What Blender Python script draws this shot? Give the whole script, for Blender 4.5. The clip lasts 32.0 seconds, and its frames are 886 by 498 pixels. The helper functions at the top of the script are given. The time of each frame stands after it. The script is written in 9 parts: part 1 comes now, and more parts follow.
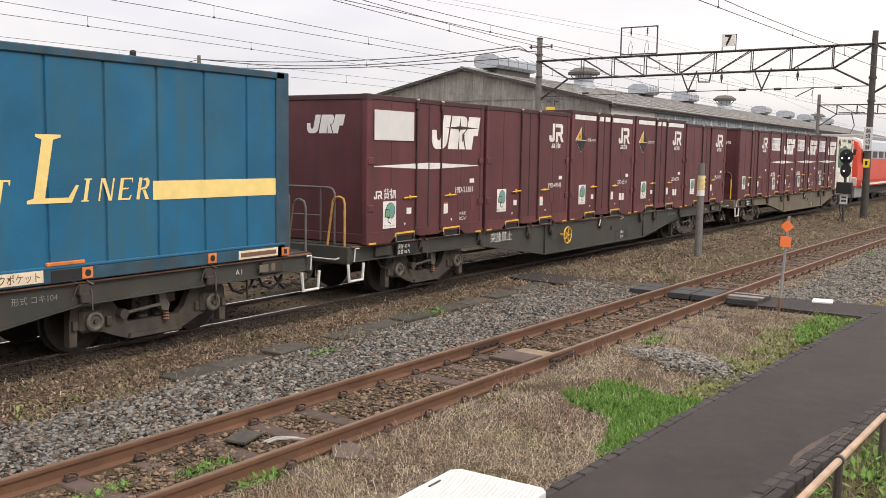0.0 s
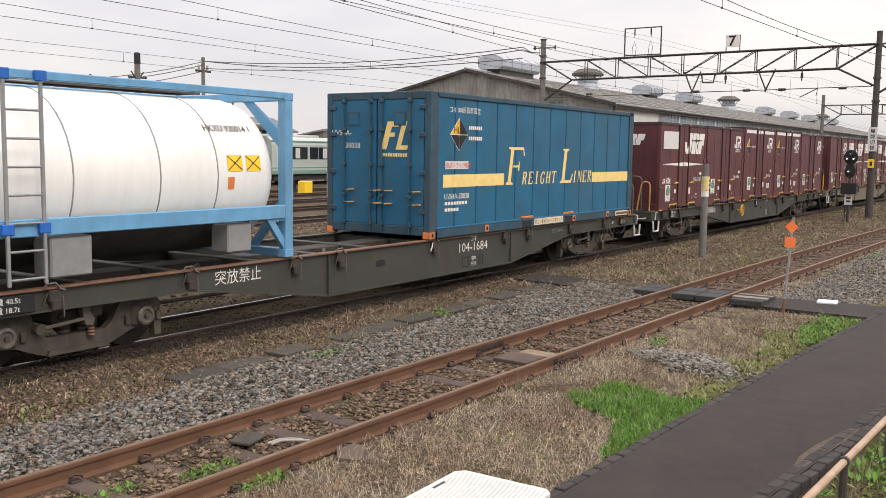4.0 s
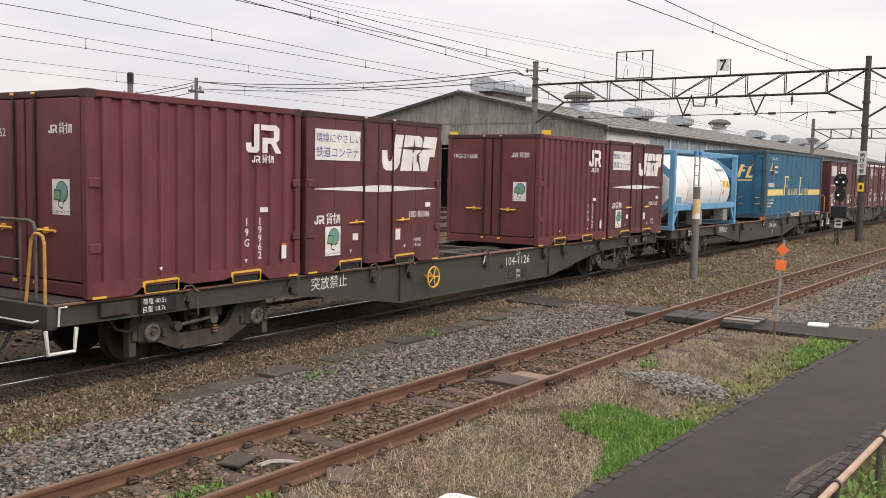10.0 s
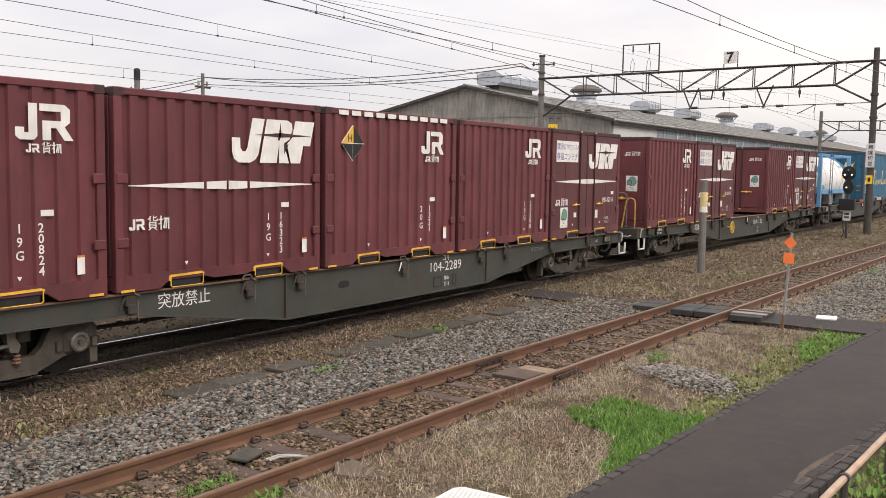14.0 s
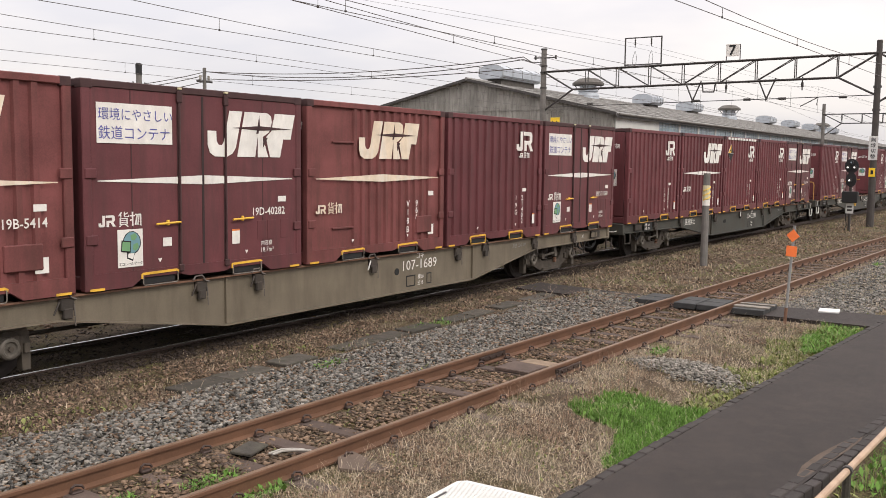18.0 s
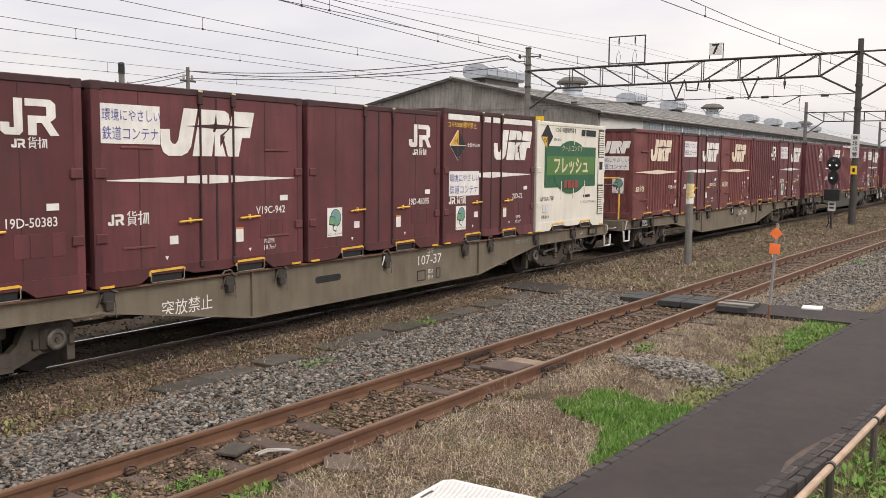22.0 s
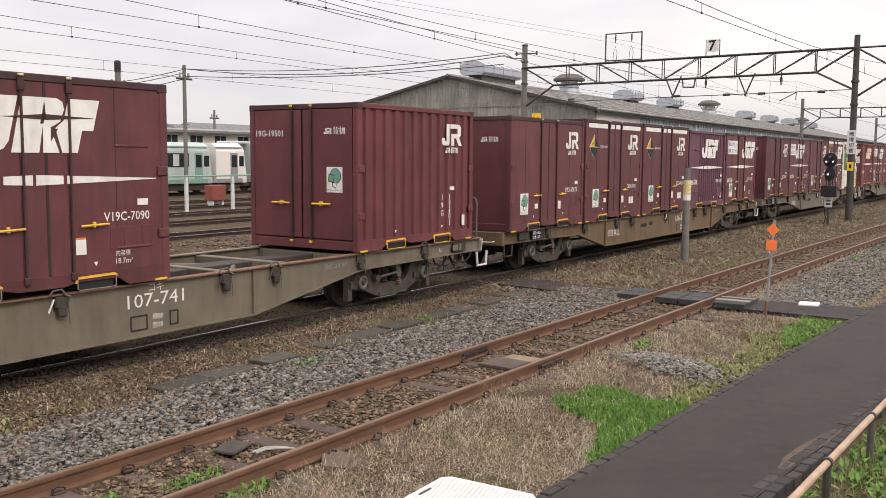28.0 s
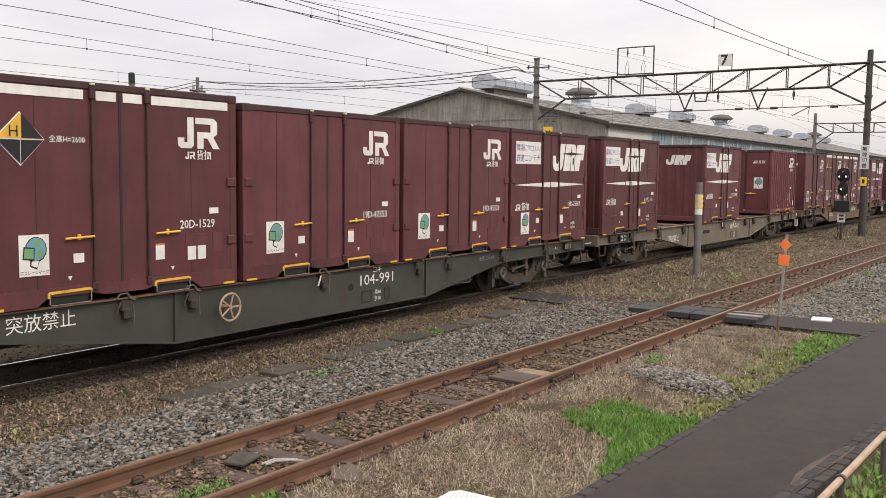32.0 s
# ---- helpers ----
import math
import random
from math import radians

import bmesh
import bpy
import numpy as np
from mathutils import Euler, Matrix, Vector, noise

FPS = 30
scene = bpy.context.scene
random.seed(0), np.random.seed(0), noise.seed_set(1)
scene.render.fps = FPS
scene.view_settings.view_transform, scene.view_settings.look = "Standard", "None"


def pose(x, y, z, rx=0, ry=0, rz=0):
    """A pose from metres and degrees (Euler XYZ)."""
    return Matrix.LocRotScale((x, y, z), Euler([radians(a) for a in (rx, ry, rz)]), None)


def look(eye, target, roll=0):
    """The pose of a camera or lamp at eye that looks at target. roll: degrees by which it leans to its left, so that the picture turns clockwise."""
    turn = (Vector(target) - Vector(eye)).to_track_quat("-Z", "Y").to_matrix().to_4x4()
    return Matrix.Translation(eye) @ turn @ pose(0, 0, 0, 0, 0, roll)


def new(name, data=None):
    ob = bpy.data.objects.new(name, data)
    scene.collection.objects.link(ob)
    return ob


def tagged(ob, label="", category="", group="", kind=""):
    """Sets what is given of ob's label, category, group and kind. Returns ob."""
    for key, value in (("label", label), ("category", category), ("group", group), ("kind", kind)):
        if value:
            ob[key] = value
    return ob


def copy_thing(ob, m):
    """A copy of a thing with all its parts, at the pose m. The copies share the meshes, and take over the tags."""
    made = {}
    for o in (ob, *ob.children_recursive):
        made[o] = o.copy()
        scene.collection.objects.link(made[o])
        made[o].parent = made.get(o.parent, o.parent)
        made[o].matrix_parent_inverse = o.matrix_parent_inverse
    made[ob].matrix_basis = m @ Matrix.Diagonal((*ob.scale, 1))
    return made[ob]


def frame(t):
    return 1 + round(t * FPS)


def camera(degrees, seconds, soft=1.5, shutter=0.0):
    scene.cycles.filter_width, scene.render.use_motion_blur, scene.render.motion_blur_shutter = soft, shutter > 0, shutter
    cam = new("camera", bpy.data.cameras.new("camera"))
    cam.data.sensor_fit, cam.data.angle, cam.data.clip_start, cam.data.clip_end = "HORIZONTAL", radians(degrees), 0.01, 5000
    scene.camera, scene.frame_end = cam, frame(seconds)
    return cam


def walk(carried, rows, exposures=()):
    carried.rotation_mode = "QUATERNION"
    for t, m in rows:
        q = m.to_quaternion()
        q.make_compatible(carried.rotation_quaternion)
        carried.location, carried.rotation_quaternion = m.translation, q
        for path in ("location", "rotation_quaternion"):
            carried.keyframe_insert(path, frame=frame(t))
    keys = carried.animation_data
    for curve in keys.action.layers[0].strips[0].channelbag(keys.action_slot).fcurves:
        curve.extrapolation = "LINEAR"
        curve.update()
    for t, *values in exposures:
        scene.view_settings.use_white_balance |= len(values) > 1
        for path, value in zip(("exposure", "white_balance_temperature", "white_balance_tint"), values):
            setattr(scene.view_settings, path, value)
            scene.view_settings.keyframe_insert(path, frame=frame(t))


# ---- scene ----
# ================= camera =================
CLIP = 32.0
EYE = (0.0, 0.0, 2.49)
# seconds, yaw, pitch, roll of a hand-held camera that stays in its place
AIM = (
    (0, -56.42, -6.10, -0.94), (0.5, -56.32, -6.12, -0.82), (1, -56.25, -6.16, -0.78), (1.5, -55.78, -6.18, -0.63),
    (2, -55.83, -6.02, -0.69), (2.5, -56.09, -5.93, -0.76), (3, -56.18, -6.07, -0.68), (3.5, -56.16, -6.06, -0.80),
    (5.5, -56.27, -5.76, -0.73), (6, -56.56, -5.59, -0.75), (6.5, -56.55, -5.41, -0.77), (7, -56.46, -5.21, -0.86),
    (7.5, -56.23, -5.02, -1.00), (8, -56.51, -4.88, -1.02), (8.5, -56.60, -4.60, -1.02), (9, -56.88, -4.52, -1.04),
    (9.5, -56.91, -4.52, -1.16), (10, -56.66, -4.70, -1.14), (10.5, -56.33, -4.79, -1.15), (11, -56.84, -4.85, -1.23),
    (11.5, -57.19, -5.03, -1.35), (12, -56.90, -5.20, -1.16), (12.5, -56.45, -5.27, -1.12), (13, -56.11, -5.23, -1.01),
    (13.5, -56.16, -5.01, -0.92), (14, -56.25, -5.05, -0.86), (14.5, -56.02, -5.34, -0.88), (16.5, -55.84, -5.67, -0.77),
    (17, -55.89, -5.93, -0.72), (17.5, -56.04, -5.80, -0.80), (18, -56.12, -5.43, -0.70), (18.5, -56.39, -5.19, -0.70),
    (19, -56.27, -5.12, -0.59), (19.5, -56.40, -5.15, -0.58), (20, -56.83, -5.21, -0.52), (20.5, -56.41, -5.23, -0.56),
    (21, -56.59, -5.22, -0.70), (21.5, -56.91, -5.39, -0.69), (22, -57.06, -5.48, -0.54), (22.5, -56.65, -5.59, -0.49),
    (23, -56.47, -5.62, -0.49), (23.5, -56.72, -5.55, -0.49), (24, -56.57, -5.54, -0.39), (24.5, -56.77, -5.57, -0.29),
    (25, -56.64, -5.47, -0.10), (25.5, -57.12, -5.43, -0.24), (27.5, -57.38, -5.95, -0.37), (28, -57.25, -5.64, -0.38),
    (28.5, -57.43, -5.61, -0.43), (29, -57.69, -5.42, -0.58), (29.5, -57.58, -5.41, -0.57), (30, -57.43, -5.22, -0.47),
    (30.5, -57.67, -4.88, -0.43), (31, -57.37, -4.83, -0.48), (31.5, -56.52, -4.85, -0.55), (32, -56.54, -4.85, -0.67),
)
cam = camera(51.4, CLIP, soft=0.72)
walk(cam, [(t, pose(*EYE, 90 + p, r, y)) for t, y, p, r in AIM], exposures=[(0.0, 0.24), (2.0, 0.23), (3.2, 0.17), (9.0, 0.11), (13.0, 0.16), (17.0, 0.21), (19.0, 0.13), (21.0, 0.11), (25.0, 0.15), (28.0, 0.17), (32.0, 0.13)])

# ================= sky and sun (high overcast) =================
world = bpy.data.worlds.new("overcast_sky")
scene.world = world
world.use_nodes = True
wn, wl = world.node_tree.nodes, world.node_tree.links
wn.clear()
w_out = wn.new("ShaderNodeOutputWorld")
w_bg = wn.new("ShaderNodeBackground")
w_sky = wn.new("ShaderNodeTexSky")
w_sky.sky_type = "NISHITA"
w_sky.sun_disc = False
w_sky.sun_elevation, w_sky.sun_rotation = radians(48), radians(200)
w_bg2 = wn.new("ShaderNodeBackground")
w_tc = wn.new("ShaderNodeTexCoord")
w_map = wn.new("ShaderNodeMapping")
w_map.inputs["Scale"].default_value = (1.0, 1.0, 4.0)
w_noise = wn.new("ShaderNodeTexNoise")
w_noise.inputs["Scale"].default_value, w_noise.inputs["Detail"].default_value = 2.2, 6.0
w_ramp = wn.new("ShaderNodeValToRGB")
w_ramp.color_ramp.elements[0].position, w_ramp.color_ramp.elements[1].position = 0.36, 0.62
w_ramp.color_ramp.elements[0].color = (0.75, 0.725, 0.758, 1)
w_ramp.color_ramp.elements[1].color = (0.975, 0.908, 0.872, 1)
w_mix = wn.new("ShaderNodeMixShader")
w_mix.inputs[0].default_value = 0.93
w_bg.inputs["Strength"].default_value = 0.10
wl.new(w_tc.outputs["Generated"], w_map.inputs["Vector"])
wl.new(w_map.outputs["Vector"], w_noise.inputs["Vector"])
wl.new(w_noise.outputs["Fac"], w_ramp.inputs["Fac"])
# an overcast sky is brighter towards the zenith
w_sep = wn.new("ShaderNodeSeparateXYZ")
w_grad = wn.new("ShaderNodeMapRange")
w_grad.inputs["From Min"].default_value, w_grad.inputs["From Max"].default_value = 0.02, 1.0
w_grad.inputs["To Min"].default_value, w_grad.inputs["To Max"].default_value = 0.86, 2.45
wl.new(w_tc.outputs["Generated"], w_sep.inputs["Vector"])
wl.new(w_sep.outputs["Z"], w_grad.inputs["Value"])
wl.new(w_grad.outputs["Result"], w_bg2.inputs["Strength"])
wl.new(w_ramp.outputs["Color"], w_bg2.inputs["Color"])
wl.new(w_sky.outputs["Color"], w_bg.inputs["Color"])
wl.new(w_bg.outputs["Background"], w_mix.inputs[1])
wl.new(w_bg2.outputs["Background"], w_mix.inputs[2])
wl.new(w_mix.outputs["Shader"], w_out.inputs["Surface"])
sun_data = bpy.data.lights.new("sun", "SUN")
sun_data.energy, sun_data.angle, sun_data.color = 1.5, radians(25), (1.0, 0.93, 0.84)
sun = new("sun", sun_data)
sun.matrix_world = look((0, 0, 60), (14, 62, 0))
sun["kind"] = "structure"

# ================= materials =================
def mat(name, color, rough=0.6, metal=0.0, var=0.18, scale=6.0, bump=0.1, dirt=None, dirt_amt=0.0, streak=1.0, spec=0.4, jitter=0.0, island=0.0, fine=60.0, emit=0.0):
    """Procedural surface: colour with coarse and fine variation, stains that run down, fine relief."""
    m = bpy.data.materials.new(name)
    m.use_nodes = True
    n, l = m.node_tree.nodes, m.node_tree.links
    b = n["Principled BSDF"]
    b.inputs["Roughness"].default_value, b.inputs["Metallic"].default_value = rough, metal
    b.inputs["Specular IOR Level"].default_value = spec
    tc = n.new("ShaderNodeTexCoord")
    big = n.new("ShaderNodeTexNoise")
    big.inputs["Scale"].default_value, big.inputs["Detail"].default_value = scale, 5.0
    small = n.new("ShaderNodeTexNoise")
    small.inputs["Scale"].default_value, small.inputs["Detail"].default_value = fine, 4.0
    l.new(tc.outputs["Object"], big.inputs["Vector"])
    l.new(tc.outputs["Object"], small.inputs["Vector"])
    add = n.new("ShaderNodeMath"); add.operation = "MULTIPLY_ADD"
    add.inputs[1].default_value = 0.45
    l.new(small.outputs["Fac"], add.inputs[0]); l.new(big.outputs["Fac"], add.inputs[2])
    mr = n.new("ShaderNodeMapRange")
    mr.inputs["From Min"].default_value, mr.inputs["From Max"].default_value = 0.45, 1.0
    mr.inputs["To Min"].default_value, mr.inputs["To Max"].default_value = 1 - var, 1 + var
    l.new(add.outputs[0], mr.inputs["Value"])
    hsv = n.new("ShaderNodeHueSaturation")
    hsv.inputs["Color"].default_value = (*color, 1)
    last = mr.outputs["Result"]
    if jitter or island:
        src = n.new("ShaderNodeNewGeometry") if island else n.new("ShaderNodeObjectInfo")
        j = n.new("ShaderNodeMapRange")
        k = island or jitter
        j.inputs["To Min"].default_value, j.inputs["To Max"].default_value = 1 - k, 1 + k
        l.new(src.outputs["Random Per Island" if island else "Random"], j.inputs["Value"])
        mul = n.new("ShaderNodeMath"); mul.operation = "MULTIPLY"
        l.new(last, mul.inputs[0]); l.new(j.outputs["Result"], mul.inputs[1])
        last = mul.outputs[0]
    l.new(last, hsv.inputs["Value"])
    out = hsv.outputs["Color"]
    if dirt:
        mp = n.new("ShaderNodeMapping")
        mp.inputs["Scale"].default_value = (5.0, 5.0, 5.0 / (1 + 6 * streak))
        st = n.new("ShaderNodeTexNoise")
        st.inputs["Scale"].default_value, st.inputs["Detail"].default_value, st.inputs["Roughness"].default_value = 1.1, 8.0, 0.65
        rp = n.new("ShaderNodeMapRange")
        rp.inputs["From Min"].default_value, rp.inputs["From Max"].default_value = 0.45, 0.75
        rp.inputs["To Max"].default_value = dirt_amt
        mx = n.new("ShaderNodeMixRGB")
        mx.inputs["Color2"].default_value = (*dirt, 1)
        l.new(tc.outputs["Object"], mp.inputs["Vector"]); l.new(mp.outputs["Vector"], st.inputs["Vector"])
        l.new(st.outputs["Fac"], rp.inputs["Value"]); l.new(rp.outputs["Result"], mx.inputs["Fac"])
        l.new(out, mx.inputs["Color1"])
        out = mx.outputs["Color"]
    l.new(out, b.inputs["Base Color"])
    if emit:
        b.inputs["Emission Color"].default_value = (*color, 1)
        b.inputs["Emission Strength"].default_value = emit
    if bump:
        bp = n.new("ShaderNodeBump")
        bp.inputs["Strength"].default_value, bp.inputs["Distance"].default_value = bump, 0.01
        l.new(add.outputs[0], bp.inputs["Height"])
        l.new(bp.outputs["Normal"], b.inputs["Normal"])
    return m

RUSTDARK = (0.055, 0.035, 0.028)
M_WINE = mat("wine_paint", (0.113, 0.0365, 0.0405), 0.5, var=0.22, scale=1.6, dirt=(0.055, 0.032, 0.030), dirt_amt=0.65, spec=0.28, jitter=0.16)
M_WINE_RED = mat("wine_paint_ribbed", (0.130, 0.038, 0.043), 0.5, var=0.2, scale=1.6, dirt=(0.065, 0.030, 0.030), dirt_amt=0.6, spec=0.28, jitter=0.14)
M_WINE_OLD = mat("wine_paint_faded", (0.155, 0.052, 0.050), 0.6, var=0.3, scale=2.2, dirt=(0.07, 0.035, 0.028), dirt_amt=0.6, spec=0.25, jitter=0.1)
M_PURPLE = mat("purple_paint", (0.122, 0.051, 0.072), 0.5, var=0.25, scale=1.8, dirt=(0.05, 0.02, 0.05), dirt_amt=0.5, spec=0.25)
M_WINE_DARK = mat("wine_dark_edge", (0.050, 0.021, 0.022), 0.6, var=0.25, dirt=RUSTDARK, dirt_amt=0.5)
M_SEAL = mat("dark_rubber_seal", (0.03, 0.018, 0.018), 0.7, var=0.2)
M_WHITE = mat("white_marking", (0.72, 0.70, 0.66), 0.6, var=0.12, dirt=(0.4, 0.34, 0.3), dirt_amt=0.3, bump=0.03)
M_WHITE_OLD = mat("worn_white_marking", (0.66, 0.55, 0.42), 0.65, var=0.15, dirt=(0.72, 0.69, 0.64), dirt_amt=0.8, bump=0.03)
M_YELLOW = mat("yellow_paint", (0.72, 0.42, 0.05), 0.5, var=0.15, dirt=(0.2, 0.1, 0.03), dirt_amt=0.5, bump=0.05)
M_CREAM = mat("cream_marking", (0.80, 0.60, 0.22), 0.6, var=0.1, bump=0.03)
M_BLUE = mat("blue_paint", (0.015, 0.110, 0.208), 0.5, var=0.2, scale=1.4, dirt=(0.045, 0.105, 0.125), dirt_amt=0.75, spec=0.3)
M_BLUE2 = mat("blue_edge_paint", (0.022, 0.068, 0.105), 0.6, var=0.35, scale=4, dirt=(0.075, 0.055, 0.04), dirt_amt=0.8)
M_TANKBLUE = mat("light_blue_frame", (0.13, 0.32, 0.52), 0.5, var=0.15, scale=3, dirt=(0.12, 0.17, 0.2), dirt_amt=0.4)
M_TANK = mat("white_tank_cladding", (0.80, 0.79, 0.76), 0.4, var=0.05, scale=1.2, dirt=(0.5, 0.47, 0.43), dirt_amt=0.25, bump=0.02)
M_TANKLOW = mat("dark_lower_tank", (0.06, 0.06, 0.06), 0.6, var=0.3)
M_CREAMBOX = mat("cream_container_paint", (0.68, 0.65, 0.57), 0.5, var=0.08, scale=1.5, dirt=(0.4, 0.36, 0.28), dirt_amt=0.3)
M_GREEN = mat("dark_green_marking", (0.025, 0.10, 0.05), 0.55, var=0.15)
M_GREEN2 = mat("mid_green_marking", (0.075, 0.17, 0.045), 0.55, var=0.15)
M_BLUETXT = mat("blue_violet_lettering", (0.09, 0.09, 0.30), 0.6, var=0.1)
M_SKYBLUE = mat("sticker_blue", (0.15, 0.29, 0.33), 0.6, var=0.1)
M_STKGREEN = mat("sticker_green", (0.15, 0.31, 0.15), 0.6, var=0.1)
M_BLACK = mat("black_paint", (0.015, 0.015, 0.016), 0.6, var=0.2)
M_RED = mat("red_marking", (0.55, 0.05, 0.03), 0.6, var=0.1)
M_ORANGE = mat("orange_marker", (0.95, 0.22, 0.06), 0.5, var=0.08, bump=0.03)
M_RUSTOR = mat("orange_corner_casting", (0.62, 0.19, 0.05), 0.6, var=0.25, dirt=(0.15, 0.06, 0.03), dirt_amt=0.6)
M_W104 = mat("grey_green_frame", (0.047, 0.048, 0.041), 0.6, var=0.25, scale=2.0, dirt=(0.056, 0.043, 0.031), dirt_amt=0.85)
M_W107 = mat("dusty_grey_frame", (0.150, 0.125, 0.091), 0.65, var=0.22, scale=2.0, dirt=(0.09, 0.070, 0.048), dirt_amt=0.6)
M_W106 = mat("brown_dusty_frame", (0.135, 0.088, 0.048), 0.65, var=0.25, scale=2.0, dirt=(0.075, 0.05, 0.03), dirt_amt=0.6)
M_UNDER = mat("underframe_grime", (0.040, 0.033, 0.028), 0.75, var=0.3, scale=5, dirt=(0.10, 0.07, 0.05), dirt_amt=0.3)
M_BOGIE = mat("bogie_grime", (0.062, 0.051, 0.040), 0.75, var=0.4, scale=6, dirt=(0.036, 0.029, 0.024), dirt_amt=0.7)
M_HUB = mat("worn_axle_cover", (0.115, 0.102, 0.086), 0.6, 0.2, var=0.35, scale=14, dirt=(0.06, 0.05, 0.04), dirt_amt=0.6)
M_RAILYEL = mat("worn_yellow_rail", (0.50, 0.27, 0.07), 0.6, var=0.3, scale=9, dirt=(0.12, 0.07, 0.04), dirt_amt=0.75)
M_RAILGREY = mat("brown_grey_rail", (0.115, 0.098, 0.088), 0.6, var=0.25, scale=9)
M_NOTICE = mat("yellowed_notice", (0.70, 0.60, 0.44), 0.6, var=0.12, dirt=(0.35, 0.27, 0.18), dirt_amt=0.5, bump=0)
M_WHEEL = mat("wheel_steel", (0.030, 0.023, 0.020), 0.6, 0.3, var=0.3)
M_DECKRUST = mat("rusty_deck_edge", (0.16, 0.085, 0.055), 0.7, var=0.3, scale=8)
M_GALV = mat("galvanised_step", (0.62, 0.61, 0.58), 0.5, 0.1, var=0.15)
M_RAIL = mat("rusty_rail", (0.132, 0.067, 0.039), 0.65, 0.15, var=0.25, scale=3, dirt=(0.10, 0.05, 0.03), dirt_amt=0.5)
M_RAILDARK = mat("dark_oily_rail", (0.05, 0.032, 0.026), 0.6, 0.2, var=0.25, scale=3)
M_RAILTOP = mat("worn_rail_head", (0.190, 0.124, 0.082), 0.45, 0.4, var=0.2, scale=4)
M_RAILSHINE = mat("polished_rail_head", (0.55, 0.54, 0.52), 0.25, 0.9, var=0.1)
M_SLEEPER = mat("weathered_timber_sleeper", (0.075, 0.052, 0.042), 0.85, var=0.35, scale=5, bump=0.4, jitter=0.2)
M_STONE = mat("ballast_stone", (0.120, 0.113, 0.102), 0.85, var=0.35, scale=20, bump=0.5, island=0.85)
M_STONELT = mat("pale_ballast_stone", (0.19, 0.172, 0.148), 0.85, var=0.3, scale=20, bump=0.4, island=0.5)
M_STONEBR = mat("brown_ballast_stone", (0.138, 0.092, 0.061), 0.85, var=0.3, scale=20, bump=0.4, island=0.7)
# oily stone colour, made darker still for the shade under the train
M_STONEDK = mat("oily_shaded_ballast_stone", (0.038, 0.026, 0.020), 0.85, var=0.3, scale=20, bump=0.3, island=0.4)
M_DRY = mat("dry_grass", (0.285, 0.225, 0.160), 0.8, var=0.3, island=0.9, bump=0)
M_DRYLOW = mat("trodden_dry_grass", (0.185, 0.142, 0.090), 0.85, var=0.3, island=0.8, bump=0)
M_DRYRED = mat("reddish_dry_grass", (0.21, 0.140, 0.095), 0.8, var=0.3, island=0.7, bump=0)
M_LITTER = mat("brown_leaf_litter", (0.150, 0.104, 0.076), 0.85, var=0.3, island=0.9, bump=0)
M_STRAW = mat("pale_straw", (0.50, 0.42, 0.31), 0.8, var=0.2, island=0.4, bump=0)
M_GRASS = mat("fresh_green_grass", (0.104, 0.205, 0.032), 0.7, var=0.2, island=0.4, bump=0)
M_GRASS2 = mat("dull_green_weed", (0.150, 0.165, 0.050), 0.75, var=0.2, island=0.4, bump=0)
M_ASPHALT = mat("dark_asphalt", (0.0245, 0.0185, 0.0165), 0.85, var=0.3, scale=1.3, bump=0.35, dirt=(0.062, 0.044, 0.035), dirt_amt=0.3, streak=0, fine=140)
M_BRICK = mat("dark_edging_block", (0.036, 0.030, 0.028), 0.85, var=0.3, bump=0.3, jitter=0.25)
M_CONC = mat("concrete", (0.33, 0.31, 0.28), 0.85, var=0.2, scale=3, bump=0.2, dirt=(0.16, 0.14, 0.12), dirt_amt=0.5)
M_CONCDK = mat("dark_concrete_pole", (0.15, 0.14, 0.13), 0.85, var=0.2, scale=4, bump=0.2)
M_LID = mat("white_ribbed_lid", (0.60, 0.59, 0.575), 0.5, var=0.05, bump=0.03)
M_MASTDK = mat("sooty_concrete_mast", (0.062, 0.054, 0.050), 0.8, var=0.25, scale=4, bump=0.2)
M_DULLRED = mat("dull_red_paint", (0.22, 0.06, 0.045), 0.6, var=0.2)
M_MOSSLID = mat("mossy_dark_lid", (0.062, 0.054, 0.045), 0.9, var=0.45, scale=7, bump=0.6, dirt=(0.045, 0.046, 0.026), dirt_amt=0.6, streak=0, jitter=0.25)
M_SAND = mat("sandy_earth", (0.085, 0.062, 0.047), 0.95, var=0.3, scale=6, bump=0.4)
M_STKPALE = mat("pale_sticker", (0.56, 0.50, 0.32), 0.6, var=0.08, bump=0)
M_STEELDK = mat("dark_painted_steel", (0.052, 0.047, 0.045), 0.6, var=0.25)
M_STEELGR = mat("grey_steel", (0.26, 0.26, 0.26), 0.55, 0.2, var=0.15)
M_WIRE = mat("overhead_wire", (0.10, 0.09, 0.085), 0.5, 0.2, var=0.1, bump=0)
M_PIPE = mat("beige_painted_pipe", (0.38, 0.27, 0.19), 0.55, var=0.2, dirt=(0.25, 0.13, 0.07), dirt_amt=0.6)
M_RUBBER = mat("black_rubber_pad", (0.036, 0.036, 0.036), 0.75, var=0.25, bump=0.3)
M_WOODGREY = mat("greyed_board", (0.20, 0.175, 0.15), 0.85, var=0.25, bump=0.3)
M_SLATE = mat("slate_corrugated_wall", (0.275, 0.262, 0.240), 0.85, var=0.25, scale=0.8, dirt=(0.10, 0.092, 0.082), dirt_amt=0.75, jitter=0.16)
M_SLATEROOF = mat("slate_roof", (0.215, 0.208, 0.198), 0.85, var=0.2, scale=0.8, dirt=(0.1, 0.09, 0.08), dirt_amt=0.5)
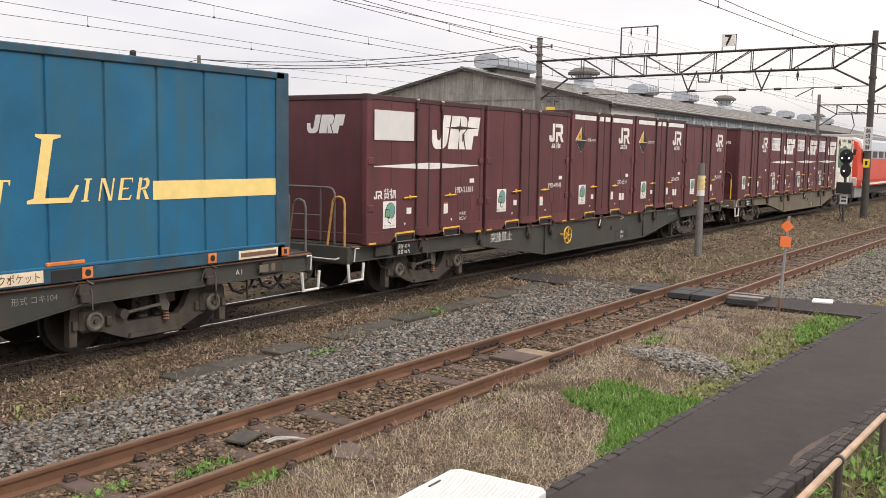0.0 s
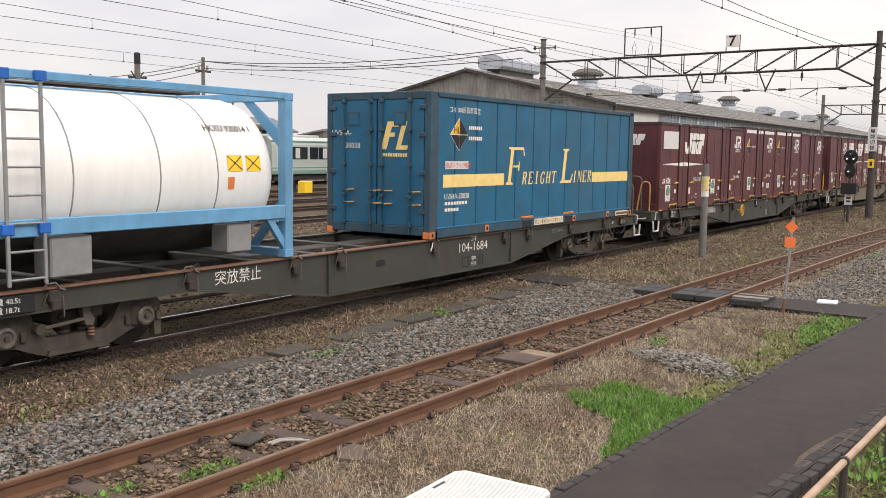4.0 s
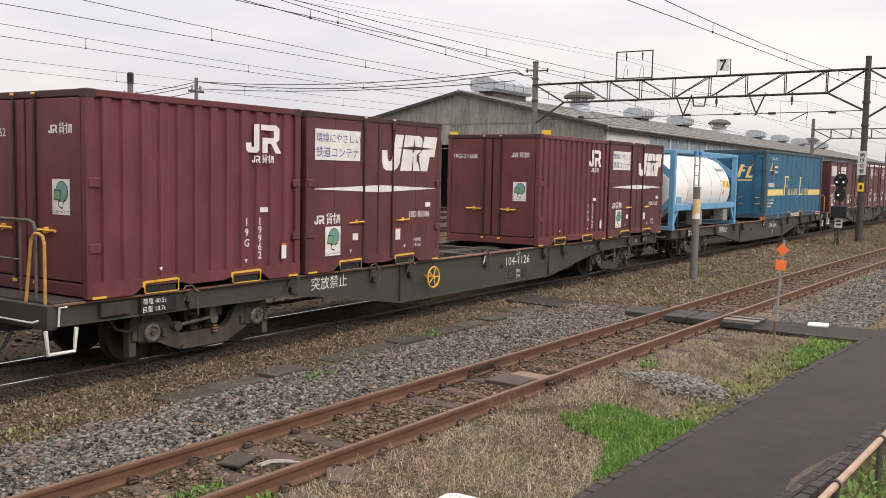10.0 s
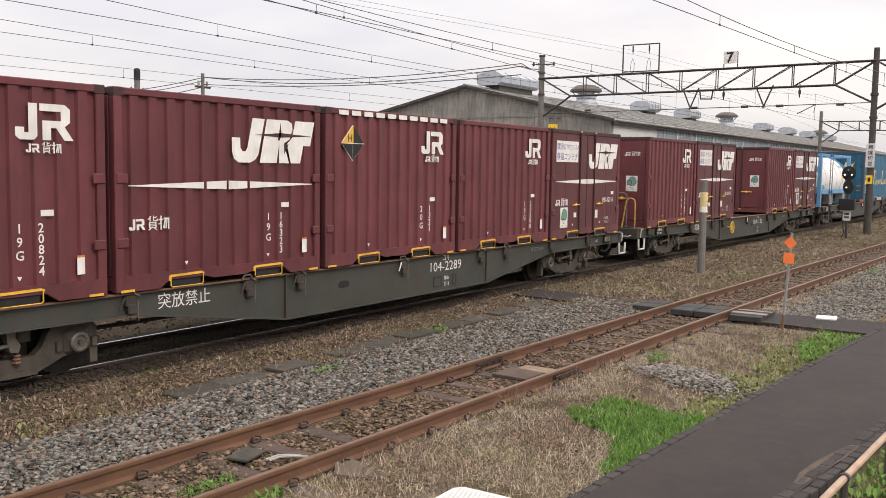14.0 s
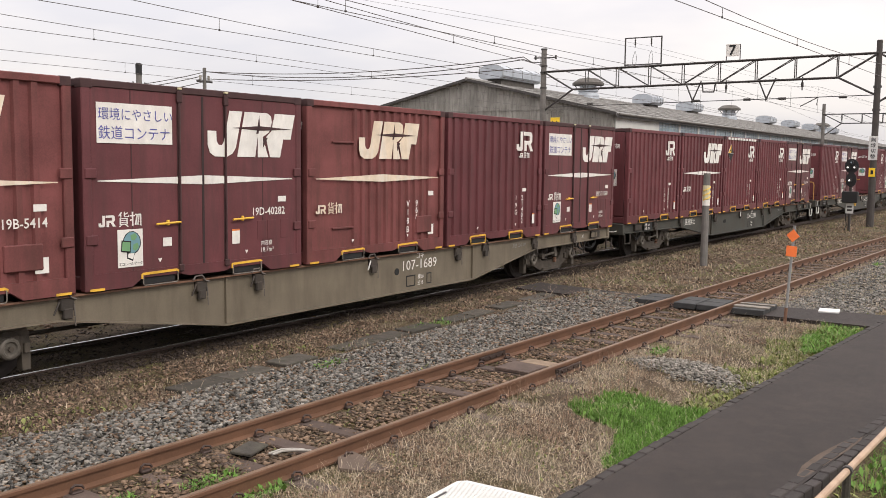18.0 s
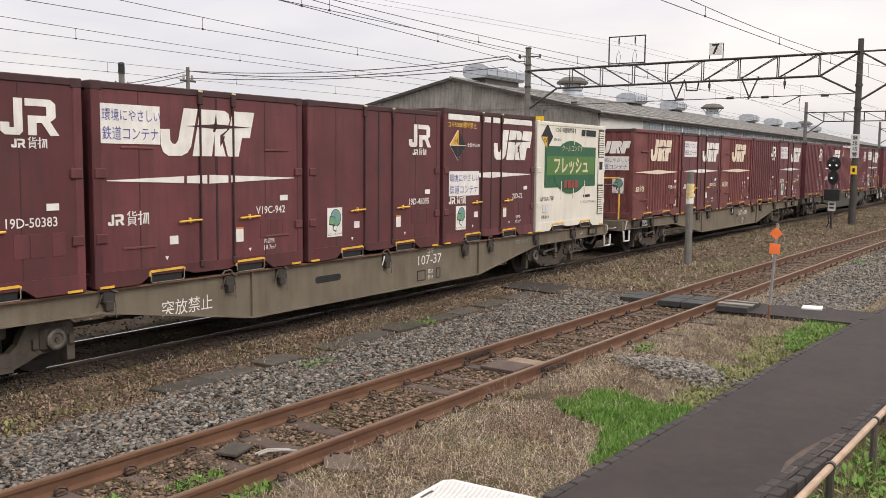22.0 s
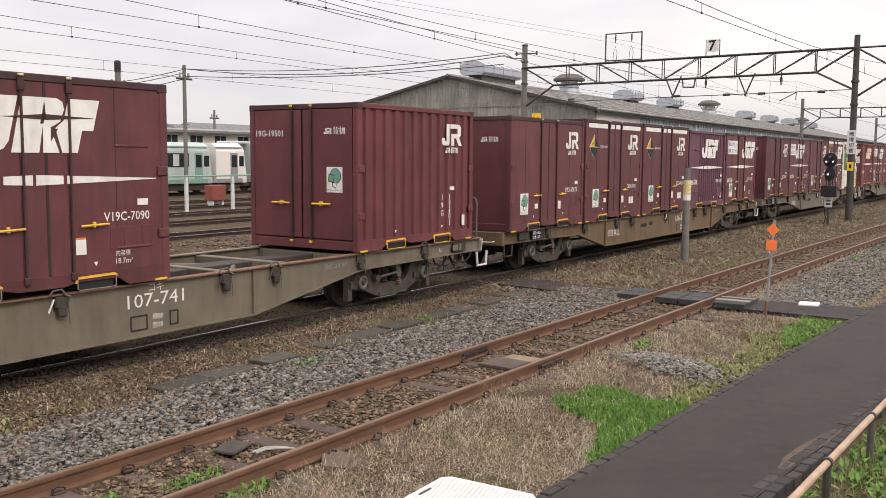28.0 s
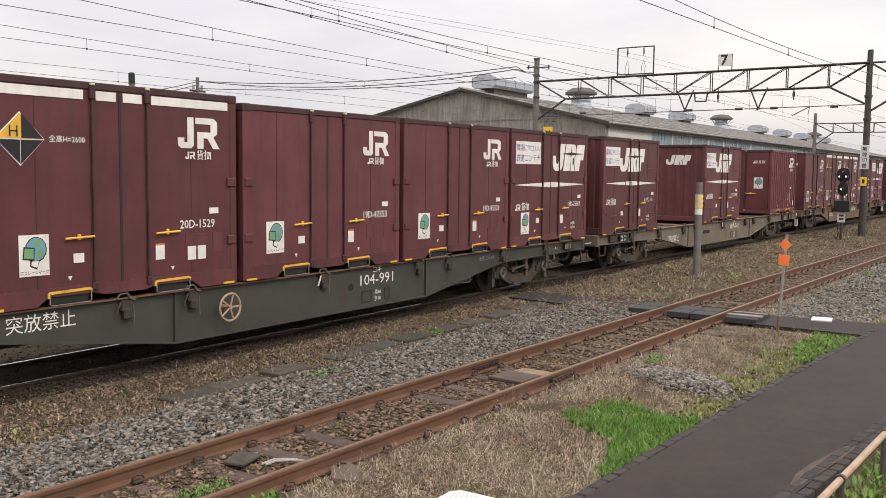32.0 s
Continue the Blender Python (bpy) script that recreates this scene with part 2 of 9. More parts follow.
M_LIGHTWALL = mat("pale_wall_board", (0.55, 0.55, 0.53), 0.7, var=0.1, scale=1)
M_VENT = mat("galvanised_vent", (0.42, 0.45, 0.49), 0.45, 0.4, var=0.15, scale=2)
M_VENTDK = mat("rusty_ventilator", (0.105, 0.095, 0.085), 0.7, 0.2, var=0.3)
# glass whose blue-grey base colour holds the reflected sky
M_GLASSDK = mat("sky_painted_glass", (0.17, 0.225, 0.27), 0.3, var=0.3, scale=0.6, spec=0.6, jitter=0.3)
M_MULLION = mat("pale_green_mullion", (0.40, 0.46, 0.48), 0.6, var=0.15)
# near-black colour painted for the shade inside the shed, pockets and holes
M_INNERSHADE = mat("painted_inner_shade", (0.02, 0.02, 0.02), 0.9, var=0.2)
M_CARWHITE = mat("railcar_white_green", (0.41, 0.46, 0.43), 0.4, var=0.05, scale=1, dirt=(0.4, 0.44, 0.42), dirt_amt=0.3)
M_CARGREEN = mat("railcar_green_band", (0.19, 0.31, 0.255), 0.4, var=0.08)
M_CARGLASS = mat("railcar_window", (0.02, 0.025, 0.03), 0.12, var=0.2, spec=0.6)
M_CARROOF = mat("railcar_roof", (0.42, 0.43, 0.42), 0.6, var=0.15)
M_ROOFTILE = mat("grey_roof_tile", (0.17, 0.17, 0.18), 0.75, var=0.25, scale=2, jitter=0.2)
M_HOUSE = mat("plaster_house_wall", (0.58, 0.53, 0.45), 0.8, var=0.1, scale=1, jitter=0.25)
M_SIGNYEL = mat("yellow_number_sign", (0.85, 0.55, 0.03), 0.5, var=0.05, bump=0)
M_FENCE = mat("white_fence_paint", (0.56, 0.57, 0.56), 0.5, var=0.08)
M_LOCORED = mat("red_locomotive_paint", (0.55, 0.06, 0.03), 0.4, var=0.1, scale=1)
M_LOCOWHITE = mat("white_locomotive_paint", (0.70, 0.66, 0.63), 0.4, var=0.08, scale=1)
M_SIGLAMP = mat("lit_signal_lens", (0.95, 0.90, 0.85), 0.3, var=0.02, bump=0, emit=1.2)
M_LEAF = mat("far_tree_leaf", (0.05, 0.075, 0.035), 0.8, var=0.2, island=0.5, bump=0)

def ground_material():
    """Earth with dry litter, moss tints and gravel specks."""
    m = bpy.data.materials.new("earth_and_litter")
    m.use_nodes = True
    n, l = m.node_tree.nodes, m.node_tree.links
    b = n["Principled BSDF"]
    b.inputs["Roughness"].default_value = 0.95
    b.inputs["Specular IOR Level"].default_value = 0.15
    tc = n.new("ShaderNodeTexCoord")
    def tex(scale, detail):
        t = n.new("ShaderNodeTexNoise")
        t.inputs["Scale"].default_value, t.inputs["Detail"].default_value = scale, detail
        l.new(tc.outputs["Object"], t.inputs["Vector"])
        return t.outputs["Fac"]
    def ramp(src, a, ca, c, cc):
        r = n.new("ShaderNodeValToRGB")
        r.color_ramp.elements[0].position, r.color_ramp.elements[1].position = a, c
        r.color_ramp.elements[0].color, r.color_ramp.elements[1].color = (*ca, 1), (*cc, 1)
        l.new(src, r.inputs["Fac"])
        return r.outputs["Color"]
    base = ramp(tex(45, 6), 0.35, (0.034, 0.025, 0.018), 0.70, (0.155, 0.118, 0.082))
    moss = ramp(tex(1.3, 5), 0.5, (1, 1, 1), 0.66, (0.78, 0.86, 0.55))
    mul = n.new("ShaderNodeMixRGB"); mul.blend_type = "MULTIPLY"; mul.inputs["Fac"].default_value = 1
    l.new(base, mul.inputs["Color1"]); l.new(moss, mul.inputs["Color2"])
    big = ramp(tex(0.5, 4), 0.35, (0.75, 0.72, 0.70), 0.65, (1.1, 1.08, 1.05))
    mul2 = n.new("ShaderNodeMixRGB"); mul2.blend_type = "MULTIPLY"; mul2.inputs["Fac"].default_value = 1
    l.new(mul.outputs["Color"], mul2.inputs["Color1"]); l.new(big, mul2.inputs["Color2"])
    l.new(mul2.outputs["Color"], b.inputs["Base Color"])
    bp = n.new("ShaderNodeBump")
    bp.inputs["Strength"].default_value, bp.inputs["Distance"].default_value = 0.7, 0.03
    l.new(tex(55, 6), bp.inputs["Height"])
    l.new(bp.outputs["Normal"], b.inputs["Normal"])
    return m
M_GROUND = ground_material()

# ================= mesh building =================
class Build:
    """Collects vertices and faces of one part."""
    def __init__(self):
        self.v, self.f = [], []
    def add(self, verts, faces):
        k = len(self.v)
        self.v += [tuple(p) for p in verts]
        self.f += [tuple(i + k for i in q) for q in faces]
        return self
    def box(self, x0, x1, y0, y1, z0, z1, c=0.0):
        if x1 < x0: x0, x1 = x1, x0
        if y1 < y0: y0, y1 = y1, y0
        if z1 < z0: z0, z1 = z1, z0
        c = min(c, (x1 - x0) * 0.45, (y1 - y0) * 0.45, (z1 - z0) * 0.45)
        if c <= 0:
            v = [(x, y, z) for x in (x0, x1) for y in (y0, y1) for z in (z0, z1)]
            return self.add(v, [(0, 1, 3, 2), (4, 6, 7, 5), (0, 4, 5, 1), (2, 3, 7, 6), (0, 2, 6, 4), (1, 5, 7, 3)])
        rings = []
        for z, k in ((z0, c), (z0 + c, 0), (z1 - c, 0), (z1, c)):
            rings.append([(x0 + k + (c if not k else 0), y0 + k, z), (x1 - k - (c if not k else 0), y0 + k, z), (x1 - k, y0 + k + (c if not k else 0), z), (x1 - k, y1 - k - (c if not k else 0), z),
                          (x1 - k - (c if not k else 0), y1 - k, z), (x0 + k + (c if not k else 0), y1 - k, z), (x0 + k, y1 - k - (c if not k else 0), z), (x0 + k, y0 + k + (c if not k else 0), z)])
        v = [p for r in rings for p in r]
        f = [tuple(range(7, -1, -1)), tuple(range(24, 32))]
        for r in range(3):
            for i in range(8):
                j = (i + 1) % 8
                f.append((r * 8 + i, r * 8 + j, r * 8 + 8 + j, r * 8 + 8 + i))
        return self.add(v, f)
    def prism(self, poly, axis, a0, a1):
        """poly in the plane across the axis: 'z' takes (x, y), 'y' takes (x, z), 'x' takes (y, z)."""
        def at(p, a):
            return {"z": (p[0], p[1], a), "y": (p[0], a, p[1]), "x": (a, p[0], p[1])}[axis]
        n = len(poly)
        area = sum(poly[i][0] * poly[(i + 1) % n][1] - poly[(i + 1) % n][0] * poly[i][1] for i in range(n))
        if (area < 0) != (axis == "y"):
            poly = poly[::-1]
        v = [at(p, a0) for p in poly] + [at(p, a1) for p in poly]
        f = [tuple(range(n - 1, -1, -1)), tuple(range(n, 2 * n))]
        f += [(i, (i + 1) % n, n + (i + 1) % n, n + i) for i in range(n)]
        return self.add(v, f)
    def rod(self, p, q, r, n=8, r2=None):
        p, q = Vector(p), Vector(q)
        d = (q - p)
        if d.length < 1e-6: return self
        a = d.to_track_quat("Z", "Y").to_matrix()
        r2 = r if r2 is None else r2
        v = [p + a @ Vector((r * math.cos(t), r * math.sin(t), 0)) for t in (2 * math.pi * i / n for i in range(n))]
        v += [q + a @ Vector((r2 * math.cos(t), r2 * math.sin(t), 0)) for t in (2 * math.pi * i / n for i in range(n))]
        f = [tuple(range(n - 1, -1, -1)), tuple(range(n, 2 * n))] + [(i, (i + 1) % n, n + (i + 1) % n, n + i) for i in range(n)]
        return self.add(v, f)
    def tube(self, pts, r, n=7):
        """A bent round bar, swept along the points as one skin."""
        P = [Vector(q) for q in pts]
        m = len(P)
        up = None
        rings = []
        for i in range(m):
            d = (P[min(m - 1, i + 1)] - P[max(0, i - 1)]).normalized()
            if up is None:
                up = d.orthogonal().normalized()
            else:
                up = (up - d * up.dot(d)).normalized()
            w = d.cross(up)
            rings += [P[i] + (up * math.cos(a) + w * math.sin(a)) * r for a in (2 * math.pi * j / n for j in range(n))]
        f = [tuple(range(n - 1, -1, -1)), tuple(range((m - 1) * n, m * n))]
        for i in range(m - 1):
            f += [(i * n + j, i * n + (j + 1) % n, (i + 1) * n + (j + 1) % n, (i + 1) * n + j) for j in range(n)]
        return self.add(rings, f)
    def lathe(self, profile, axis_pt, axis="y", n=24):
        """profile: (radius, along)."""
        k = len(profile)
        v, f = [], []
        for i in range(n):
            t = 2 * math.pi * i / n
            for r, a in profile:
                c, s = r * math.cos(t), r * math.sin(t)
                p = {"y": (c, a, s), "x": (a, c, s), "z": (c, s, a)}[axis]
                v.append((p[0] + axis_pt[0], p[1] + axis_pt[1], p[2] + axis_pt[2]))
        for i in range(n):
            j = (i + 1) % n
            for q in range(k - 1):
                f.append((i * k + q, i * k + q + 1, j * k + q + 1, j * k + q) if axis == "y" else (i * k + q, j * k + q, j * k + q + 1, i * k + q + 1))
        return self.add(v, f)
    def mesh(self, name, material, smooth=False):
        me = bpy.data.meshes.new(name)
        me.from_pydata(self.v, [], self.f)
        me.materials.append(material)
        if smooth:
            me.polygons.foreach_set("use_smooth", [True] * len(me.polygons))
        return me

def part(name, b, material, parent, label="", smooth=False):
    ob = new(name, b.mesh(name, material, smooth) if isinstance(b, Build) else b)
    ob.parent = parent
    if label:
        ob["label"] = label
    return ob

def thing(name, label, category, group="", m=None):
    ob = new(name)
    ob.empty_display_size = 0.2
    if m is not None:
        ob.matrix_basis = m
    return tagged(ob, label, category, group)

def setting(name, b, material, label="", smooth=False, kind="structure"):
    ob = new(name, b.mesh(name, material, smooth) if isinstance(b, Build) else b)
    return tagged(ob, label, "", "", kind)

FONTS = {}
def letters(body, size, bold=0.0, squeeze=1.0):
    """Flat lettering from the built-in font, its width and outline as lists (x, y) and faces."""
    if (body, bold) not in FONTS:
        cu = bpy.data.curves.new("lettering", "FONT")
        cu.body, cu.resolution_u, cu.offset = body, 2, bold
        ob = bpy.data.objects.new("lettering", cu)
        me = bpy.data.meshes.new_from_object(ob)
        FONTS[(body, bold)] = ([tuple(v.co) for v in me.vertices], [tuple(p.vertices) for p in me.polygons])
        bpy.data.objects.remove(ob); bpy.data.meshes.remove(me); bpy.data.curves.remove(cu)
    v, f = FONTS[(body, bold)]
    x0 = min(p[0] for p in v)
    return [((p[0] - x0) * size * squeeze, p[1] * size) for p in v], f

def write(b, body, size, x, z, y, face="side", bold=0.0, squeeze=1.0, centre=False):
    """Adds lettering to b: on a side that faces -y (x to the right), or on an end that faces -x (place y=x plane, x is then -y)."""
    v, f = letters(body, size, bold, squeeze)
    w = max(p[0] for p in v)
    o = -w / 2 if centre else 0
    if face == "side":
        return b.add([(x + p[0] + o, y, z + p[1]) for p in v], f)
    return b.add([(y, -(x + p[0] + o), z + p[1]) for p in v], f)

def column(b, body, size, x, z, y, step=0.15):
    """Letters one below another on a side."""
    for i, ch in enumerate(body):
        if ch.strip():
            write(b, ch, size, x, z - i * step, y, bold=0.012, centre=True)
    return b

def plate(b, x0, x1, z0, z1, y, face="side", t=0.004):
    if face == "side":
        return b.box(x0, x1, y - t, y, z0, z1)
    return b.box(y - t, y, -x1, -x0, z0, z1)

def shape(b, polys, x, z, s, y, face="side", t=0.003):
    """Flat plain shapes given as polygons of (x, z) in units of s."""
    for poly in polys:
        pts = [(x + p[0] * s, z + p[1] * s) for p in poly]
        if face == "side":
            b.prism(pts, "y", y - t, y)
        else:
            b.prism([(-p[0], p[1]) for p in pts], "x", y - t, y)
    return b

# ================= ground and tracks =================
rng = np.random.default_rng(7)
GZ = -0.16          # ground level beside the near track, whose rail heads lie at 0
TRAIN_Y, TRAIN_Z = 10.685, -0.09

def bend(x):
    """Sideways shift and fall of the goods track, which turns slightly beyond the crossing."""
    if x < 16: return 0.0
    if x < 26: return -0.021 * (x - 16) ** 2 / 20
    return -0.105 - 0.021 * (x - 26)

def rise(x):
    return 0.0025 * min(60.0, max(0.0, x - 20))

def near_y(x):
    return 5.80 - 0.033 * (x - 4) - 0.0003 * max(0.0, x - 15) ** 2

def lines(a, b, n):
    return [a + (b - a) * i / n for i in range(n + 1)]

def ground_z(x, y):
    z = GZ + 0.03 * noise.noise((x * 0.7, y * 0.7, 0.0)) + 0.012 * noise.noise((x * 2.9, y * 2.9, 3.0))
    z += 0.10 * math.exp(-((x - 11.15) ** 2 / 0.5 + (y - 3.74) ** 2 / 0.45))       # gravel heap
    z += 0.05 * math.exp(-((x - 9.0) ** 2 / 6 + (y - 4.1) ** 2 / 0.3))
    if y > 9.3: z += 0.02 * min(1.0, (y - 9.3) / 0.4)
    if 6.3 < y < 7.9 and x < 17: z += 0.05
    return z

def build_ground():
    xs = [-3000, -800, -200, -60, -25] + lines(-12, 48, 150) + [55, 70, 100, 160, 300, 800, 3000]
    ys = [-3000, -800, -200, -60, -25, -12] + lines(-6, 14, 66) + [17, 22, 30, 45, 60, 100, 200, 400, 900, 3000]
    v = [(x, y, ground_z(x, y) if abs(x) < 60 and -12 < y < 30 else GZ) for x in xs for y in ys]
    n = len(ys)
    f = [(i * n + j, (i + 1) * n + j, (i + 1) * n + j + 1, i * n + j + 1) for i in range(len(xs) - 1) for j in range(n - 1)]
    setting("ground", Build().add(v, f), M_GROUND, "brown earth with dry litter and moss", smooth=True)
build_ground()

RAIL = [(-0.06, -0.15), (0.06, -0.15), (0.06, -0.135), (0.012, -0.115), (0.010, -0.04), (0.032, -0.032), (0.032, -0.004), (0.028, 0.0),
        (-0.028, 0.0), (-0.032, -0.004), (-0.032, -0.032), (-0.010, -0.04), (-0.012, -0.115), (-0.06, -0.135)]

def rail_run(path, side, profile=RAIL):
    """Extrudes the rail section along points (x, y, z), at a sideways offset."""
    b = Build()
    k = len(profile)
    rows = []
    for i, p in enumerate(path):
        a, c = path[max(0, i - 1)], path[min(len(path) - 1, i + 1)]
        h = math.atan2(c[1] - a[1], c[0] - a[0])
        for q in profile:
            o = side + q[0]
            rows.append((p[0] - math.sin(h) * o, p[1] + math.cos(h) * o, p[2] + q[1]))
    f = [(i * k + j, i * k + (j + 1) % k, (i + 1) * k + (j + 1) % k, (i + 1) * k + j) for i in range(len(path) - 1) for j in range(k)]
    f = [q[::-1] for q in f]
    return b.add(rows, f)

HEAD = [(-0.022, 0.0005), (0.022, 0.0005), (0.022, 0.003), (-0.022, 0.003)]

def near_track():
    """Disused siding: rusty rails on half-buried timber sleepers with spring clips."""
    track = tagged(new("near_track"), "rusty rails on half-buried wooden sleepers", "", "", "structure")
    path = [(x, near_y(x), 0.0) for x in lines(-12, 90, 102)]
    for s in (-0.545, 0.5665):
        part("rail", rail_run(path, s), M_RAIL, track, "rust-brown rail")
        part("rail_head", rail_run(path, s, HEAD), M_RAILTOP, track, "worn rail head")
    sl = Build().box(-0.10, 0.10, -1.05, 1.05, -0.14, 0.0, 0.012).mesh("sleeper", M_SLEEPER)
    clip = Build()
    for s in (-0.5665, 0.5665):
        for d in (-0.085, 0.085):
            clip.box(-0.05, 0.05, s + d - 0.03, s + d + 0.03, -0.145, -0.118, 0.008)
            clip.tube([(-0.05, s + d, -0.118), (-0.045, s + d * 1.05, -0.085), (0.0, s + d * 0.8, -0.078), (0.045, s + d * 1.05, -0.088), (0.06, s + d * 1.1, -0.112)], 0.011, 5)
    clip = clip.mesh("rail_clips", M_RAILDARK)
    x = 2.3
    while x < 48:
        h = math.atan2(near_y(x + 1) - near_y(x), 1.0)
        ob = part("sleeper", sl, M_SLEEPER, track)
        ob.location, ob.rotation_euler = (x, near_y(x), -0.135 - 0.02 * rng.random()), (0, 0, h + 0.02 * (rng.random() - 0.5))
        c = part("rail_clips", clip, M_RAIL, track, "bent spring clips")
        c.location, c.rotation_euler = (x, near_y(x), 0), (0, 0, h)
        x += 0.64
    # fish plates of a rail joint
    b = Build()
    for s in (-0.5665, 0.5665):
        for o in (-0.022, 0.022):
            b.box(10.05, 10.7, near_y(10.4) + s + o - 0.009, near_y(10.4) + s + o + 0.009, -0.11, -0.045, 0.006)
            for i in range(4):
                xx = 10.13 + 0.16 * i
                b.rod((xx, near_y(10.4) + s + o - 0.03, -0.078), (xx, near_y(10.4) + s + o + 0.03, -0.078), 0.014, 6)
    part("fish_plate", b, M_RAILDARK, track, "dark bolted joint plates")
near_track()

def plain_track(name, y0, label, shine=True, x0=-40, x1=150, z=-0.03, follow=False, dark=True):
    track = tagged(new(name), label, "", "", "structure")
    pts = [(x, y0 + (bend(x) if follow else 0), z + (rise(x) if follow else 0)) for x in lines(x0, x1, int((x1 - x0) / 2))]
    for s in (-0.5665, 0.5665):
        part("rail", rail_run(pts, s), M_RAILDARK if dark else M_RAIL, track)
        part("rail_head", rail_run(pts, s, HEAD), M_RAILSHINE if shine else M_RAILTOP, track, "polished rail head" if shine else "")
    sl = Build().box(-0.11, 0.11, -1.0, 1.0, -0.15, 0.0, 0.01).mesh("sleeper", M_SLEEPER)
    x = 1.0
    while x < 46:
        ob = part("sleeper", sl, M_SLEEPER, track)
        ob.location = (x, y0 + (bend(x) if follow else 0), z - 0.15 + (rise(x) if follow else 0))
        x += 0.62 if follow else 0.9
plain_track("goods_track", TRAIN_Y, "running track with oily rails under the train", follow=True, z=TRAIN_Z, x0=-150, x1=300)
for i, y in enumerate((23.2, 27.6, 31.8, 36.2, 40.4, 49.4)):
    plain_track("yard_track_%d" % (i + 1), y, "yard track with dark rails behind the train", z=-0.02, shine=i % 2 == 0)

# ---- loose stone and plants, as many small pieces ----
def stone_shapes(k):
    out = []
    for i in range(k):
        b = bmesh.new()
        # crushed stone: the hull of a few points on a flattened ball
        for j in range(8):
            d = Vector(rng.normal(size=3)).normalized() * (0.75 + 0.5 * rng.random())
            b.verts.new((d.x * 1.2, d.y * 0.9, d.z * 0.52))
        hull = bmesh.ops.convex_hull(b, input=list(b.verts))
        bmesh.ops.delete(b, geom=[v for v in b.verts if not v.link_faces], context="VERTS")
        bmesh.ops.triangulate(b, faces=list(b.faces))
        b.verts.index_update()
        out.append((np.array([v.co[:] for v in b.verts]), np.array([[q.index for q in p.verts] for p in b.faces])))
        b.free()
    return out
STONES = stone_shapes(9)

def scatter(name, shapes, pos, size, material, label, parent=None, tilt=1.0):
    """One object of many small pieces: pos (n, 3), size (n,) or (n, 3)."""
    n = len(pos)
    pos = np.asarray(pos, float)
    size = np.asarray(size, float)
    if size.ndim == 1: size = np.repeat(size[:, None], 3, 1)
    ang = rng.random(n) * 6.283
    ax = (rng.random(n) - 0.5) * tilt
    pick = rng.integers(0, len(shapes), n)
    V, F, base = [], [], 0
    for k, (v, f) in enumerate(shapes):
        m = np.where(pick == k)[0]
        if not len(m): continue
        p = v[None] * size[m][:, None, :]
        c, s = np.cos(ax[m])[:, None], np.sin(ax[m])[:, None]
        y, z = p[..., 1] * c - p[..., 2] * s, p[..., 1] * s + p[..., 2] * c
        p[..., 1], p[..., 2] = y, z
        c, s = np.cos(ang[m])[:, None], np.sin(ang[m])[:, None]
        x, y = p[..., 0] * c - p[..., 1] * s, p[..., 0] * s + p[..., 1] * c
        p[..., 0], p[..., 1] = x, y
        p += pos[m][:, None, :]
        V.append(p.reshape(-1, 3))
        F.append((f[None] + (np.arange(len(m)) * len(v))[:, None, None] + base).reshape(-1, f.shape[1]))
        base += len(m) * len(v)
    V, F = np.concatenate(V), np.concatenate(F)
    me = bpy.data.meshes.new(name)
    me.vertices.add(len(V)); me.vertices.foreach_set("co", V.ravel())
    w = F.shape[1]
    me.loops.add(F.size); me.loops.foreach_set("vertex_index", F.ravel().astype(np.int32))
    me.polygons.add(len(F)); me.polygons.foreach_set("loop_start", np.arange(0, F.size, w, dtype=np.int32))
    me.update(calc_edges=True)
    me.materials.append(material)
    ob = new(name, me)
    if parent: ob.parent = parent
    return tagged(ob, label, "", "", "stuff")

def spread(n, x0, x1, y0, y1, keep=None, lift=0.0, thin=0.0):
    """Random places on the ground, thinned with distance from the eye."""
    x = x0 + (x1 - x0) * rng.random(n * 3) ** (1 + thin)
    y = y0 + (y1 - y0) * rng.random(n * 3)
    out = []
    for a, b in zip(x, y):
        if keep is None or keep(a, b):
            out.append((a, b, ground_z(a, b) + lift))
            if len(out) >= n: break
    return np.array(out)

def lerp_edge(x, pts):
    if x <= pts[0][0]: return pts[0][1]
    for a, b in zip(pts, pts[1:]):
        if x <= b[0]: return a[1] + (b[1] - a[1]) * (x - a[0]) / (b[0] - a[0])
    return pts[-1][1]
PATH_L = [(-8, 3.55), (4, 3.06), (6.26, 2.97), (8.5, 2.86), (12.1, 2.64), (17.0, 2.25), (30, 1.1), (60, -1.6)]
PATH_R = [(-8, 3.2), (0, 2.4), (4, 1.97), (7.2, 1.64), (10.4, 1.29), (17, 0.62), (30, -0.7), (60, -3.6)]

def patchy(x, y, s, lo, seed=0.0):
    return noise.noise((x * s, y * s, seed)) > lo

p = spread(27000, 2.0, 17.0, 6.28, 8.3, keep=lambda x, y: y > near_y(x) + 0.66 and patchy(x, y, 0.9, -0.75 + 1.7 * max(0, y - 7.55), 5.0), lift=0.015, thin=0.35)
scatter("ballast", STONES, p, 0.015 + 0.036 * rng.random(len(p)) ** 1.9, M_STONE, "grey crushed stone beside the rusty siding", tilt=2.0)
q = p[:5200] + (0.02, 0.01, 0.014)
scatter("ballast", STONES, q, 0.013 + 0.028 * rng.random(len(q)) ** 2, M_STONELT, "paler chips among the grey crushed stone", tilt=2.0)
q = p[5200:11500] + (0.013, -0.012, 0.010)
scatter("ballast", STONES, q, 0.012 + 0.026 * rng.random(len(q)) ** 2, M_STONEBR, "brownish chips among the grey crushed stone", tilt=2.0)
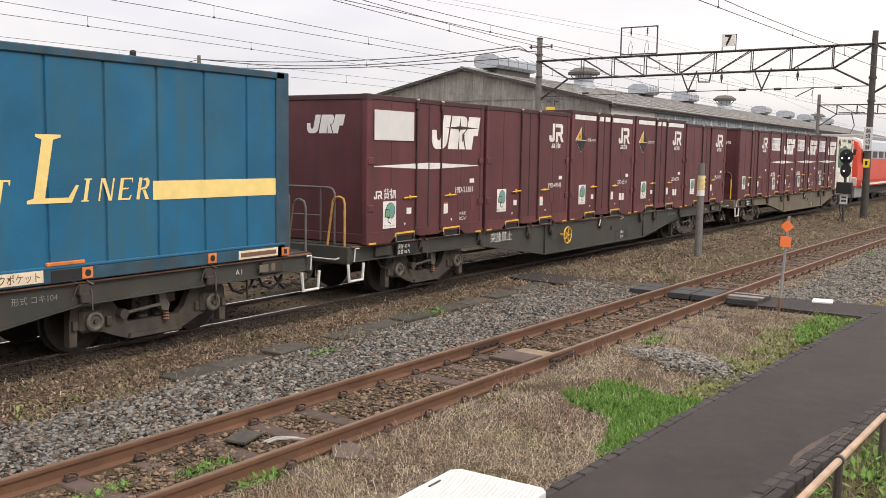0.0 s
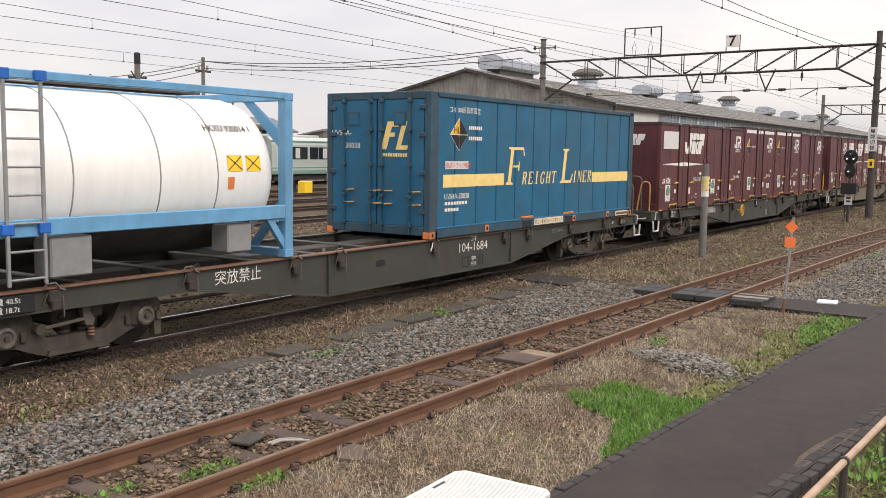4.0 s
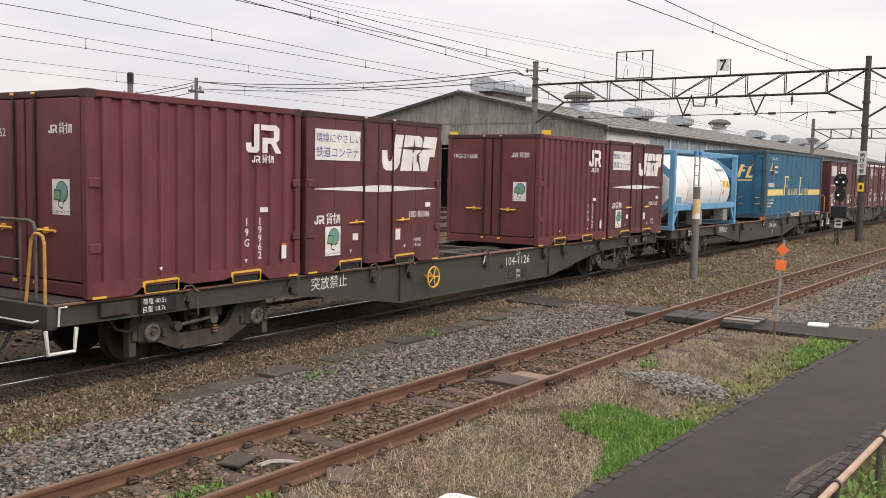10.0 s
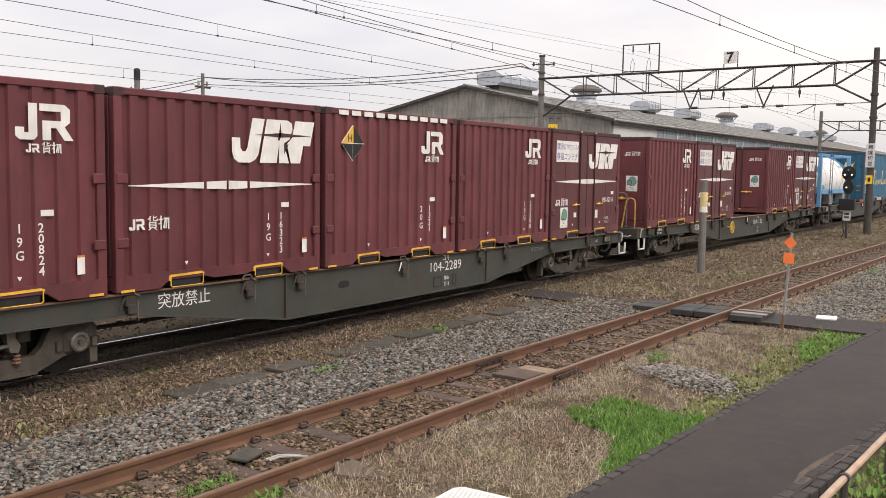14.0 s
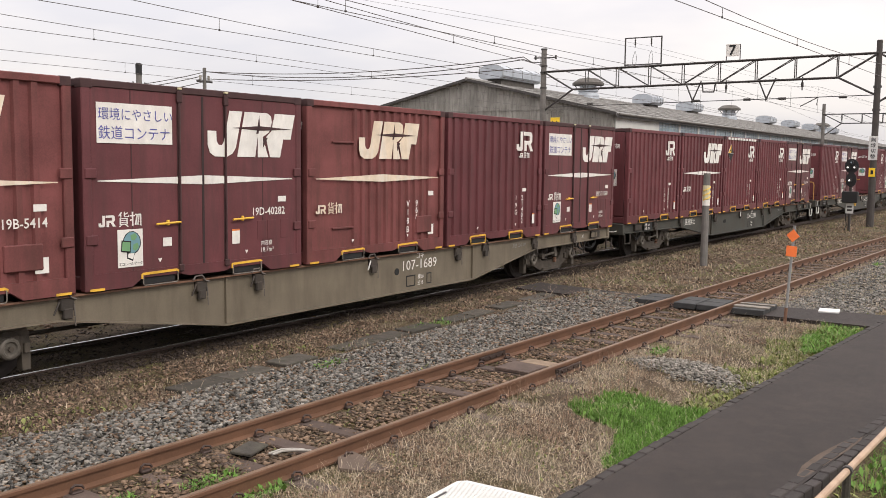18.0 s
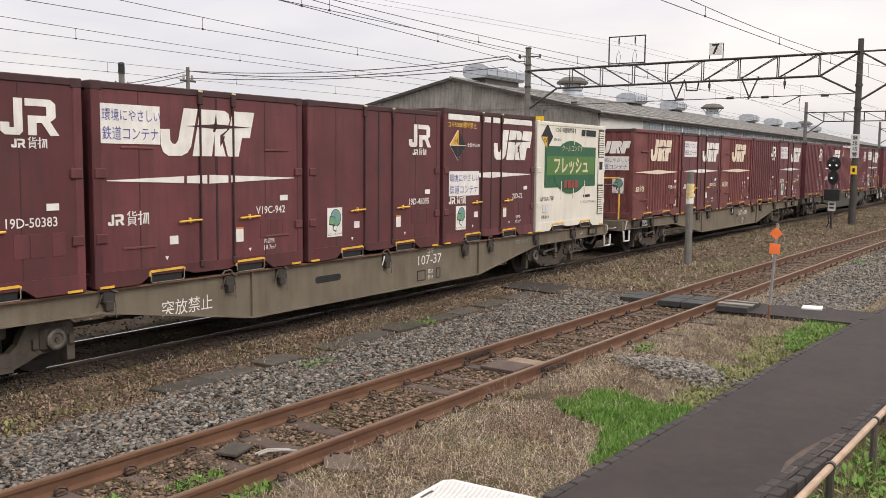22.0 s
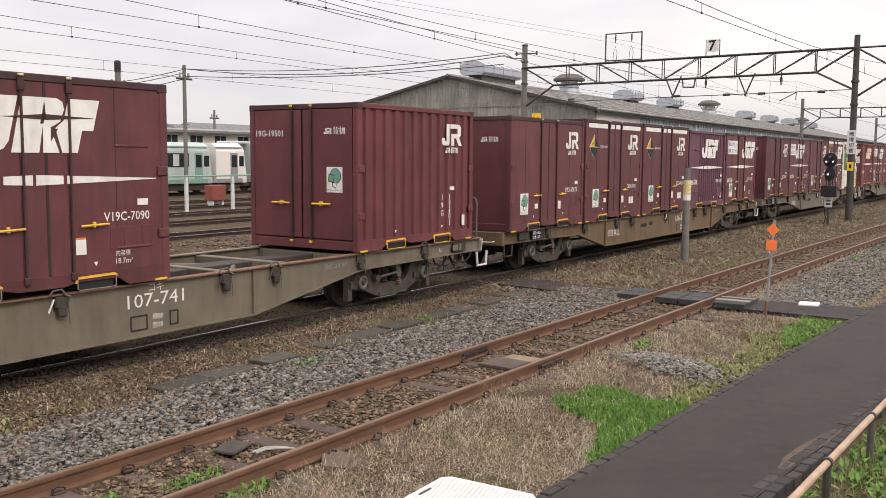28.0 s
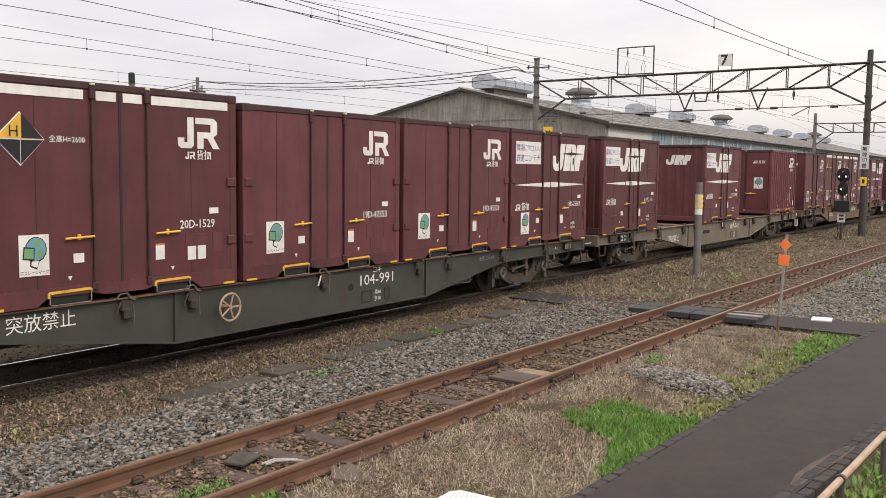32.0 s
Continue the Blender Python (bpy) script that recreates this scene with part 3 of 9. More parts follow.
p = spread(9000, 17.5, 60.0, 2.4, 4.2, keep=lambda x, y: y > near_y(x) - 2.7 and y < near_y(x) - 0.75 and y > lerp_edge(x, PATH_L) + 0.25, lift=0.02, thin=0.6)
scatter("ballast", STONES, p, 0.03 + 0.025 * rng.random(len(p)), M_STONE, "grey crushed stone beyond the crossing")
def heap_r(x, y):
    """Squared distance from the middle of the gravel heap, 1 at its edge; it lies aslant of the path."""
    return (((x - 11.15) * 0.54 + (y - 3.74) * 0.84) / 0.98) ** 2 + (((x - 11.15) * 0.84 - (y - 3.74) * 0.54) / 0.50) ** 2
p = spread(3600, 9.6, 12.8, 2.8, 4.8, keep=lambda x, y: heap_r(x, y) < 0.35 + 0.75 * rng.random() + 0.7 * noise.noise((x * 3, y * 3, 1.0)) and y > lerp_edge(x, PATH_L) + 0.15, lift=0.012)
q = p[::2] + (0, 0, 0.02)
scatter("gravel_heap", STONES, p[1::2], 0.018 + 0.030 * rng.random(len(p[1::2])) ** 2, M_STONE, "dark stones of a small heap", tilt=2.0)
scatter("gravel_heap", STONES, q, 0.018 + 0.024 * rng.random(len(q)) ** 2, M_STONELT, "small heap of grey crushed stone in dry grass")
p = spread(17000, 1.5, 40.0, 4.0, 6.3, keep=lambda x, y: abs(y - near_y(x)) < 0.62 and abs(abs(y - near_y(x)) - 0.566) > 0.08 or (0.7 < y - near_y(x) < 0.9), lift=0.012, thin=0.7)
scatter("ballast", STONES, p, 0.014 + 0.030 * rng.random(len(p)) ** 1.5, M_STONEBR, "brown rusty stones between the siding rails")
# oily strip under the train, with the train's shade in the stone colour
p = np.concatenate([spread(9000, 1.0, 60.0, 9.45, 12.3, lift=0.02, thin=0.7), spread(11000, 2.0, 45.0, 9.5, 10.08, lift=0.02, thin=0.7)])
scatter("ballast", STONES, p, 0.012 + 0.016 * rng.random(len(p)), M_STONEDK, "oily stones under the train, darkened for the shade there")
p = spread(9000, 1.0, 45.0, 12.3, 22.2, lift=0.02, thin=0.3)
scatter("ballast", STONES, p, 0.03 + 0.05 * rng.random(len(p)), M_STONEBR, "pale brown ballast of the yard")
p = spread(3800, 2.0, 16.0, 3.3, 5.2, keep=lambda x, y: patchy(x, y, 1.2, 0.1, 9.0) and y > lerp_edge(x, PATH_L) + 0.1, lift=0.008, thin=0.4)
scatter("loose_stone", STONES, p, 0.010 + 0.02 * rng.random(len(p)), M_STONEBR, "scattered brown stones in the dry grass")
p = spread(9000, 2.0, 30.0, 7.7, 9.4, keep=lambda x, y: patchy(x, y, 1.2, -0.25 + 0.05 * max(0.0, x - 8), 2.0), lift=0.008, thin=0.6)
scatter("loose_stone", STONES, p, 0.012 + 0.026 * rng.random(len(p)) ** 1.5, M_STONEBR, "scattered stones in the litter beside the train")

def blades(k, lean, curl):
    out = []
    for i in range(k):
        a = rng.random() * 0.5 + lean
        c = curl * (0.5 + rng.random())
        w = 0.035
        pts = [(0, 0), (a * 0.6, 0.62), (a * 1.5 + 2 * c, 1.0 - 0.25 * c)]
        v = []
        for j, (o, h) in enumerate(pts):
            ww = w * (1, 0.85, 0.12)[j]
            v += [(-ww, o, h), (ww, o, h)]
        out.append((np.array(v), np.array([(0, 1, 3, 2), (2, 3, 5, 4)])))
    return out
BLADES = blades(5, 0.15, 0.25)
FLATBLADES = blades(5, 0.9, 0.5)
LEAVES = [(np.array([(0, 0, 0), (0.35, 0.4, 0.25), (0, 1.0, 0.2), (-0.35, 0.4, 0.25)]), np.array([(0, 1, 2, 3)])),
          (np.array([(0, 0, 0.1), (0.3, 0.5, 0.5), (0, 0.9, 0.75), (-0.3, 0.5, 0.5)]), np.array([(0, 1, 2, 3)]))]

def heap(x, y):
    return heap_r(x, y) < 0.7
def verge(x, y):
    return not heap(x, y) and y > lerp_edge(x, PATH_L) + 0.06 and y < near_y(x) - 0.66 and not (16.0 < x < 17.4)

p = spread(120000, 2.0, 30.0, 2.2, 5.1, keep=lambda x, y: verge(x, y) and (heap_r(x, y) > 0.9 or rng.random() < 0.25) and patchy(x, y, 1.5, -0.28, 4.0), thin=0.6)
scatter("dry_grass", FLATBLADES + BLADES[:2], p, np.stack([0.030 + 0.040 * rng.random(len(p)), 0.014 + 0.040 * rng.random(len(p)) ** 2, 0.010 + 0.050 * rng.random(len(p)) ** 3], 1), M_DRY, "matted straw-coloured dead grass")
p = spread(20000, 2.0, 30.0, 2.2, 5.1, keep=lambda x, y: verge(x, y) and patchy(x, y, 1.9, -0.15, 61.0), thin=0.6)
scatter("dry_grass", FLATBLADES, p, np.stack([0.028 + 0.03 * rng.random(len(p)), 0.03 + 0.05 * rng.random(len(p)), 0.015 + 0.045 * rng.random(len(p)) ** 2], 1), M_STRAW, "pale straw strands over the dead grass", tilt=1.6)
p = spread(7000, 2.0, 40.0, 7.7, 9.55, keep=lambda x, y: patchy(x, y, 1.4, 0.0, 63.0), thin=0.6)
scatter("dry_grass", FLATBLADES + BLADES, p, np.stack([0.028 + 0.03 * rng.random(len(p)), 0.03 + 0.06 * rng.random(len(p)), 0.02 + 0.04 * rng.random(len(p)) ** 2], 1), M_STRAW, "pale straw strands beside the goods track", tilt=1.6)
p = spread(4200, 4.0, 12.0, 3.6, 5.1, keep=lambda x, y: verge(x, y) and patchy(x, y, 1.6, 0.12, 14.0), thin=0.2)
p = np.concatenate([p, spread(60, 8.4, 9.2, 4.75, 5.0), spread(40, 10.6, 11.2, 4.6, 4.9)])
scatter("dry_grass", BLADES, p, np.stack([0.03 + 0.03 * rng.random(len(p)), 0.05 + 0.05 * rng.random(len(p)), np.where(np.arange(len(p)) < len(p) - 100, 0.03 + 0.13 * rng.random(len(p)) ** 2, 0.12 + 0.2 * rng.random(len(p)))], 1), M_DRYRED, "reddish dead stalks beside the rail")
p = spread(30000, 2.0, 45.0, 7.7, 9.48, keep=lambda x, y: patchy(x, y, 1.0, -0.3, 6.0), thin=0.6)
scatter("dry_grass", FLATBLADES, p, np.stack([0.035 + 0.045 * rng.random(len(p)), 0.014 + 0.035 * rng.random(len(p)) ** 2, 0.008 + 0.028 * rng.random(len(p)) ** 2], 1), M_DRYLOW, "low dead grass beside the goods track")
p = spread(30000, 2.0, 45.0, 7.7, 9.46, keep=lambda x, y: patchy(x, y, 1.3, -0.15, 16.0), lift=0.006, thin=0.6)
scatter("leaf_litter", LEAVES, p, 0.014 + 0.042 * rng.random(len(p)) ** 2, M_LITTER, "brown dead leaves and twigs beside the goods track", tilt=2.0)
p = spread(9000, 2.0, 18.0, 3.0, 5.6, keep=lambda x, y: y > lerp_edge(x, PATH_L) + 0.06 and patchy(x, y, 1.8, -0.1, 19.0), lift=0.006, thin=0.4)
scatter("leaf_litter", LEAVES, p, 0.010 + 0.025 * rng.random(len(p)) ** 2, M_DRYRED, "brown dead leaves in the matted grass", tilt=2.0)
p = spread(15000, 4.0, 45.0, 7.6, 9.6, keep=lambda x, y: patchy(x, y, 1.1, 0.0, 28.0), thin=0.5)
scatter("weeds", BLADES + LEAVES, p, 0.012 + 0.03 * rng.random(len(p)) ** 2, M_GRASS2, "thin olive moss and weeds beside the goods track")
p = spread(6000, 4.0, 40.0, 4.0, 6.2, keep=lambda x, y: abs(y - near_y(x)) < 0.6 and patchy(x, y, 1.4, 0.0, 31.0), thin=0.4)
scatter("weeds", BLADES + LEAVES, p, 0.012 + 0.035 * rng.random(len(p)) ** 2, M_GRASS2, "olive weeds between the siding rails")
p = spread(9000, 5.0, 26.0, 2.3, 5.0, keep=lambda x, y: verge(x, y) and patchy(x, y, 1.3, -0.05, 34.0), thin=0.3)
scatter("weeds", BLADES + LEAVES, p, 0.015 + 0.035 * rng.random(len(p)) ** 2, M_GRASS2, "olive young weeds in the dead grass")
p = spread(14000, 16.0, 62.0, 4.9, 9.7, keep=lambda x, y: y < 9.55 + bend(x) and y > near_y(x) + 0.7 and patchy(x, y, 0.8, -0.3, 51.0), thin=0.3)
scatter("dry_grass", FLATBLADES + BLADES[:2], p, np.stack([0.10 + 0.10 * rng.random(len(p)), 0.05 + 0.09 * rng.random(len(p)) ** 2, 0.02 + 0.08 * rng.random(len(p)) ** 3], 1), M_DRY, "low dead grass beyond the crossing")
p = spread(9000, 16.0, 62.0, 4.9, 9.7, keep=lambda x, y: y < 9.55 + bend(x) and y > near_y(x) + 0.7 and patchy(x, y, 0.7, -0.05, 53.0), thin=0.3)
scatter("weeds", BLADES + LEAVES, p, 0.03 + 0.06 * rng.random(len(p)) ** 2, M_GRASS2, "olive weeds beyond the crossing")
p = spread(9000, 16.0, 62.0, 4.9, 9.7, keep=lambda x, y: y < 9.55 + bend(x) and y > near_y(x) + 0.7 and patchy(x, y, 0.9, -0.1, 55.0), lift=0.01, thin=0.3)
scatter("loose_stone", STONES, p, 0.018 + 0.035 * rng.random(len(p)) ** 2, M_STONEBR, "loose stones and litter beyond the crossing", tilt=2.0)
p = spread(3000, 4.0, 45.0, 6.3, 9.3, keep=lambda x, y: patchy(x, y, 0.8, 0.25, 8.0), thin=0.5)
scatter("weeds", BLADES + LEAVES, p, 0.03 + 0.05 * rng.random(len(p)), M_GRASS2, "dull green low weeds")
def green(x, y):
    a = min(((x - 9.05) / 0.62) ** 2 + ((y - 3.66) / 0.62) ** 2, ((x - 8.5) / 1.25) ** 2 + ((y - 3.08 - 0.05 * math.sin(x * 3)) / 0.36) ** 2)
    a += 0.9 * noise.noise((x * 1.9, y * 1.9, 2.0))
    return verge(x, y) and a < 1.0 and rng.random() < 0.25 + 1.4 * (1.0 - max(0.0, a))
p = spread(30000, 7.1, 10.2, 2.75, 4.4, keep=lambda x, y: green(x, y) and patchy(x, y, 2.6, -0.75 + 0.5 * rng.random(), 41.0))
scatter("green_grass", BLADES + LEAVES, p, np.stack([0.028 + 0.03 * rng.random(len(p)), 0.02 + 0.02 * rng.random(len(p)), 0.03 + 0.085 * rng.random(len(p)) ** 1.5], 1), M_GRASS, "fresh bright green grass clump at the path edge")
p = spread(4200, 13.4, 17.5, 2.3, 3.4, keep=lambda x, y: verge(x, y) and ((x - 15.3) / 1.9) ** 2 + ((y - 2.8) / 0.42) ** 2 < 0.8 + 0.8 * noise.noise((x * 1.5, y * 1.5, 3.0)))
scatter("green_grass", BLADES + LEAVES, p, np.stack([0.045 + 0.04 * rng.random(len(p)), 0.04 + 0.04 * rng.random(len(p)), 0.04 + 0.09 * rng.random(len(p)) ** 1.5], 1), M_GRASS, "green tuft beside the crossing path")
p = spread(9000, 9.6, 17.5, 2.2, 4.2, keep=lambda x, y: verge(x, y) and patchy(x, y, 1.6, -0.75 + 1.1 * (y - lerp_edge(x, PATH_L)), 11.0))
scatter("weeds", BLADES + LEAVES, p, np.stack([0.04 + 0.05 * rng.random(len(p)), 0.04 + 0.04 * rng.random(len(p)), 0.025 + 0.09 * rng.random(len(p)) ** 1.5], 1), M_GRASS2, "yellowish green young grass")
p = spread(11000, 2.5, 26.0, -1.2, 1.7, keep=lambda x, y: y < lerp_edge(x, PATH_R) - 0.22 and y > lerp_edge(x, PATH_R) - 2.2 and patchy(x, y, 1.5, -0.4, 21.0), thin=0.3)
scatter("green_grass", BLADES + LEAVES, p, np.stack([0.05 + 0.05 * rng.random(len(p)), 0.05 + 0.05 * rng.random(len(p)), 0.05 + 0.10 * rng.random(len(p))], 1), M_GRASS2, "grass slope behind the pipe fence")
p = spread(21000, 2.5, 24.0, -1.2, 1.6, keep=lambda x, y: y < lerp_edge(x, PATH_R) - 0.2 and patchy(x, y, 1.2, -0.3, 24.0))
scatter("green_grass", BLADES + LEAVES, p, np.stack([0.05 + 0.05 * rng.random(len(p)), 0.05 + 0.05 * rng.random(len(p)), 0.05 + 0.09 * rng.random(len(p))], 1), M_GRASS, "brighter grass patches behind the pipe fence")
p = np.concatenate([spread(260, a - 0.28, a + 0.28, b - 0.10, b + 0.10) for a, b in ((5.05, 5.62), (5.1, 5.1), (12.3, 4.55), (27.0, 4.0), (11.8, 8.35), (12.3, 8.3), (8.8, 7.6), (4.2, 5.85))])
scatter("weeds", BLADES + LEAVES, p, 0.03 + 0.05 * rng.random(len(p)), M_GRASS, "small green weeds among the stones")

# ---- path, edging, crossing ----
def strip(edge_a, edge_b, xs, z):
    b = Build()
    v = []
    for x in xs:
        v += [(x, lerp_edge(x, edge_a), z), (x, lerp_edge(x, edge_b), z), (x, lerp_edge(x, edge_b), z - 0.25), (x, lerp_edge(x, edge_a), z - 0.25)]
    f = []
    for i in range(len(xs) - 1):
        for j in range(4):
            f.append((i * 4 + j, i * 4 + (j + 1) % 4, i * 4 + 4 + (j + 1) % 4, i * 4 + 4 + j))
    return b.add(v, f)
pavement = setting("pavement", strip(PATH_L, PATH_R, lines(-8, 60, 68), -0.07), M_ASPHALT, "dark worn asphalt footpath")
sand = Build().prism([(7.6, 1.66), (8.1, 1.70), (8.5, 1.66), (9.0, 1.56), (9.5, 1.43), (9.2, 1.42), (8.8, 1.46), (8.35, 1.53), (7.9, 1.60)], "z", -0.075, -0.067)
part("sand_patch", sand, M_SAND, pavement, "washed-out sandy stain on the asphalt")
block = Build().box(-0.095, 0.095, -0.045, 0.045, -0.10, 0.0, 0.008).mesh("edging_block", M_BRICK)
for edge, off in ((PATH_L, 0.05), (PATH_R, 0.06), (PATH_R, -0.05)):
    x = 3.0
    while x < 27:
        ob = part("edging_block", block, M_BRICK, pavement)
        h = math.atan2(lerp_edge(x + 1, edge) - lerp_edge(x - 1, edge), 2)
        ob.location = (x, lerp_edge(x, edge) + off + 0.012 * (rng.random() - 0.5), -0.068 + 0.009 * rng.random())
        ob.rotation_euler = (0.08 * (rng.random() - 0.5), 0.08 * (rng.random() - 0.5), h + 0.09 * (rng.random() - 0.5))
        x += 0.205
cross = Build()
cross.prism([(16.1, 2.3), (17.5, 2.3), (17.35, 4.2), (16.15, 4.2)], "z", -0.3, -0.085)
cross.prism([(16.1, 6.1), (17.2, 6.1), (17.7, 9.3), (16.6, 9.3)], "z", -0.3, -0.10)
setting("crossing_path", cross, M_ASPHALT, "asphalt foot crossing over the tracks")
pad = tagged(new("crossing_deck"), "black rubber crossing mats between the rails", "", "", "structure")
for y0, y1 in ((4.15, 4.70), (4.93, 5.33), (5.36, 5.76), (6.05, 6.5)):
    for i in range(2):
        part("rubber_mat", Build().box(16.18 + i * 0.47, 16.63 + i * 0.47, y0, y1, -0.12, -0.012, 0.01), M_RUBBER, pad)
part("board", Build().box(16.35, 16.55, 4.12, 4.72, -0.012, 0.012, 0.004), M_WOODGREY, pad, "greyed plank on the mat")
part("board", Build().box(16.75, 16.85, 4.12, 4.72, -0.012, 0.008, 0.004), M_WOODGREY, pad, "greyed plank on the mat")
slab = thing("paving_slab", "white square slab lying on the crossing path", "slab", m=pose(17.3, 3.30, -0.085, 0, 0, 8))
part("slab", Build().box(-0.2, 0.2, -0.17, 0.17, 0.0, 0.03, 0.006), M_LID, slab)

# ---- small things along the near track ----
b = Build()
b.prism([(-0.40, -0.40), (0.40, -0.40), (0.46, -0.34), (0.46, 0.34), (0.40, 0.40), (-0.40, 0.40), (-0.46, 0.34), (-0.46, -0.34)], "z", 0.0, 0.22)
lid = thing("trough_cover", "white ribbed plastic cover box standing beside the footpath", "cover", m=pose(5.31, 3.26, -0.14, 0, 0, 1))
part("body", b, M_LID, lid)
b = Build()
for i in range(40):
    x = -0.41 + i * 0.021
    for k in range(3):
        b.box(x - 0.0055, x + 0.0055, -0.375 + k * 0.25, -0.375 + k * 0.25 + 0.24, 0.22, 0.2235)
part("ribs", b, M_LID, lid, "fine raised ribs on the lid")
part("grip", Build().box(0.0, 0.15, 0.325, 0.345, 0.22, 0.229, 0.003), M_STEELDK, lid, "recessed grip strip")

plank = thing("concrete_slab", "small dark slab lying between the rails", "slab", m=pose(5.75, 5.92, -0.12, 4, 3, 20))
part("slab", Build().box(-0.19, 0.19, -0.10, 0.10, 0, 0.03, 0.008), M_MOSSLID, plank)
hose = thing("white_hose", "dirty white pipe piece lying in the stones", "pipe", m=pose(5.85, 5.62, -0.10, 0, 0, -25))
part("tube", Build().tube([(-0.12, 0, 0), (0.0, 0.02, 0.015), (0.1, 0.0, 0.01), (0.2, -0.04, 0)], 0.012), M_CONC, hose)
part("tube", Build().tube([(-0.10, -0.035, 0), (0.0, -0.02, 0.012), (0.12, -0.045, 0.008), (0.24, -0.10, 0)], 0.012), M_CONC, hose)
pad2 = thing("joint_pad", "dark timber pad and pale board between the siding rails", "board", m=pose(10.25, 5.55, -0.135, 0, 0, -3))
part("pad", Build().box(-0.36, 0.10, -0.24, 0.26, 0, 0.045, 0.008), M_SLEEPER, pad2)
part("board", Build().box(0.14, 0.40, -0.30, 0.20, 0, 0.035, 0.006), mat("sandy_board", (0.20, 0.145, 0.10), 0.85, var=0.3, scale=8, bump=0.3), pad2, "pale sandy board")
plank2 = thing("flat_stone", "flat brown stone slab outside the rail", "stone", m=pose(6.05, 4.98, -0.14, 5, -4, 35))
part("slab", Build().prism([(-0.2, -0.1), (0.1, -0.13), (0.22, 0.02), (0.05, 0.13), (-0.18, 0.1)], "z", 0, 0.03), mat("brown_slab", (0.10, 0.072, 0.055), 0.9, bump=0.3), plank2)
wire = thing("wire_loop", "rusty wire loop hanging at the rail", "wire", m=pose(5.95, 5.2, -0.06))
part("loop", Build().tube([(0.09 * math.cos(a), 0.02 * math.sin(2 * a), 0.05 * math.sin(a)) for a in lines(0, 5.6, 12)], 0.006, 5), M_STEELDK, wire)

def marker_post():
    t = thing("marker_post", "leaning grey post with two orange reflector plates", "marker post", m=pose(15.78, 3.70, GZ - 0.05, 3.0, 0.5, -8))
    part("post", Build().rod((0, 0, 0), (0, 0, 1.72), 0.024, 8), M_STEELGR, t, "grey steel tube")
    part("post_base", Build().rod((0, 0, 0), (0, 0, 0.35), 0.028, 8), M_DECKRUST, t, "rusty foot of the post")
    d = 0.108
    part("reflector", Build().add(*diamond(d, 1.556)), M_ORANGE, t, "orange diamond plate")
    part("reflector", Build().box(-0.036, -0.028, -0.088, 0.088, 1.21, 1.385, 0.003), M_ORANGE, t, "orange square plate")
def diamond(d, z):
    v = [(x, y, z + q) for x in (-0.036, -0.028) for y, q in ((0, -d), (d, 0), (0, d), (-d, 0))]
    return v, [(0, 3, 2, 1), (4, 5, 6, 7), (0, 1, 5, 4), (1, 2, 6, 5), (2, 3, 7, 6), (3, 0, 4, 7)]
marker_post()

def banded_post():
    t = thing("track_post", "weathered concrete post with a striped yellow band beside the track", "post", m=pose(23.57, 7.62, GZ - 0.03))
    part("post", Build().rod((0, 0, 0), (0, 0, 2.46), 0.098, 12, 0.085), M_CONCDK, t)
    band = part("band", Build().rod((0, 0, 1.79), (0, 0, 2.15), 0.096, 14, 0.094), M_STKPALE, t, "faded yellow band")
    part("band_white", Build().rod((0, 0, 1.63), (0, 0, 1.785), 0.098, 14, 0.096), M_WHITE, t, "white band")
    for z in (1.82, 1.94, 2.06):
        part("stripe", Build().tube([(0.099 * math.cos(a), 0.099 * math.sin(a), z + 0.045 * (a - 3.9)) for a in lines(2.6, 5.2, 8)], 0.012, 4), M_SIGNYEL, band)
banded_post()

def pipe_fence():
    t = thing("pipe_fence", "low beige pipe rail on short posts along the footpath", "fence")
    pts = [(x, 1.582 - 0.0572 * x, 0.27) for x in (2.52 + 1.53 * i for i in range(13))]
    for a, c in zip(pts, pts[1:]):
        part("rail", Build().rod(a, c, 0.027, 10), M_PIPE, t)
    for q in pts:
        part("post", Build().rod((q[0], q[1], GZ - 0.1), (q[0], q[1], 0.25), 0.030, 8), M_MOSSLID, t)
        part("clamp", Build().rod((q[0] - 0.02, q[1], 0.27), (q[0] + 0.02, q[1], 0.27), 0.040, 10), M_STEELDK, t, "dark clamp ring")
pipe_fence()

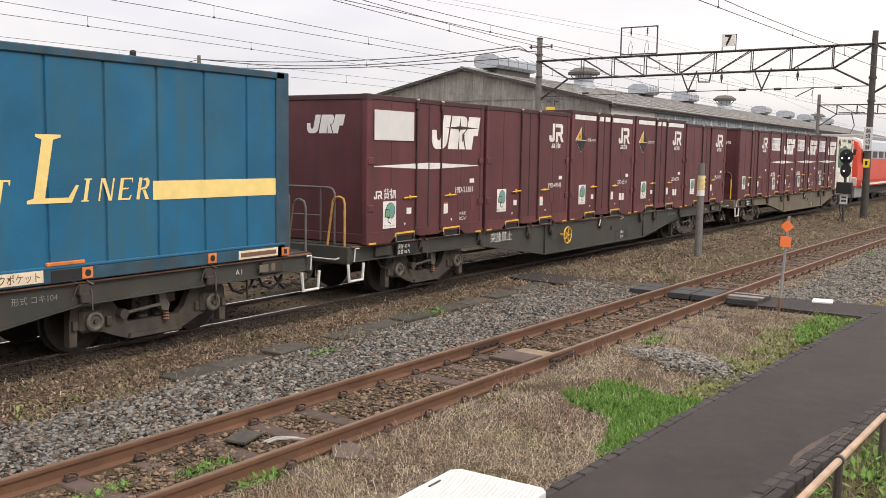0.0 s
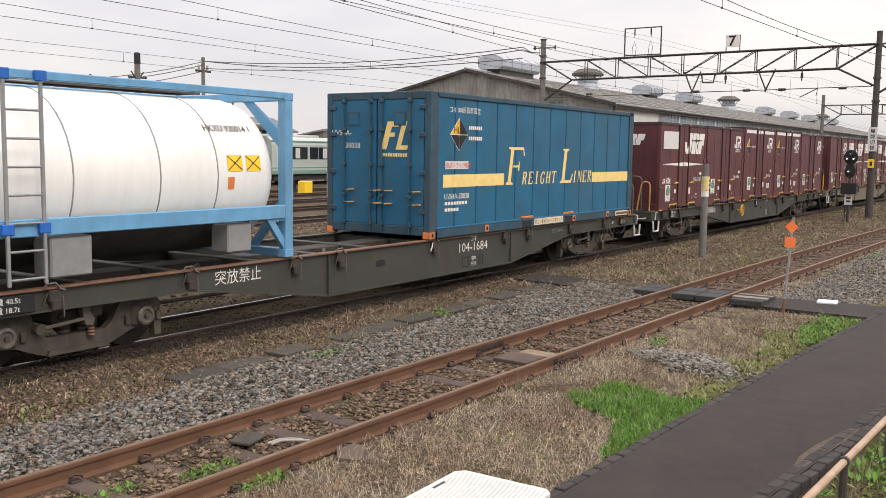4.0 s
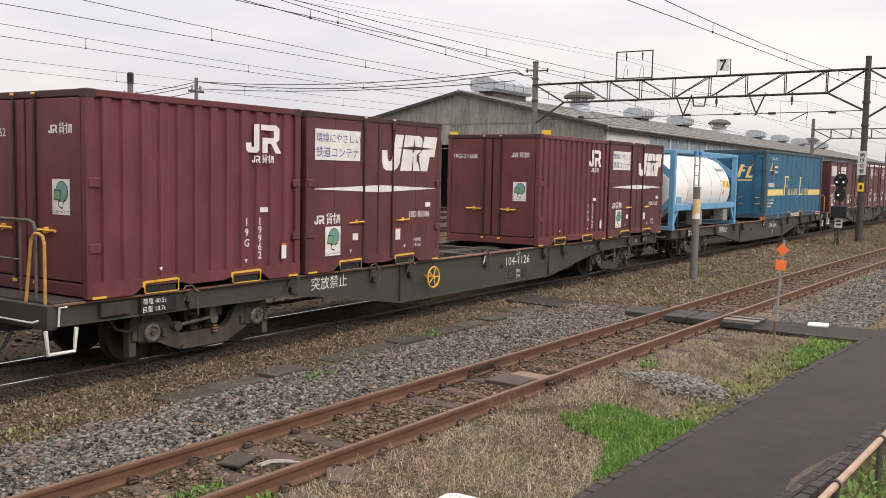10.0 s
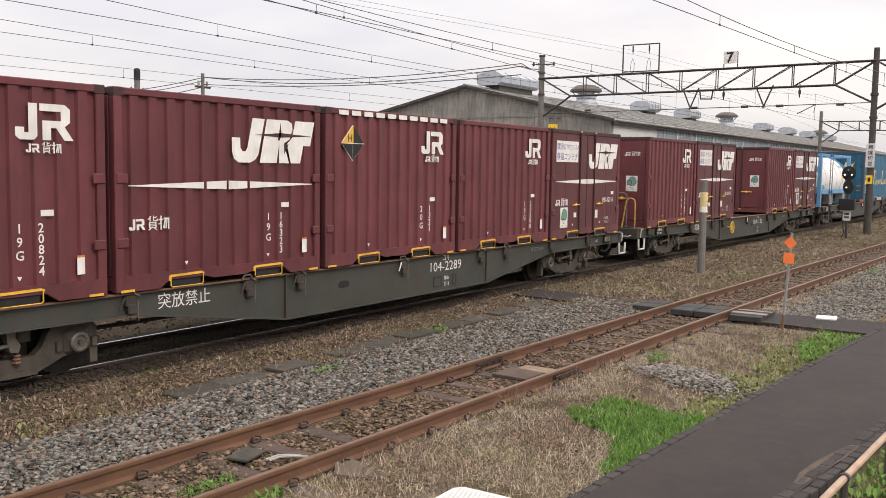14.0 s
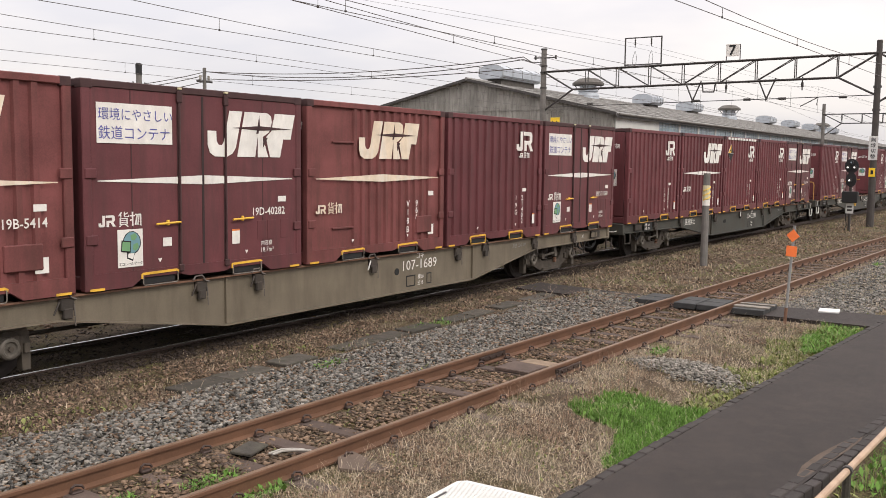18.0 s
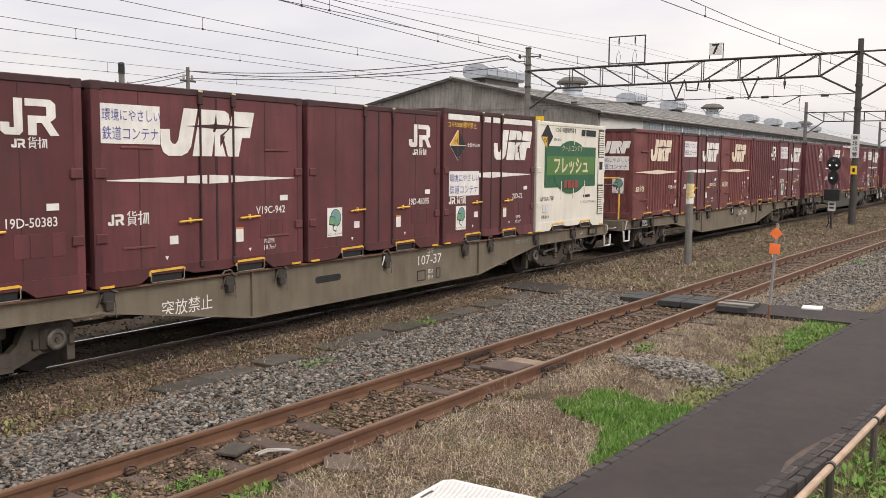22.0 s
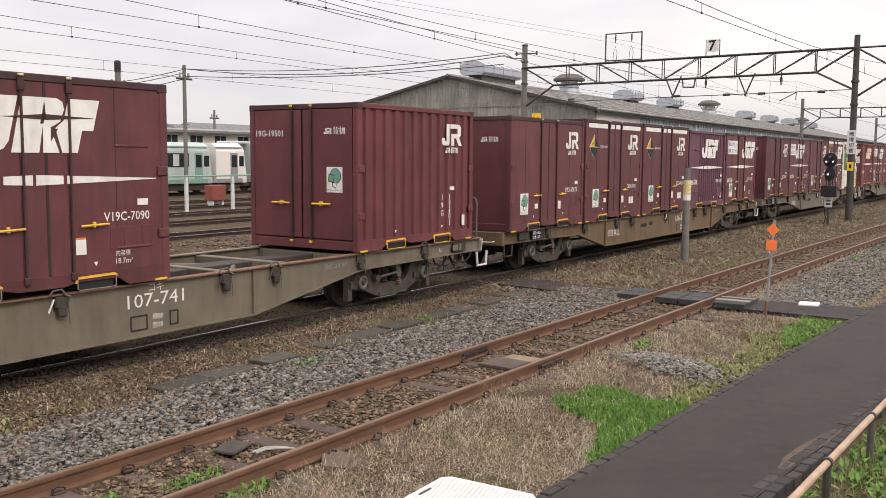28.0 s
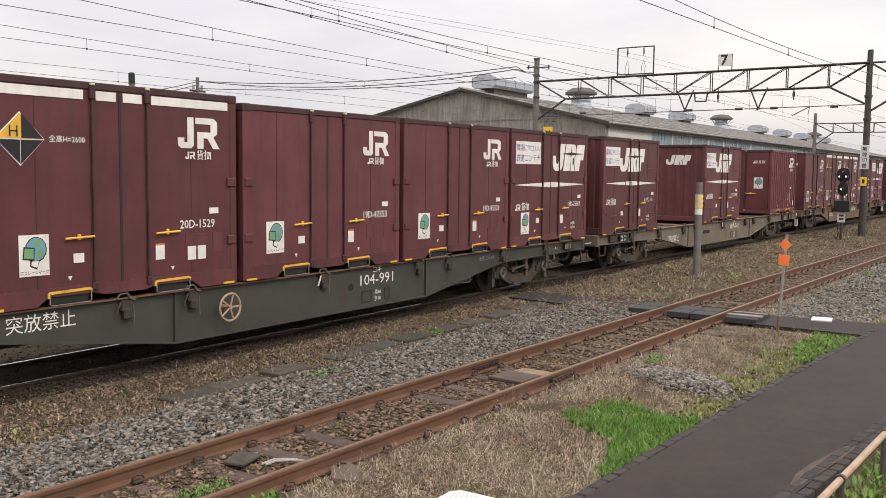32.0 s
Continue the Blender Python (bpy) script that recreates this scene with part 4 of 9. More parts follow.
# ================= gantries, wires, signals =================
def gantry(x, ya, za, yb, zb, beam_z, depth, label, full=True):
    """Portal of two poles and a lattice beam across the tracks."""
    t = thing("catenary_gantry", label, "gantry")
    part("pole", Build().rod((x, ya, GZ - 0.05), (x, ya, za), 0.16, 12, 0.12), M_MASTDK, t, "dark concrete mast")
    part("pole", Build().rod((x, yb, GZ - 0.3), (x, yb, zb), 0.18, 12, 0.14), M_CONCDK, t, "dark concrete mast")
    L = lambda s: (ya + (yb - ya) * s)
    top = lambda s: beam_z[0] + (beam_z[1] - beam_z[0]) * s
    low = lambda s: top(s) - depth
    for o in (-0.16, 0.16):
        part("top_chord", Build().rod((x + o, L(0), top(0)), (x + o, L(1), top(1)), 0.042, 6), M_STEELDK, t)
        part("bottom_chord", Build().rod((x + o, L(0.10), low(0.10)), (x + o, L(0.895), low(0.895)), 0.042, 6), M_STEELDK, t)
    if full:
        cuts = [(ya - y) / (ya - yb) for y in (8.58, 10.37, 12.12, 13.84, 15.61, 17.31, 19.02, 20.71)]
    else:
        cuts = [0.10 + 0.795 * i / 7 for i in range(8)]
    for i, c in enumerate(cuts):
        for o in (-0.16, 0.16):
            part("upright", Build().rod((x + o, L(c), low(c)), (x + o, L(c), top(c)), 0.026, 5), M_STEELDK, t)
        for zc in (top(c), low(c)): part("batten", Build().rod((x - 0.16, L(c), zc), (x + 0.16, L(c), zc), 0.022, 5), M_STEELDK, t)
        if i < len(cuts) - 1:
            d = cuts[i + 1]
            a, e = (c + 0.004, d - 0.004) if i < 4 else (d - 0.004, c + 0.004)
            for o in (-0.14, 0.14):
                part("diagonal", Build().rod((x + o, L(a), top(a) - 0.03), (x + o * 0.4, L(e), low(e) + 0.03), 0.024, 5), M_STEELDK, t)
    part("knee_brace", Build().rod((x, L(0.10), low(0.10)), (x, L(0), low(0.05) - 0.85), 0.05, 6).rod((x, L(0.10), low(0.10)), (x, L(0), top(0)), 0.05, 6), M_STEELDK, t)
    part("knee_brace", Build().rod((x, L(0.895), low(0.895)), (x, L(1), low(0.95) - 1.1), 0.05, 6).rod((x, L(0.895), low(0.895)), (x, L(1), top(1)), 0.045, 6), M_STEELDK, t)
    if full:
        part("mast_cap", Build().rod((x, yb, zb - 0.02), (x, yb, zb + 0.05), 0.17, 12), M_STEELDK, t)
        part("bracket", Build().rod((x - 0.1, yb + 0.55, zb - 0.42), (x - 0.1, yb - 0.75, zb - 0.45), 0.035, 6).rod((x, yb + 0.5, zb - 0.5), (x, yb + 0.5, zb - 0.3), 0.05, 8).rod((x, yb - 0.7, zb - 0.52), (x, yb - 0.7, zb - 0.32), 0.05, 8), M_STEELDK, t, "steel arm with insulators")
        for zz in (zb - 0.9, zb - 1.25, zb - 2.05):
            part("band", Build().rod((x, yb, zz), (x, yb, zz + 0.09), 0.185, 12), M_STEELDK, t, "steel band round the mast")
        for zz in (5.9, 4.9):
            part("band", Build().rod((x, ya, zz), (x, ya, zz + 0.10), 0.17, 12), M_STEELDK, t, "steel band round the mast")
    if full:
        # frame on top of the beam
        b = Build()
        for y in (16.75, 18.64):
            b.rod((x, y, 7.25), (x, y, 8.76), 0.035, 6)
        for z in (8.74, 7.42):
            b.rod((x, 16.75, z), (x, 18.64, z), 0.032, 6)
        sf = part("wire_frame", b, M_STEELDK, t, "steel frame that carries two feeder wires")
        for y in (17.27, 18.12):
            part("insulator", Build().lathe([(0.02, 8.74), (0.02, 8.66), (0.055, 8.64), (0.02, 8.58), (0.055, 8.54), (0.02, 8.48), (0.055, 8.44), (0.02, 8.38), (0.02, 8.28)], (x, y, 0), "z", 8), M_STEELDK, sf, "dark stacked insulator")
            part("jumper_loop", Build().tube([(x, y - 0.06, 7.44), (x, y - 0.09, 7.8), (x, y, 8.1), (x, y + 0.10, 7.8), (x, y + 0.12, 7.44)], 0.012, 5), M_STEELDK, sf, "bent jumper wire")
        b = Build().box(x - 0.06, x - 0.03, 12.93, 13.55, 7.58, 8.15, 0.004)
        sign = part("number_board", b, M_WHITE, t, "white board with a black figure")
        part("figure", write(Build(), "7", 0.68, -13.24, 7.63, x - 0.066, "end", 0.02, centre=True), M_BLACK, sign)
        part("board_frame", Build().rod((x, 12.9, 7.35), (x, 12.9, 8.12), 0.025, 5).rod((x, 13.54, 7.35), (x, 13.54, 8.12), 0.025, 5).rod((x, 12.9, 8.12), (x, 13.54, 8.12), 0.025, 5), M_STEELDK, t)
        for y in (15.1, 11.62):
            part("wire_hanger", Build().rod((x, y - 0.4, 6.5), (x, y, 5.55), 0.035, 6).rod((x, y + 0.4, 6.5), (x, y, 5.55), 0.035, 6).rod((x - 0.1, y, 5.5), (x + 0.1, y, 5.6), 0.05, 6), M_STEELDK, t, "v-shaped insulator hanger")
        part("span_wire", Build().tube([(x, 23.0, 5.42), (x, 15.1, 5.52), (x, 11.6, 5.55), (x, 7.1, 5.6)], 0.02, 5), M_STEELDK, t, "registration wire below the beam")
        for y in (8.3, 10.9, 12.5, 14.9, 20.5): part("insulator", Build().rod((x, y - 0.16, 5.55), (x, y + 0.16, 5.55), 0.06, 8), M_STEELDK, t, "insulator on the span wire")
        part("pull_off", Build().rod((x, 9.34, 5.57), (x, 10.1, 5.18), 0.022, 5).rod((x, 9.34, 5.57), (x - 0.3, 9.34, 5.2), 0.015, 5), M_STEELDK, t, "slanting pull-off arm")
        part("hanging_loop", Build().tube([(x, 14.66, 6.42), (x, 14.60, 5.97), (x, 14.08, 5.95), (x, 14.0, 6.42)], 0.04, 6), M_STEELDK, t, "u-shaped steel loop")
        # arms that go on over the footpath side
        part("side_chord", Build().rod((x, 6.92, 7.40), (x, -5.0, 7.5), 0.045, 6), M_STEELDK, t)
        part("side_chord", Build().rod((x, 5.2, 6.35), (x, -5.0, 6.5), 0.045, 6), M_STEELDK, t)
        part("knee_brace", Build().rod((x, 6.92, 5.25), (x, 5.2, 6.35), 0.05, 6), M_STEELDK, t)
        part("knee_brace", Build().rod((x, 6.92, 7.40), (x, 5.2, 6.35), 0.045, 6), M_STEELDK, t)
        part("pole", Build().rod((x, -5.0, GZ - 0.1), (x, -5.0, 7.95), 0.16, 12, 0.12), M_MASTDK, t, "dark concrete mast")
        for y in (13.5, 10.05):
            part("insulator", Build().rod((x, y, 6.5), (x, y, 5.9), 0.03, 6).rod((x, y, 6.25), (x, y, 6.05), 0.06, 8), M_STEELDK, t)
        # vertical information board and small yellow board on the near mast
        sb = part("sign_board", Build().box(x - 0.24, x - 0.22, ya - 0.18, ya + 0.18, 2.78, 3.82, 0.004), M_LID, t, "white vertical board with dark characters")
        for i, ch in enumerate("無線切替"):
            part("character", write(Build(), ch, 0.21, -(ya), 3.58 - i * 0.24, x - 0.245, "end", 0.01, centre=True), M_BLACK, sb)
        yb2 = part("sign_board", Build().box(x - 0.24, x - 0.22, ya - 0.13, ya + 0.13, 2.06, 2.44, 0.004), M_SIGNYEL, t, "small yellow board")
        part("bars", Build().box(x - 0.246, x - 0.241, ya - 0.05, ya + 0.05, 2.16, 2.34), M_BLACK, yb2)
    return t
gantry(44.07, 6.92, 7.95, 23.22, 8.45, (7.40, 7.28), 0.98, "steel lattice wire gantry on dark concrete masts")
gantry(86.0, 3.4, 7.9, 17.7, 7.9, (7.0, 7.0), 0.8, "farther steel wire gantry over the yard", full=False)
gantry(128.0, 2.0, 7.9, 17.4, 7.9, (7.0, 7.0), 0.8, "farther steel wire gantry over the yard", full=False)

def catenary(y0, slope, zc, drop, label, drops, sag=0.0, mid=20.0, r=0.0075):
    """Contact wire and carrier wire that run a little aslant of the track, with short droppers."""
    t = thing("overhead_wire", label, "wire", "overhead wires")
    yy = lambda x: y0 + slope * x
    zm = lambda x: zc + drop + sag * min(30.0, abs(x - mid)) ** 2 / 400
    xs = lines(-10, 44, 27) + lines(48, 128, 10)
    part("contact_wire", Build().tube([(x, yy(x), zc) for x in xs], r, 4), M_WIRE, t)
    part("carrier_wire", Build().tube([(x, yy(x), zm(x)) for x in xs], r, 4), M_WIRE, t)
    for x in drops:
        d = part("dropper", Build().rod((x, yy(x), zc), (x, yy(x), zm(x)), 0.006, 4), M_WIRE, t)
        part("dropper_clamp", Build().box(x - 0.018, x + 0.018, yy(x) - 0.012, yy(x) + 0.012, zc - 0.016, zc + 0.02), M_STEELDK, d)
def pitch(first, step, n):
    return [first + step * i for i in range(n)]
catenary(24.96, -0.0453, 5.1, 0.29, "overhead contact and carrier wires of the yard", pitch(13.2, 5.15, 9))
catenary(17.92, 0.0132, 5.1, 0.17, "overhead contact and carrier wires of the yard", pitch(7.9, 5.05, 9), 0.35, 20.5)
catenary(14.38, 0.006, 5.1, 0.165, "overhead contact and carrier wires of the yard", pitch(8.2, 5.1, 9), 0.55, 20.5)
catenary(10.86, -0.0151, 5.1, 0.155, "overhead wires above the goods track", pitch(7.75, 5.0, 9), 0.5, 18.5)
catenary(9.51, 0.1045, 5.1, 0.14, "overhead wires that cross over to the next track", pitch(7.1, 5.05, 7), 0.6, 15.0)
catenary(6.05, -0.0509, 5.1, 0.145, "overhead wires above the rusty siding", pitch(7.5, 4.55, 9), 0.9, 20.0)
pair = thing("feeder_wire", "two thin wires carried over the gantry frame", "wire", "overhead wires")
for k, y in enumerate((18.12, 17.27)):
    part("wire", Build().tube([(x, y + 0.19 * (44.07 - x), 8.28) for x in lines(-6, 44.07, 16)] + [(x, y - 0.05 * (x - 44.07), 8.28) for x in (60, 90, 128)], 0.006, 4), M_WIRE, pair)
side_wire = thing("feeder_wire", "single wire high over the footpath", "wire", "overhead wires")
part("wire", Build().tube([(x, 3.2 - 0.05 * x, 6.35) for x in lines(4, 128, 20)], 0.008, 4), M_WIRE, side_wire)
feeders = thing("feeder_cable", "sagging dark feeder cables over the yard", "cable", "overhead wires")
for za, zb, sag, hang in ((8.15, 8.22, 0.50, True), (8.15, 8.12, 0.72, True), (7.68, 7.60, 0.36, False)):
    pts = [(41.9 + 2.17 * u, 47.0 - 23.78 * u, za + (zb - za) * u - 4 * sag * u * (1 - u)) for u in lines(0, 0.95, 18)]
    if hang: pts += [(44.0, 23.9, 7.82), (44.06, 23.4, 7.78)]
    part("cable", Build().tube(pts, 0.026, 5), M_WIRE, feeders)
for k, dz in enumerate((0.0, -0.22, -0.62)):
    pts = [(41.9 - 2.7 * u, 47.0 + 4.3 * u, 8.12 + dz - 0.95 * u - 0.35 * u * (1 - u)) for u in lines(0, 3, 14)]
    part("cable", Build().tube(pts, 0.026, 5), M_WIRE, feeders)

def signal():
    t = thing("colour_light_signal", "black colour-light signal with lit white lamps beside the goods track", "signal", m=pose(40.7, 7.18, GZ - 0.05))
    part("mast", Build().rod((0, 0, 0), (0, 0, 2.6), 0.055, 8), M_STEELDK, t)
    disc = Build().prism([(0.27 * math.cos(a), 2.72 + 0.30 * math.sin(a)) for a in lines(0, 5.9, 14)], "x", -0.06, 0.0)
    disc.prism([(0.21 * math.cos(a), 2.16 + 0.30 * math.sin(a)) for a in lines(0, 5.9, 14)], "x", -0.055, -0.005)
    head = part("head", disc, M_BLACK, t, "black round target board")
    for y, z, lit in ((-0.13, 2.66, True), (0.13, 2.66, True), (0.04, 2.14, True), (0.0, 2.86, False)):
        hood = part("lamp_hood", Build().rod((-0.06, y, z), (-0.20, y, z), 0.085, 12), M_BLACK, head)
        part("lens", Build().rod((-0.201, y, z), (-0.206, y, z), 0.034, 12), M_SIGLAMP if lit else M_GLASSDK, hood, "lit white lens" if lit else "")
    part("equipment_box", Build().box(-0.2, 0.12, -0.30, 0.30, 1.22, 1.68, 0.02), M_BLACK, t, "black box below the head")
    part("number_plate", Build().box(-0.08, -0.065, -0.15, 0.15, 0.78, 1.20, 0.003), M_LIGHTWALL, t, "pale plate")
    part("plate_bars", Build().box(-0.084, -0.081, -0.09, 0.09, 0.88, 0.96).box(-0.084, -0.081, -0.09, 0.09, 1.02, 1.10), M_STEELDK, t, "dark bars of writing")
    part("cable", Build().tube([(0, 0.05, 1.2), (-0.05, 0.14, 0.7), (0, 0.1, 0.3), (0.05, 0.2, 0.03)], 0.02, 5), M_BLACK, t)
signal()

# ================= the yard behind the train =================
def shed():
    """Long corrugated engine shed: gable to the eye, windows below the eaves, vents on the ridge."""
    X0, X1, Y0, YR, ZE, ZR = 59.8, 205.0, 26.0, 37.9, 6.02, 8.68
    Y1 = 2 * YR - Y0
    t = thing("engine_shed", "long grey corrugated engine shed with ridge vents and window band", "shed")
    # gable wall with two track doors, in vertical boards
    doors = ((28.6, 32.2), (36.4, 39.8), (42.0, 45.6))
    zd = 4.7
    def roof(y): return ZE + (ZR - ZE) * (1 - abs(y - YR) / (YR - Y0))
    y = Y0
    while y < Y1 - 0.01:
        y2 = min(y + 0.85, Y1)
        z0 = zd if any(a - 0.1 < (y + y2) / 2 < b2 + 0.1 for a, b2 in doors) else GZ - 0.2
        n = 6
        b = Build()
        v, f = [], []
        for i in range(n + 1):
            yy = y + (y2 - y) * i / n
            o = 0.022 if i % 2 else -0.022
            v += [(X0 + o, yy, z0), (X0 + o, yy, roof(min(max(yy, Y0), Y1)) - 0.02), (X0 + 0.14, yy, z0), (X0 + 0.14, yy, roof(yy) - 0.02)]
        for i in range(n):
            k = i * 4
            f += [(k, k + 1, k + 5, k + 4), (k + 2, k + 6, k + 7, k + 3), (k, k + 4, k + 6, k + 2)]
        f += [(0, 2, 3, 1), (n * 4, n * 4 + 1, n * 4 + 3, n * 4 + 2)]
        part("wall_sheet", b.add(v, f), M_SLATE, t)
        y = y2
    # horizontal sheet laps on the gable
    for z in (4.4, 6.3):
        half = (YR - Y0) if z < ZE else (YR - Y0) * (ZR - z) / (ZR - ZE)
        part("sheet_lap", Build().box(X0 - 0.05, X0 - 0.02, YR - half + 0.1, YR + half - 0.1, z - 0.03, z + 0.03), M_SLATE, t)
    # an added near-black sheet stands in for the shade behind the doors
    part("interior", Build().box(X0 + 6, X0 + 6.1, Y0 + 0.5, Y1 - 0.5, GZ, zd + 1), M_INNERSHADE, t, "near-black sheet that paints the shade inside the shed")
    # side wall: base, pale end bay, window band, eaves
    part("side_wall", Build().box(X0, X1, Y0, Y0 + 0.15, GZ - 0.2, 4.75), M_SLATE, t)
    part("pale_bay", Build().box(X0 + 0.3, X0 + 8.6, Y0 - 0.03, Y0 + 0.12, 4.75, 5.75), M_LIGHTWALL, t, "pale boarded end bay")
    part("side_wall", Build().box(X0, X0 + 8.6, Y0, Y0 + 0.15, 5.75, 6.0), M_SLATE, t)
    x = X0 + 8.7
    while x < X1 - 1:
        # pane colour carries the blue of the sky's reflection
        w = part("window", Build().box(x, x + 4.3, Y0 + 0.02, Y0 + 0.06, 4.75, 5.9), M_GLASSDK, t, "window band with the sky's reflection in its colour")
        for i in range(5):
            part("mullion", Build().box(x + 0.68 + i * 0.72, x + 0.74 + i * 0.72, Y0 - 0.02, Y0 + 0.02, 4.75, 5.85), M_MULLION, w)
        part("transom", Build().box(x, x + 4.3, Y0 - 0.015, Y0 + 0.015, 5.30, 5.34), M_MULLION, w)
        part("bay_post", Build().box(x + 4.3, x + 4.62, Y0 - 0.06, Y0 + 0.15, 4.75, 5.98), M_LIGHTWALL, t, "pale post between windows")
        x += 4.65
    part("sill_board", Build().box(X0 + 8.6, X1, Y0 - 0.06, Y0, 4.66, 4.78), M_MULLION, t)
    for s in (-1, 1):
        ye = YR + s * (YR - Y0 + 0.35)
        zz = ZE - 0.06
        b = Build()
        n = 60
        v, f = [], []
        for i in range(n + 1):
            x = X0 - 0.35 + (X1 - X0 + 0.6) * i / n
            for yy, z in ((ye, zz), (YR, ZR + 0.03)):
                v += [(x, yy, z + (0.02 if i % 2 else 0)), (x, yy, z - 0.12)]
        for i in range(n):
            k = i * 4
            f += [(k, k + 2, k + 6, k + 4), (k + 1, k + 5, k + 7, k + 3), (k, k + 4, k + 5, k + 1)]
        f += [(0, 1, 3, 2), (n * 4, n * 4 + 2, n * 4 + 3, n * 4 + 1)]
        part("roof_slope", b.add(v, f), M_SLATEROOF, t, "weathered slate roof")
        if s < 0:
            for k in range(7):
                u = (k + 0.5) / 7.3
                y2, z2 = ye + (YR - ye) * u, zz + (ZR + 0.03 - zz) * u + 0.03
                part("roof_lap", Build().box(X0 - 0.35, X1, y2 - 0.05, y2 + 0.05, z2 - 0.02, z2 + 0.035), M_SLATEROOF, t, "raised lap of the roof sheets")
            for k in range(48):
                x2 = X0 + 0.4 + k * 3.0
                part("sheet_edge", Build().add([(x2, ye, zz + 0.03), (x2 + 0.07, ye, zz + 0.03), (x2 + 0.07, YR, ZR + 0.06), (x2, YR, ZR + 0.06), (x2 + 0.035, ye, zz + 0.075), (x2 + 0.035, YR, ZR + 0.105)], [(0, 4, 5, 3), (1, 2, 5, 4)]), M_SLATEROOF, t)
            part("fascia", Build().box(X0 - 0.3, X1, Y0 - 0.36, Y0 - 0.30, ZE - 0.36, ZE - 0.10), M_STEELDK, t, "dark eaves board")
        part("verge_board", Build().add([(X0 - 0.38, ye, zz + 0.06), (X0 - 0.38, YR, ZR + 0.10), (X0 - 0.38, YR, ZR - 0.10), (X0 - 0.38, ye, zz - 0.14), (X0 - 0.33, ye, zz + 0.06), (X0 - 0.33, YR, ZR + 0.10), (X0 - 0.33, YR, ZR - 0.10), (X0 - 0.33, ye, zz - 0.14)],
             [(0, 1, 2, 3), (4, 7, 6, 5), (0, 4, 5, 1), (3, 2, 6, 7)]), M_STEELDK, t)
    part("gutter", Build().rod((X0, Y0 - 0.42, ZE - 0.14), (X1, Y0 - 0.42, ZE - 0.14), 0.08, 6), M_VENTDK, t)
    part("ridge_cap", Build().rod((X0 - 0.4, YR, ZR + 0.06), (X1, YR, ZR + 0.06), 0.12, 6), M_SLATEROOF, t)
    def boxvent(x, ln=3.4, dz=-0.12):
        v = part("roof_vent", Build().prism([(YR - 0.85, 8.98 + dz), (YR - 1.1, 9.2 + dz), (YR - 1.1, 9.75 + dz), (YR - 0.55, 10.02 + dz), (YR + 0.55, 10.02 + dz), (YR + 1.1, 9.75 + dz), (YR + 1.1, 9.2 + dz), (YR + 0.85, 8.98 + dz)], "x", x, x + ln), M_VENT, t, "galvanised box ridge vent")
        for i in range(5):
            xx = x + 0.02 + (ln - 0.08) * i / 4
            part("seam", Build().prism([(YR - 1.13, 9.2 + dz), (YR - 1.13, 9.77 + dz), (YR - 0.56, 10.05 + dz), (YR + 0.56, 10.05 + dz), (YR + 0.5, 10.0 + dz), (YR - 0.5, 10.0 + dz), (YR - 1.08, 9.72 + dz), (YR - 1.08, 9.2 + dz)], "x", xx, xx + 0.05), M_STEELGR, v)
        part("vent_neck", Build().box(x + 0.6, x + ln - 0.3, YR - 0.62, YR + 0.62, 8.5, 9.0 + dz), M_VENTDK, t)
    def roundvent(x):
        part("roof_vent", Build().lathe([(0.0, 10.55), (0.9, 10.45), (1.5, 10.05), (1.5, 9.85), (0.75, 9.8)], (x, YR, 0), "z", 18), M_VENTDK, t, "dark round ventilator hood")
        part("vent_drum", Build().lathe([(0.80, 9.86), (0.80, 9.45), (0.95, 9.40), (0.95, 9.25), (0.85, 9.2), (1.05, 8.9), (1.10, 8.4)], (x, YR, 0), "z", 18), M_VENT, t, "grey ventilator drum")
        for k in range(6): part("hood_stay", Build().rod((x + 0.85 * math.cos(k * 1.047), YR + 0.85 * math.sin(k * 1.047), 9.3), (x + 1.35 * math.cos(k * 1.047), YR + 1.35 * math.sin(k * 1.047), 9.95), 0.04, 5), M_VENTDK, t)
    boxvent(63.0, 6.4, 0.05)
    for x in (94.5, 108.0, 142.5, 157.5, 172.0, 190.0): boxvent(x)
    for x in (81.0, 125.5, 183.0): roundvent(x)
    return t
shed()

def yellow_sign(x, y, z, n):
    t = thing("track_number_sign", "yellow hanging board with a black number", "sign", "yellow track number signs", pose(x, y, z))
    part("board", Build().box(-0.02, 0.0, -0.36, 0.36, -0.5, 0.5, 0.01), M_SIGNYEL, t)
    part("figures", write(Build(), n, 0.8, 0.0, -0.3, -0.026, "end", 0.02, 0.75, True), M_BLACK, t)
    part("hanger", Build().rod((-0.01, -0.3, 0.5), (-0.01, -0.3, 0.95), 0.02, 5).rod((-0.01, 0.3, 0.5), (-0.01, 0.3, 0.95), 0.02, 5), M_STEELDK, t)
    if x > 50:
        part("wall_bracket", Build().rod((-0.01, -0.3, 0.9), (0.72, -0.3, 0.9), 0.025, 5).rod((-0.01, 0.3, 0.9), (0.72, 0.3, 0.9), 0.025, 5), M_STEELDK, t)

# ================= the goods train =================
HW, LEN, HGT = 1.225, 3.715, 2.5
DECK = 0.99                      # container floor above the rail head
SIDE = -HW + 0.008               # the side that faces the footpath

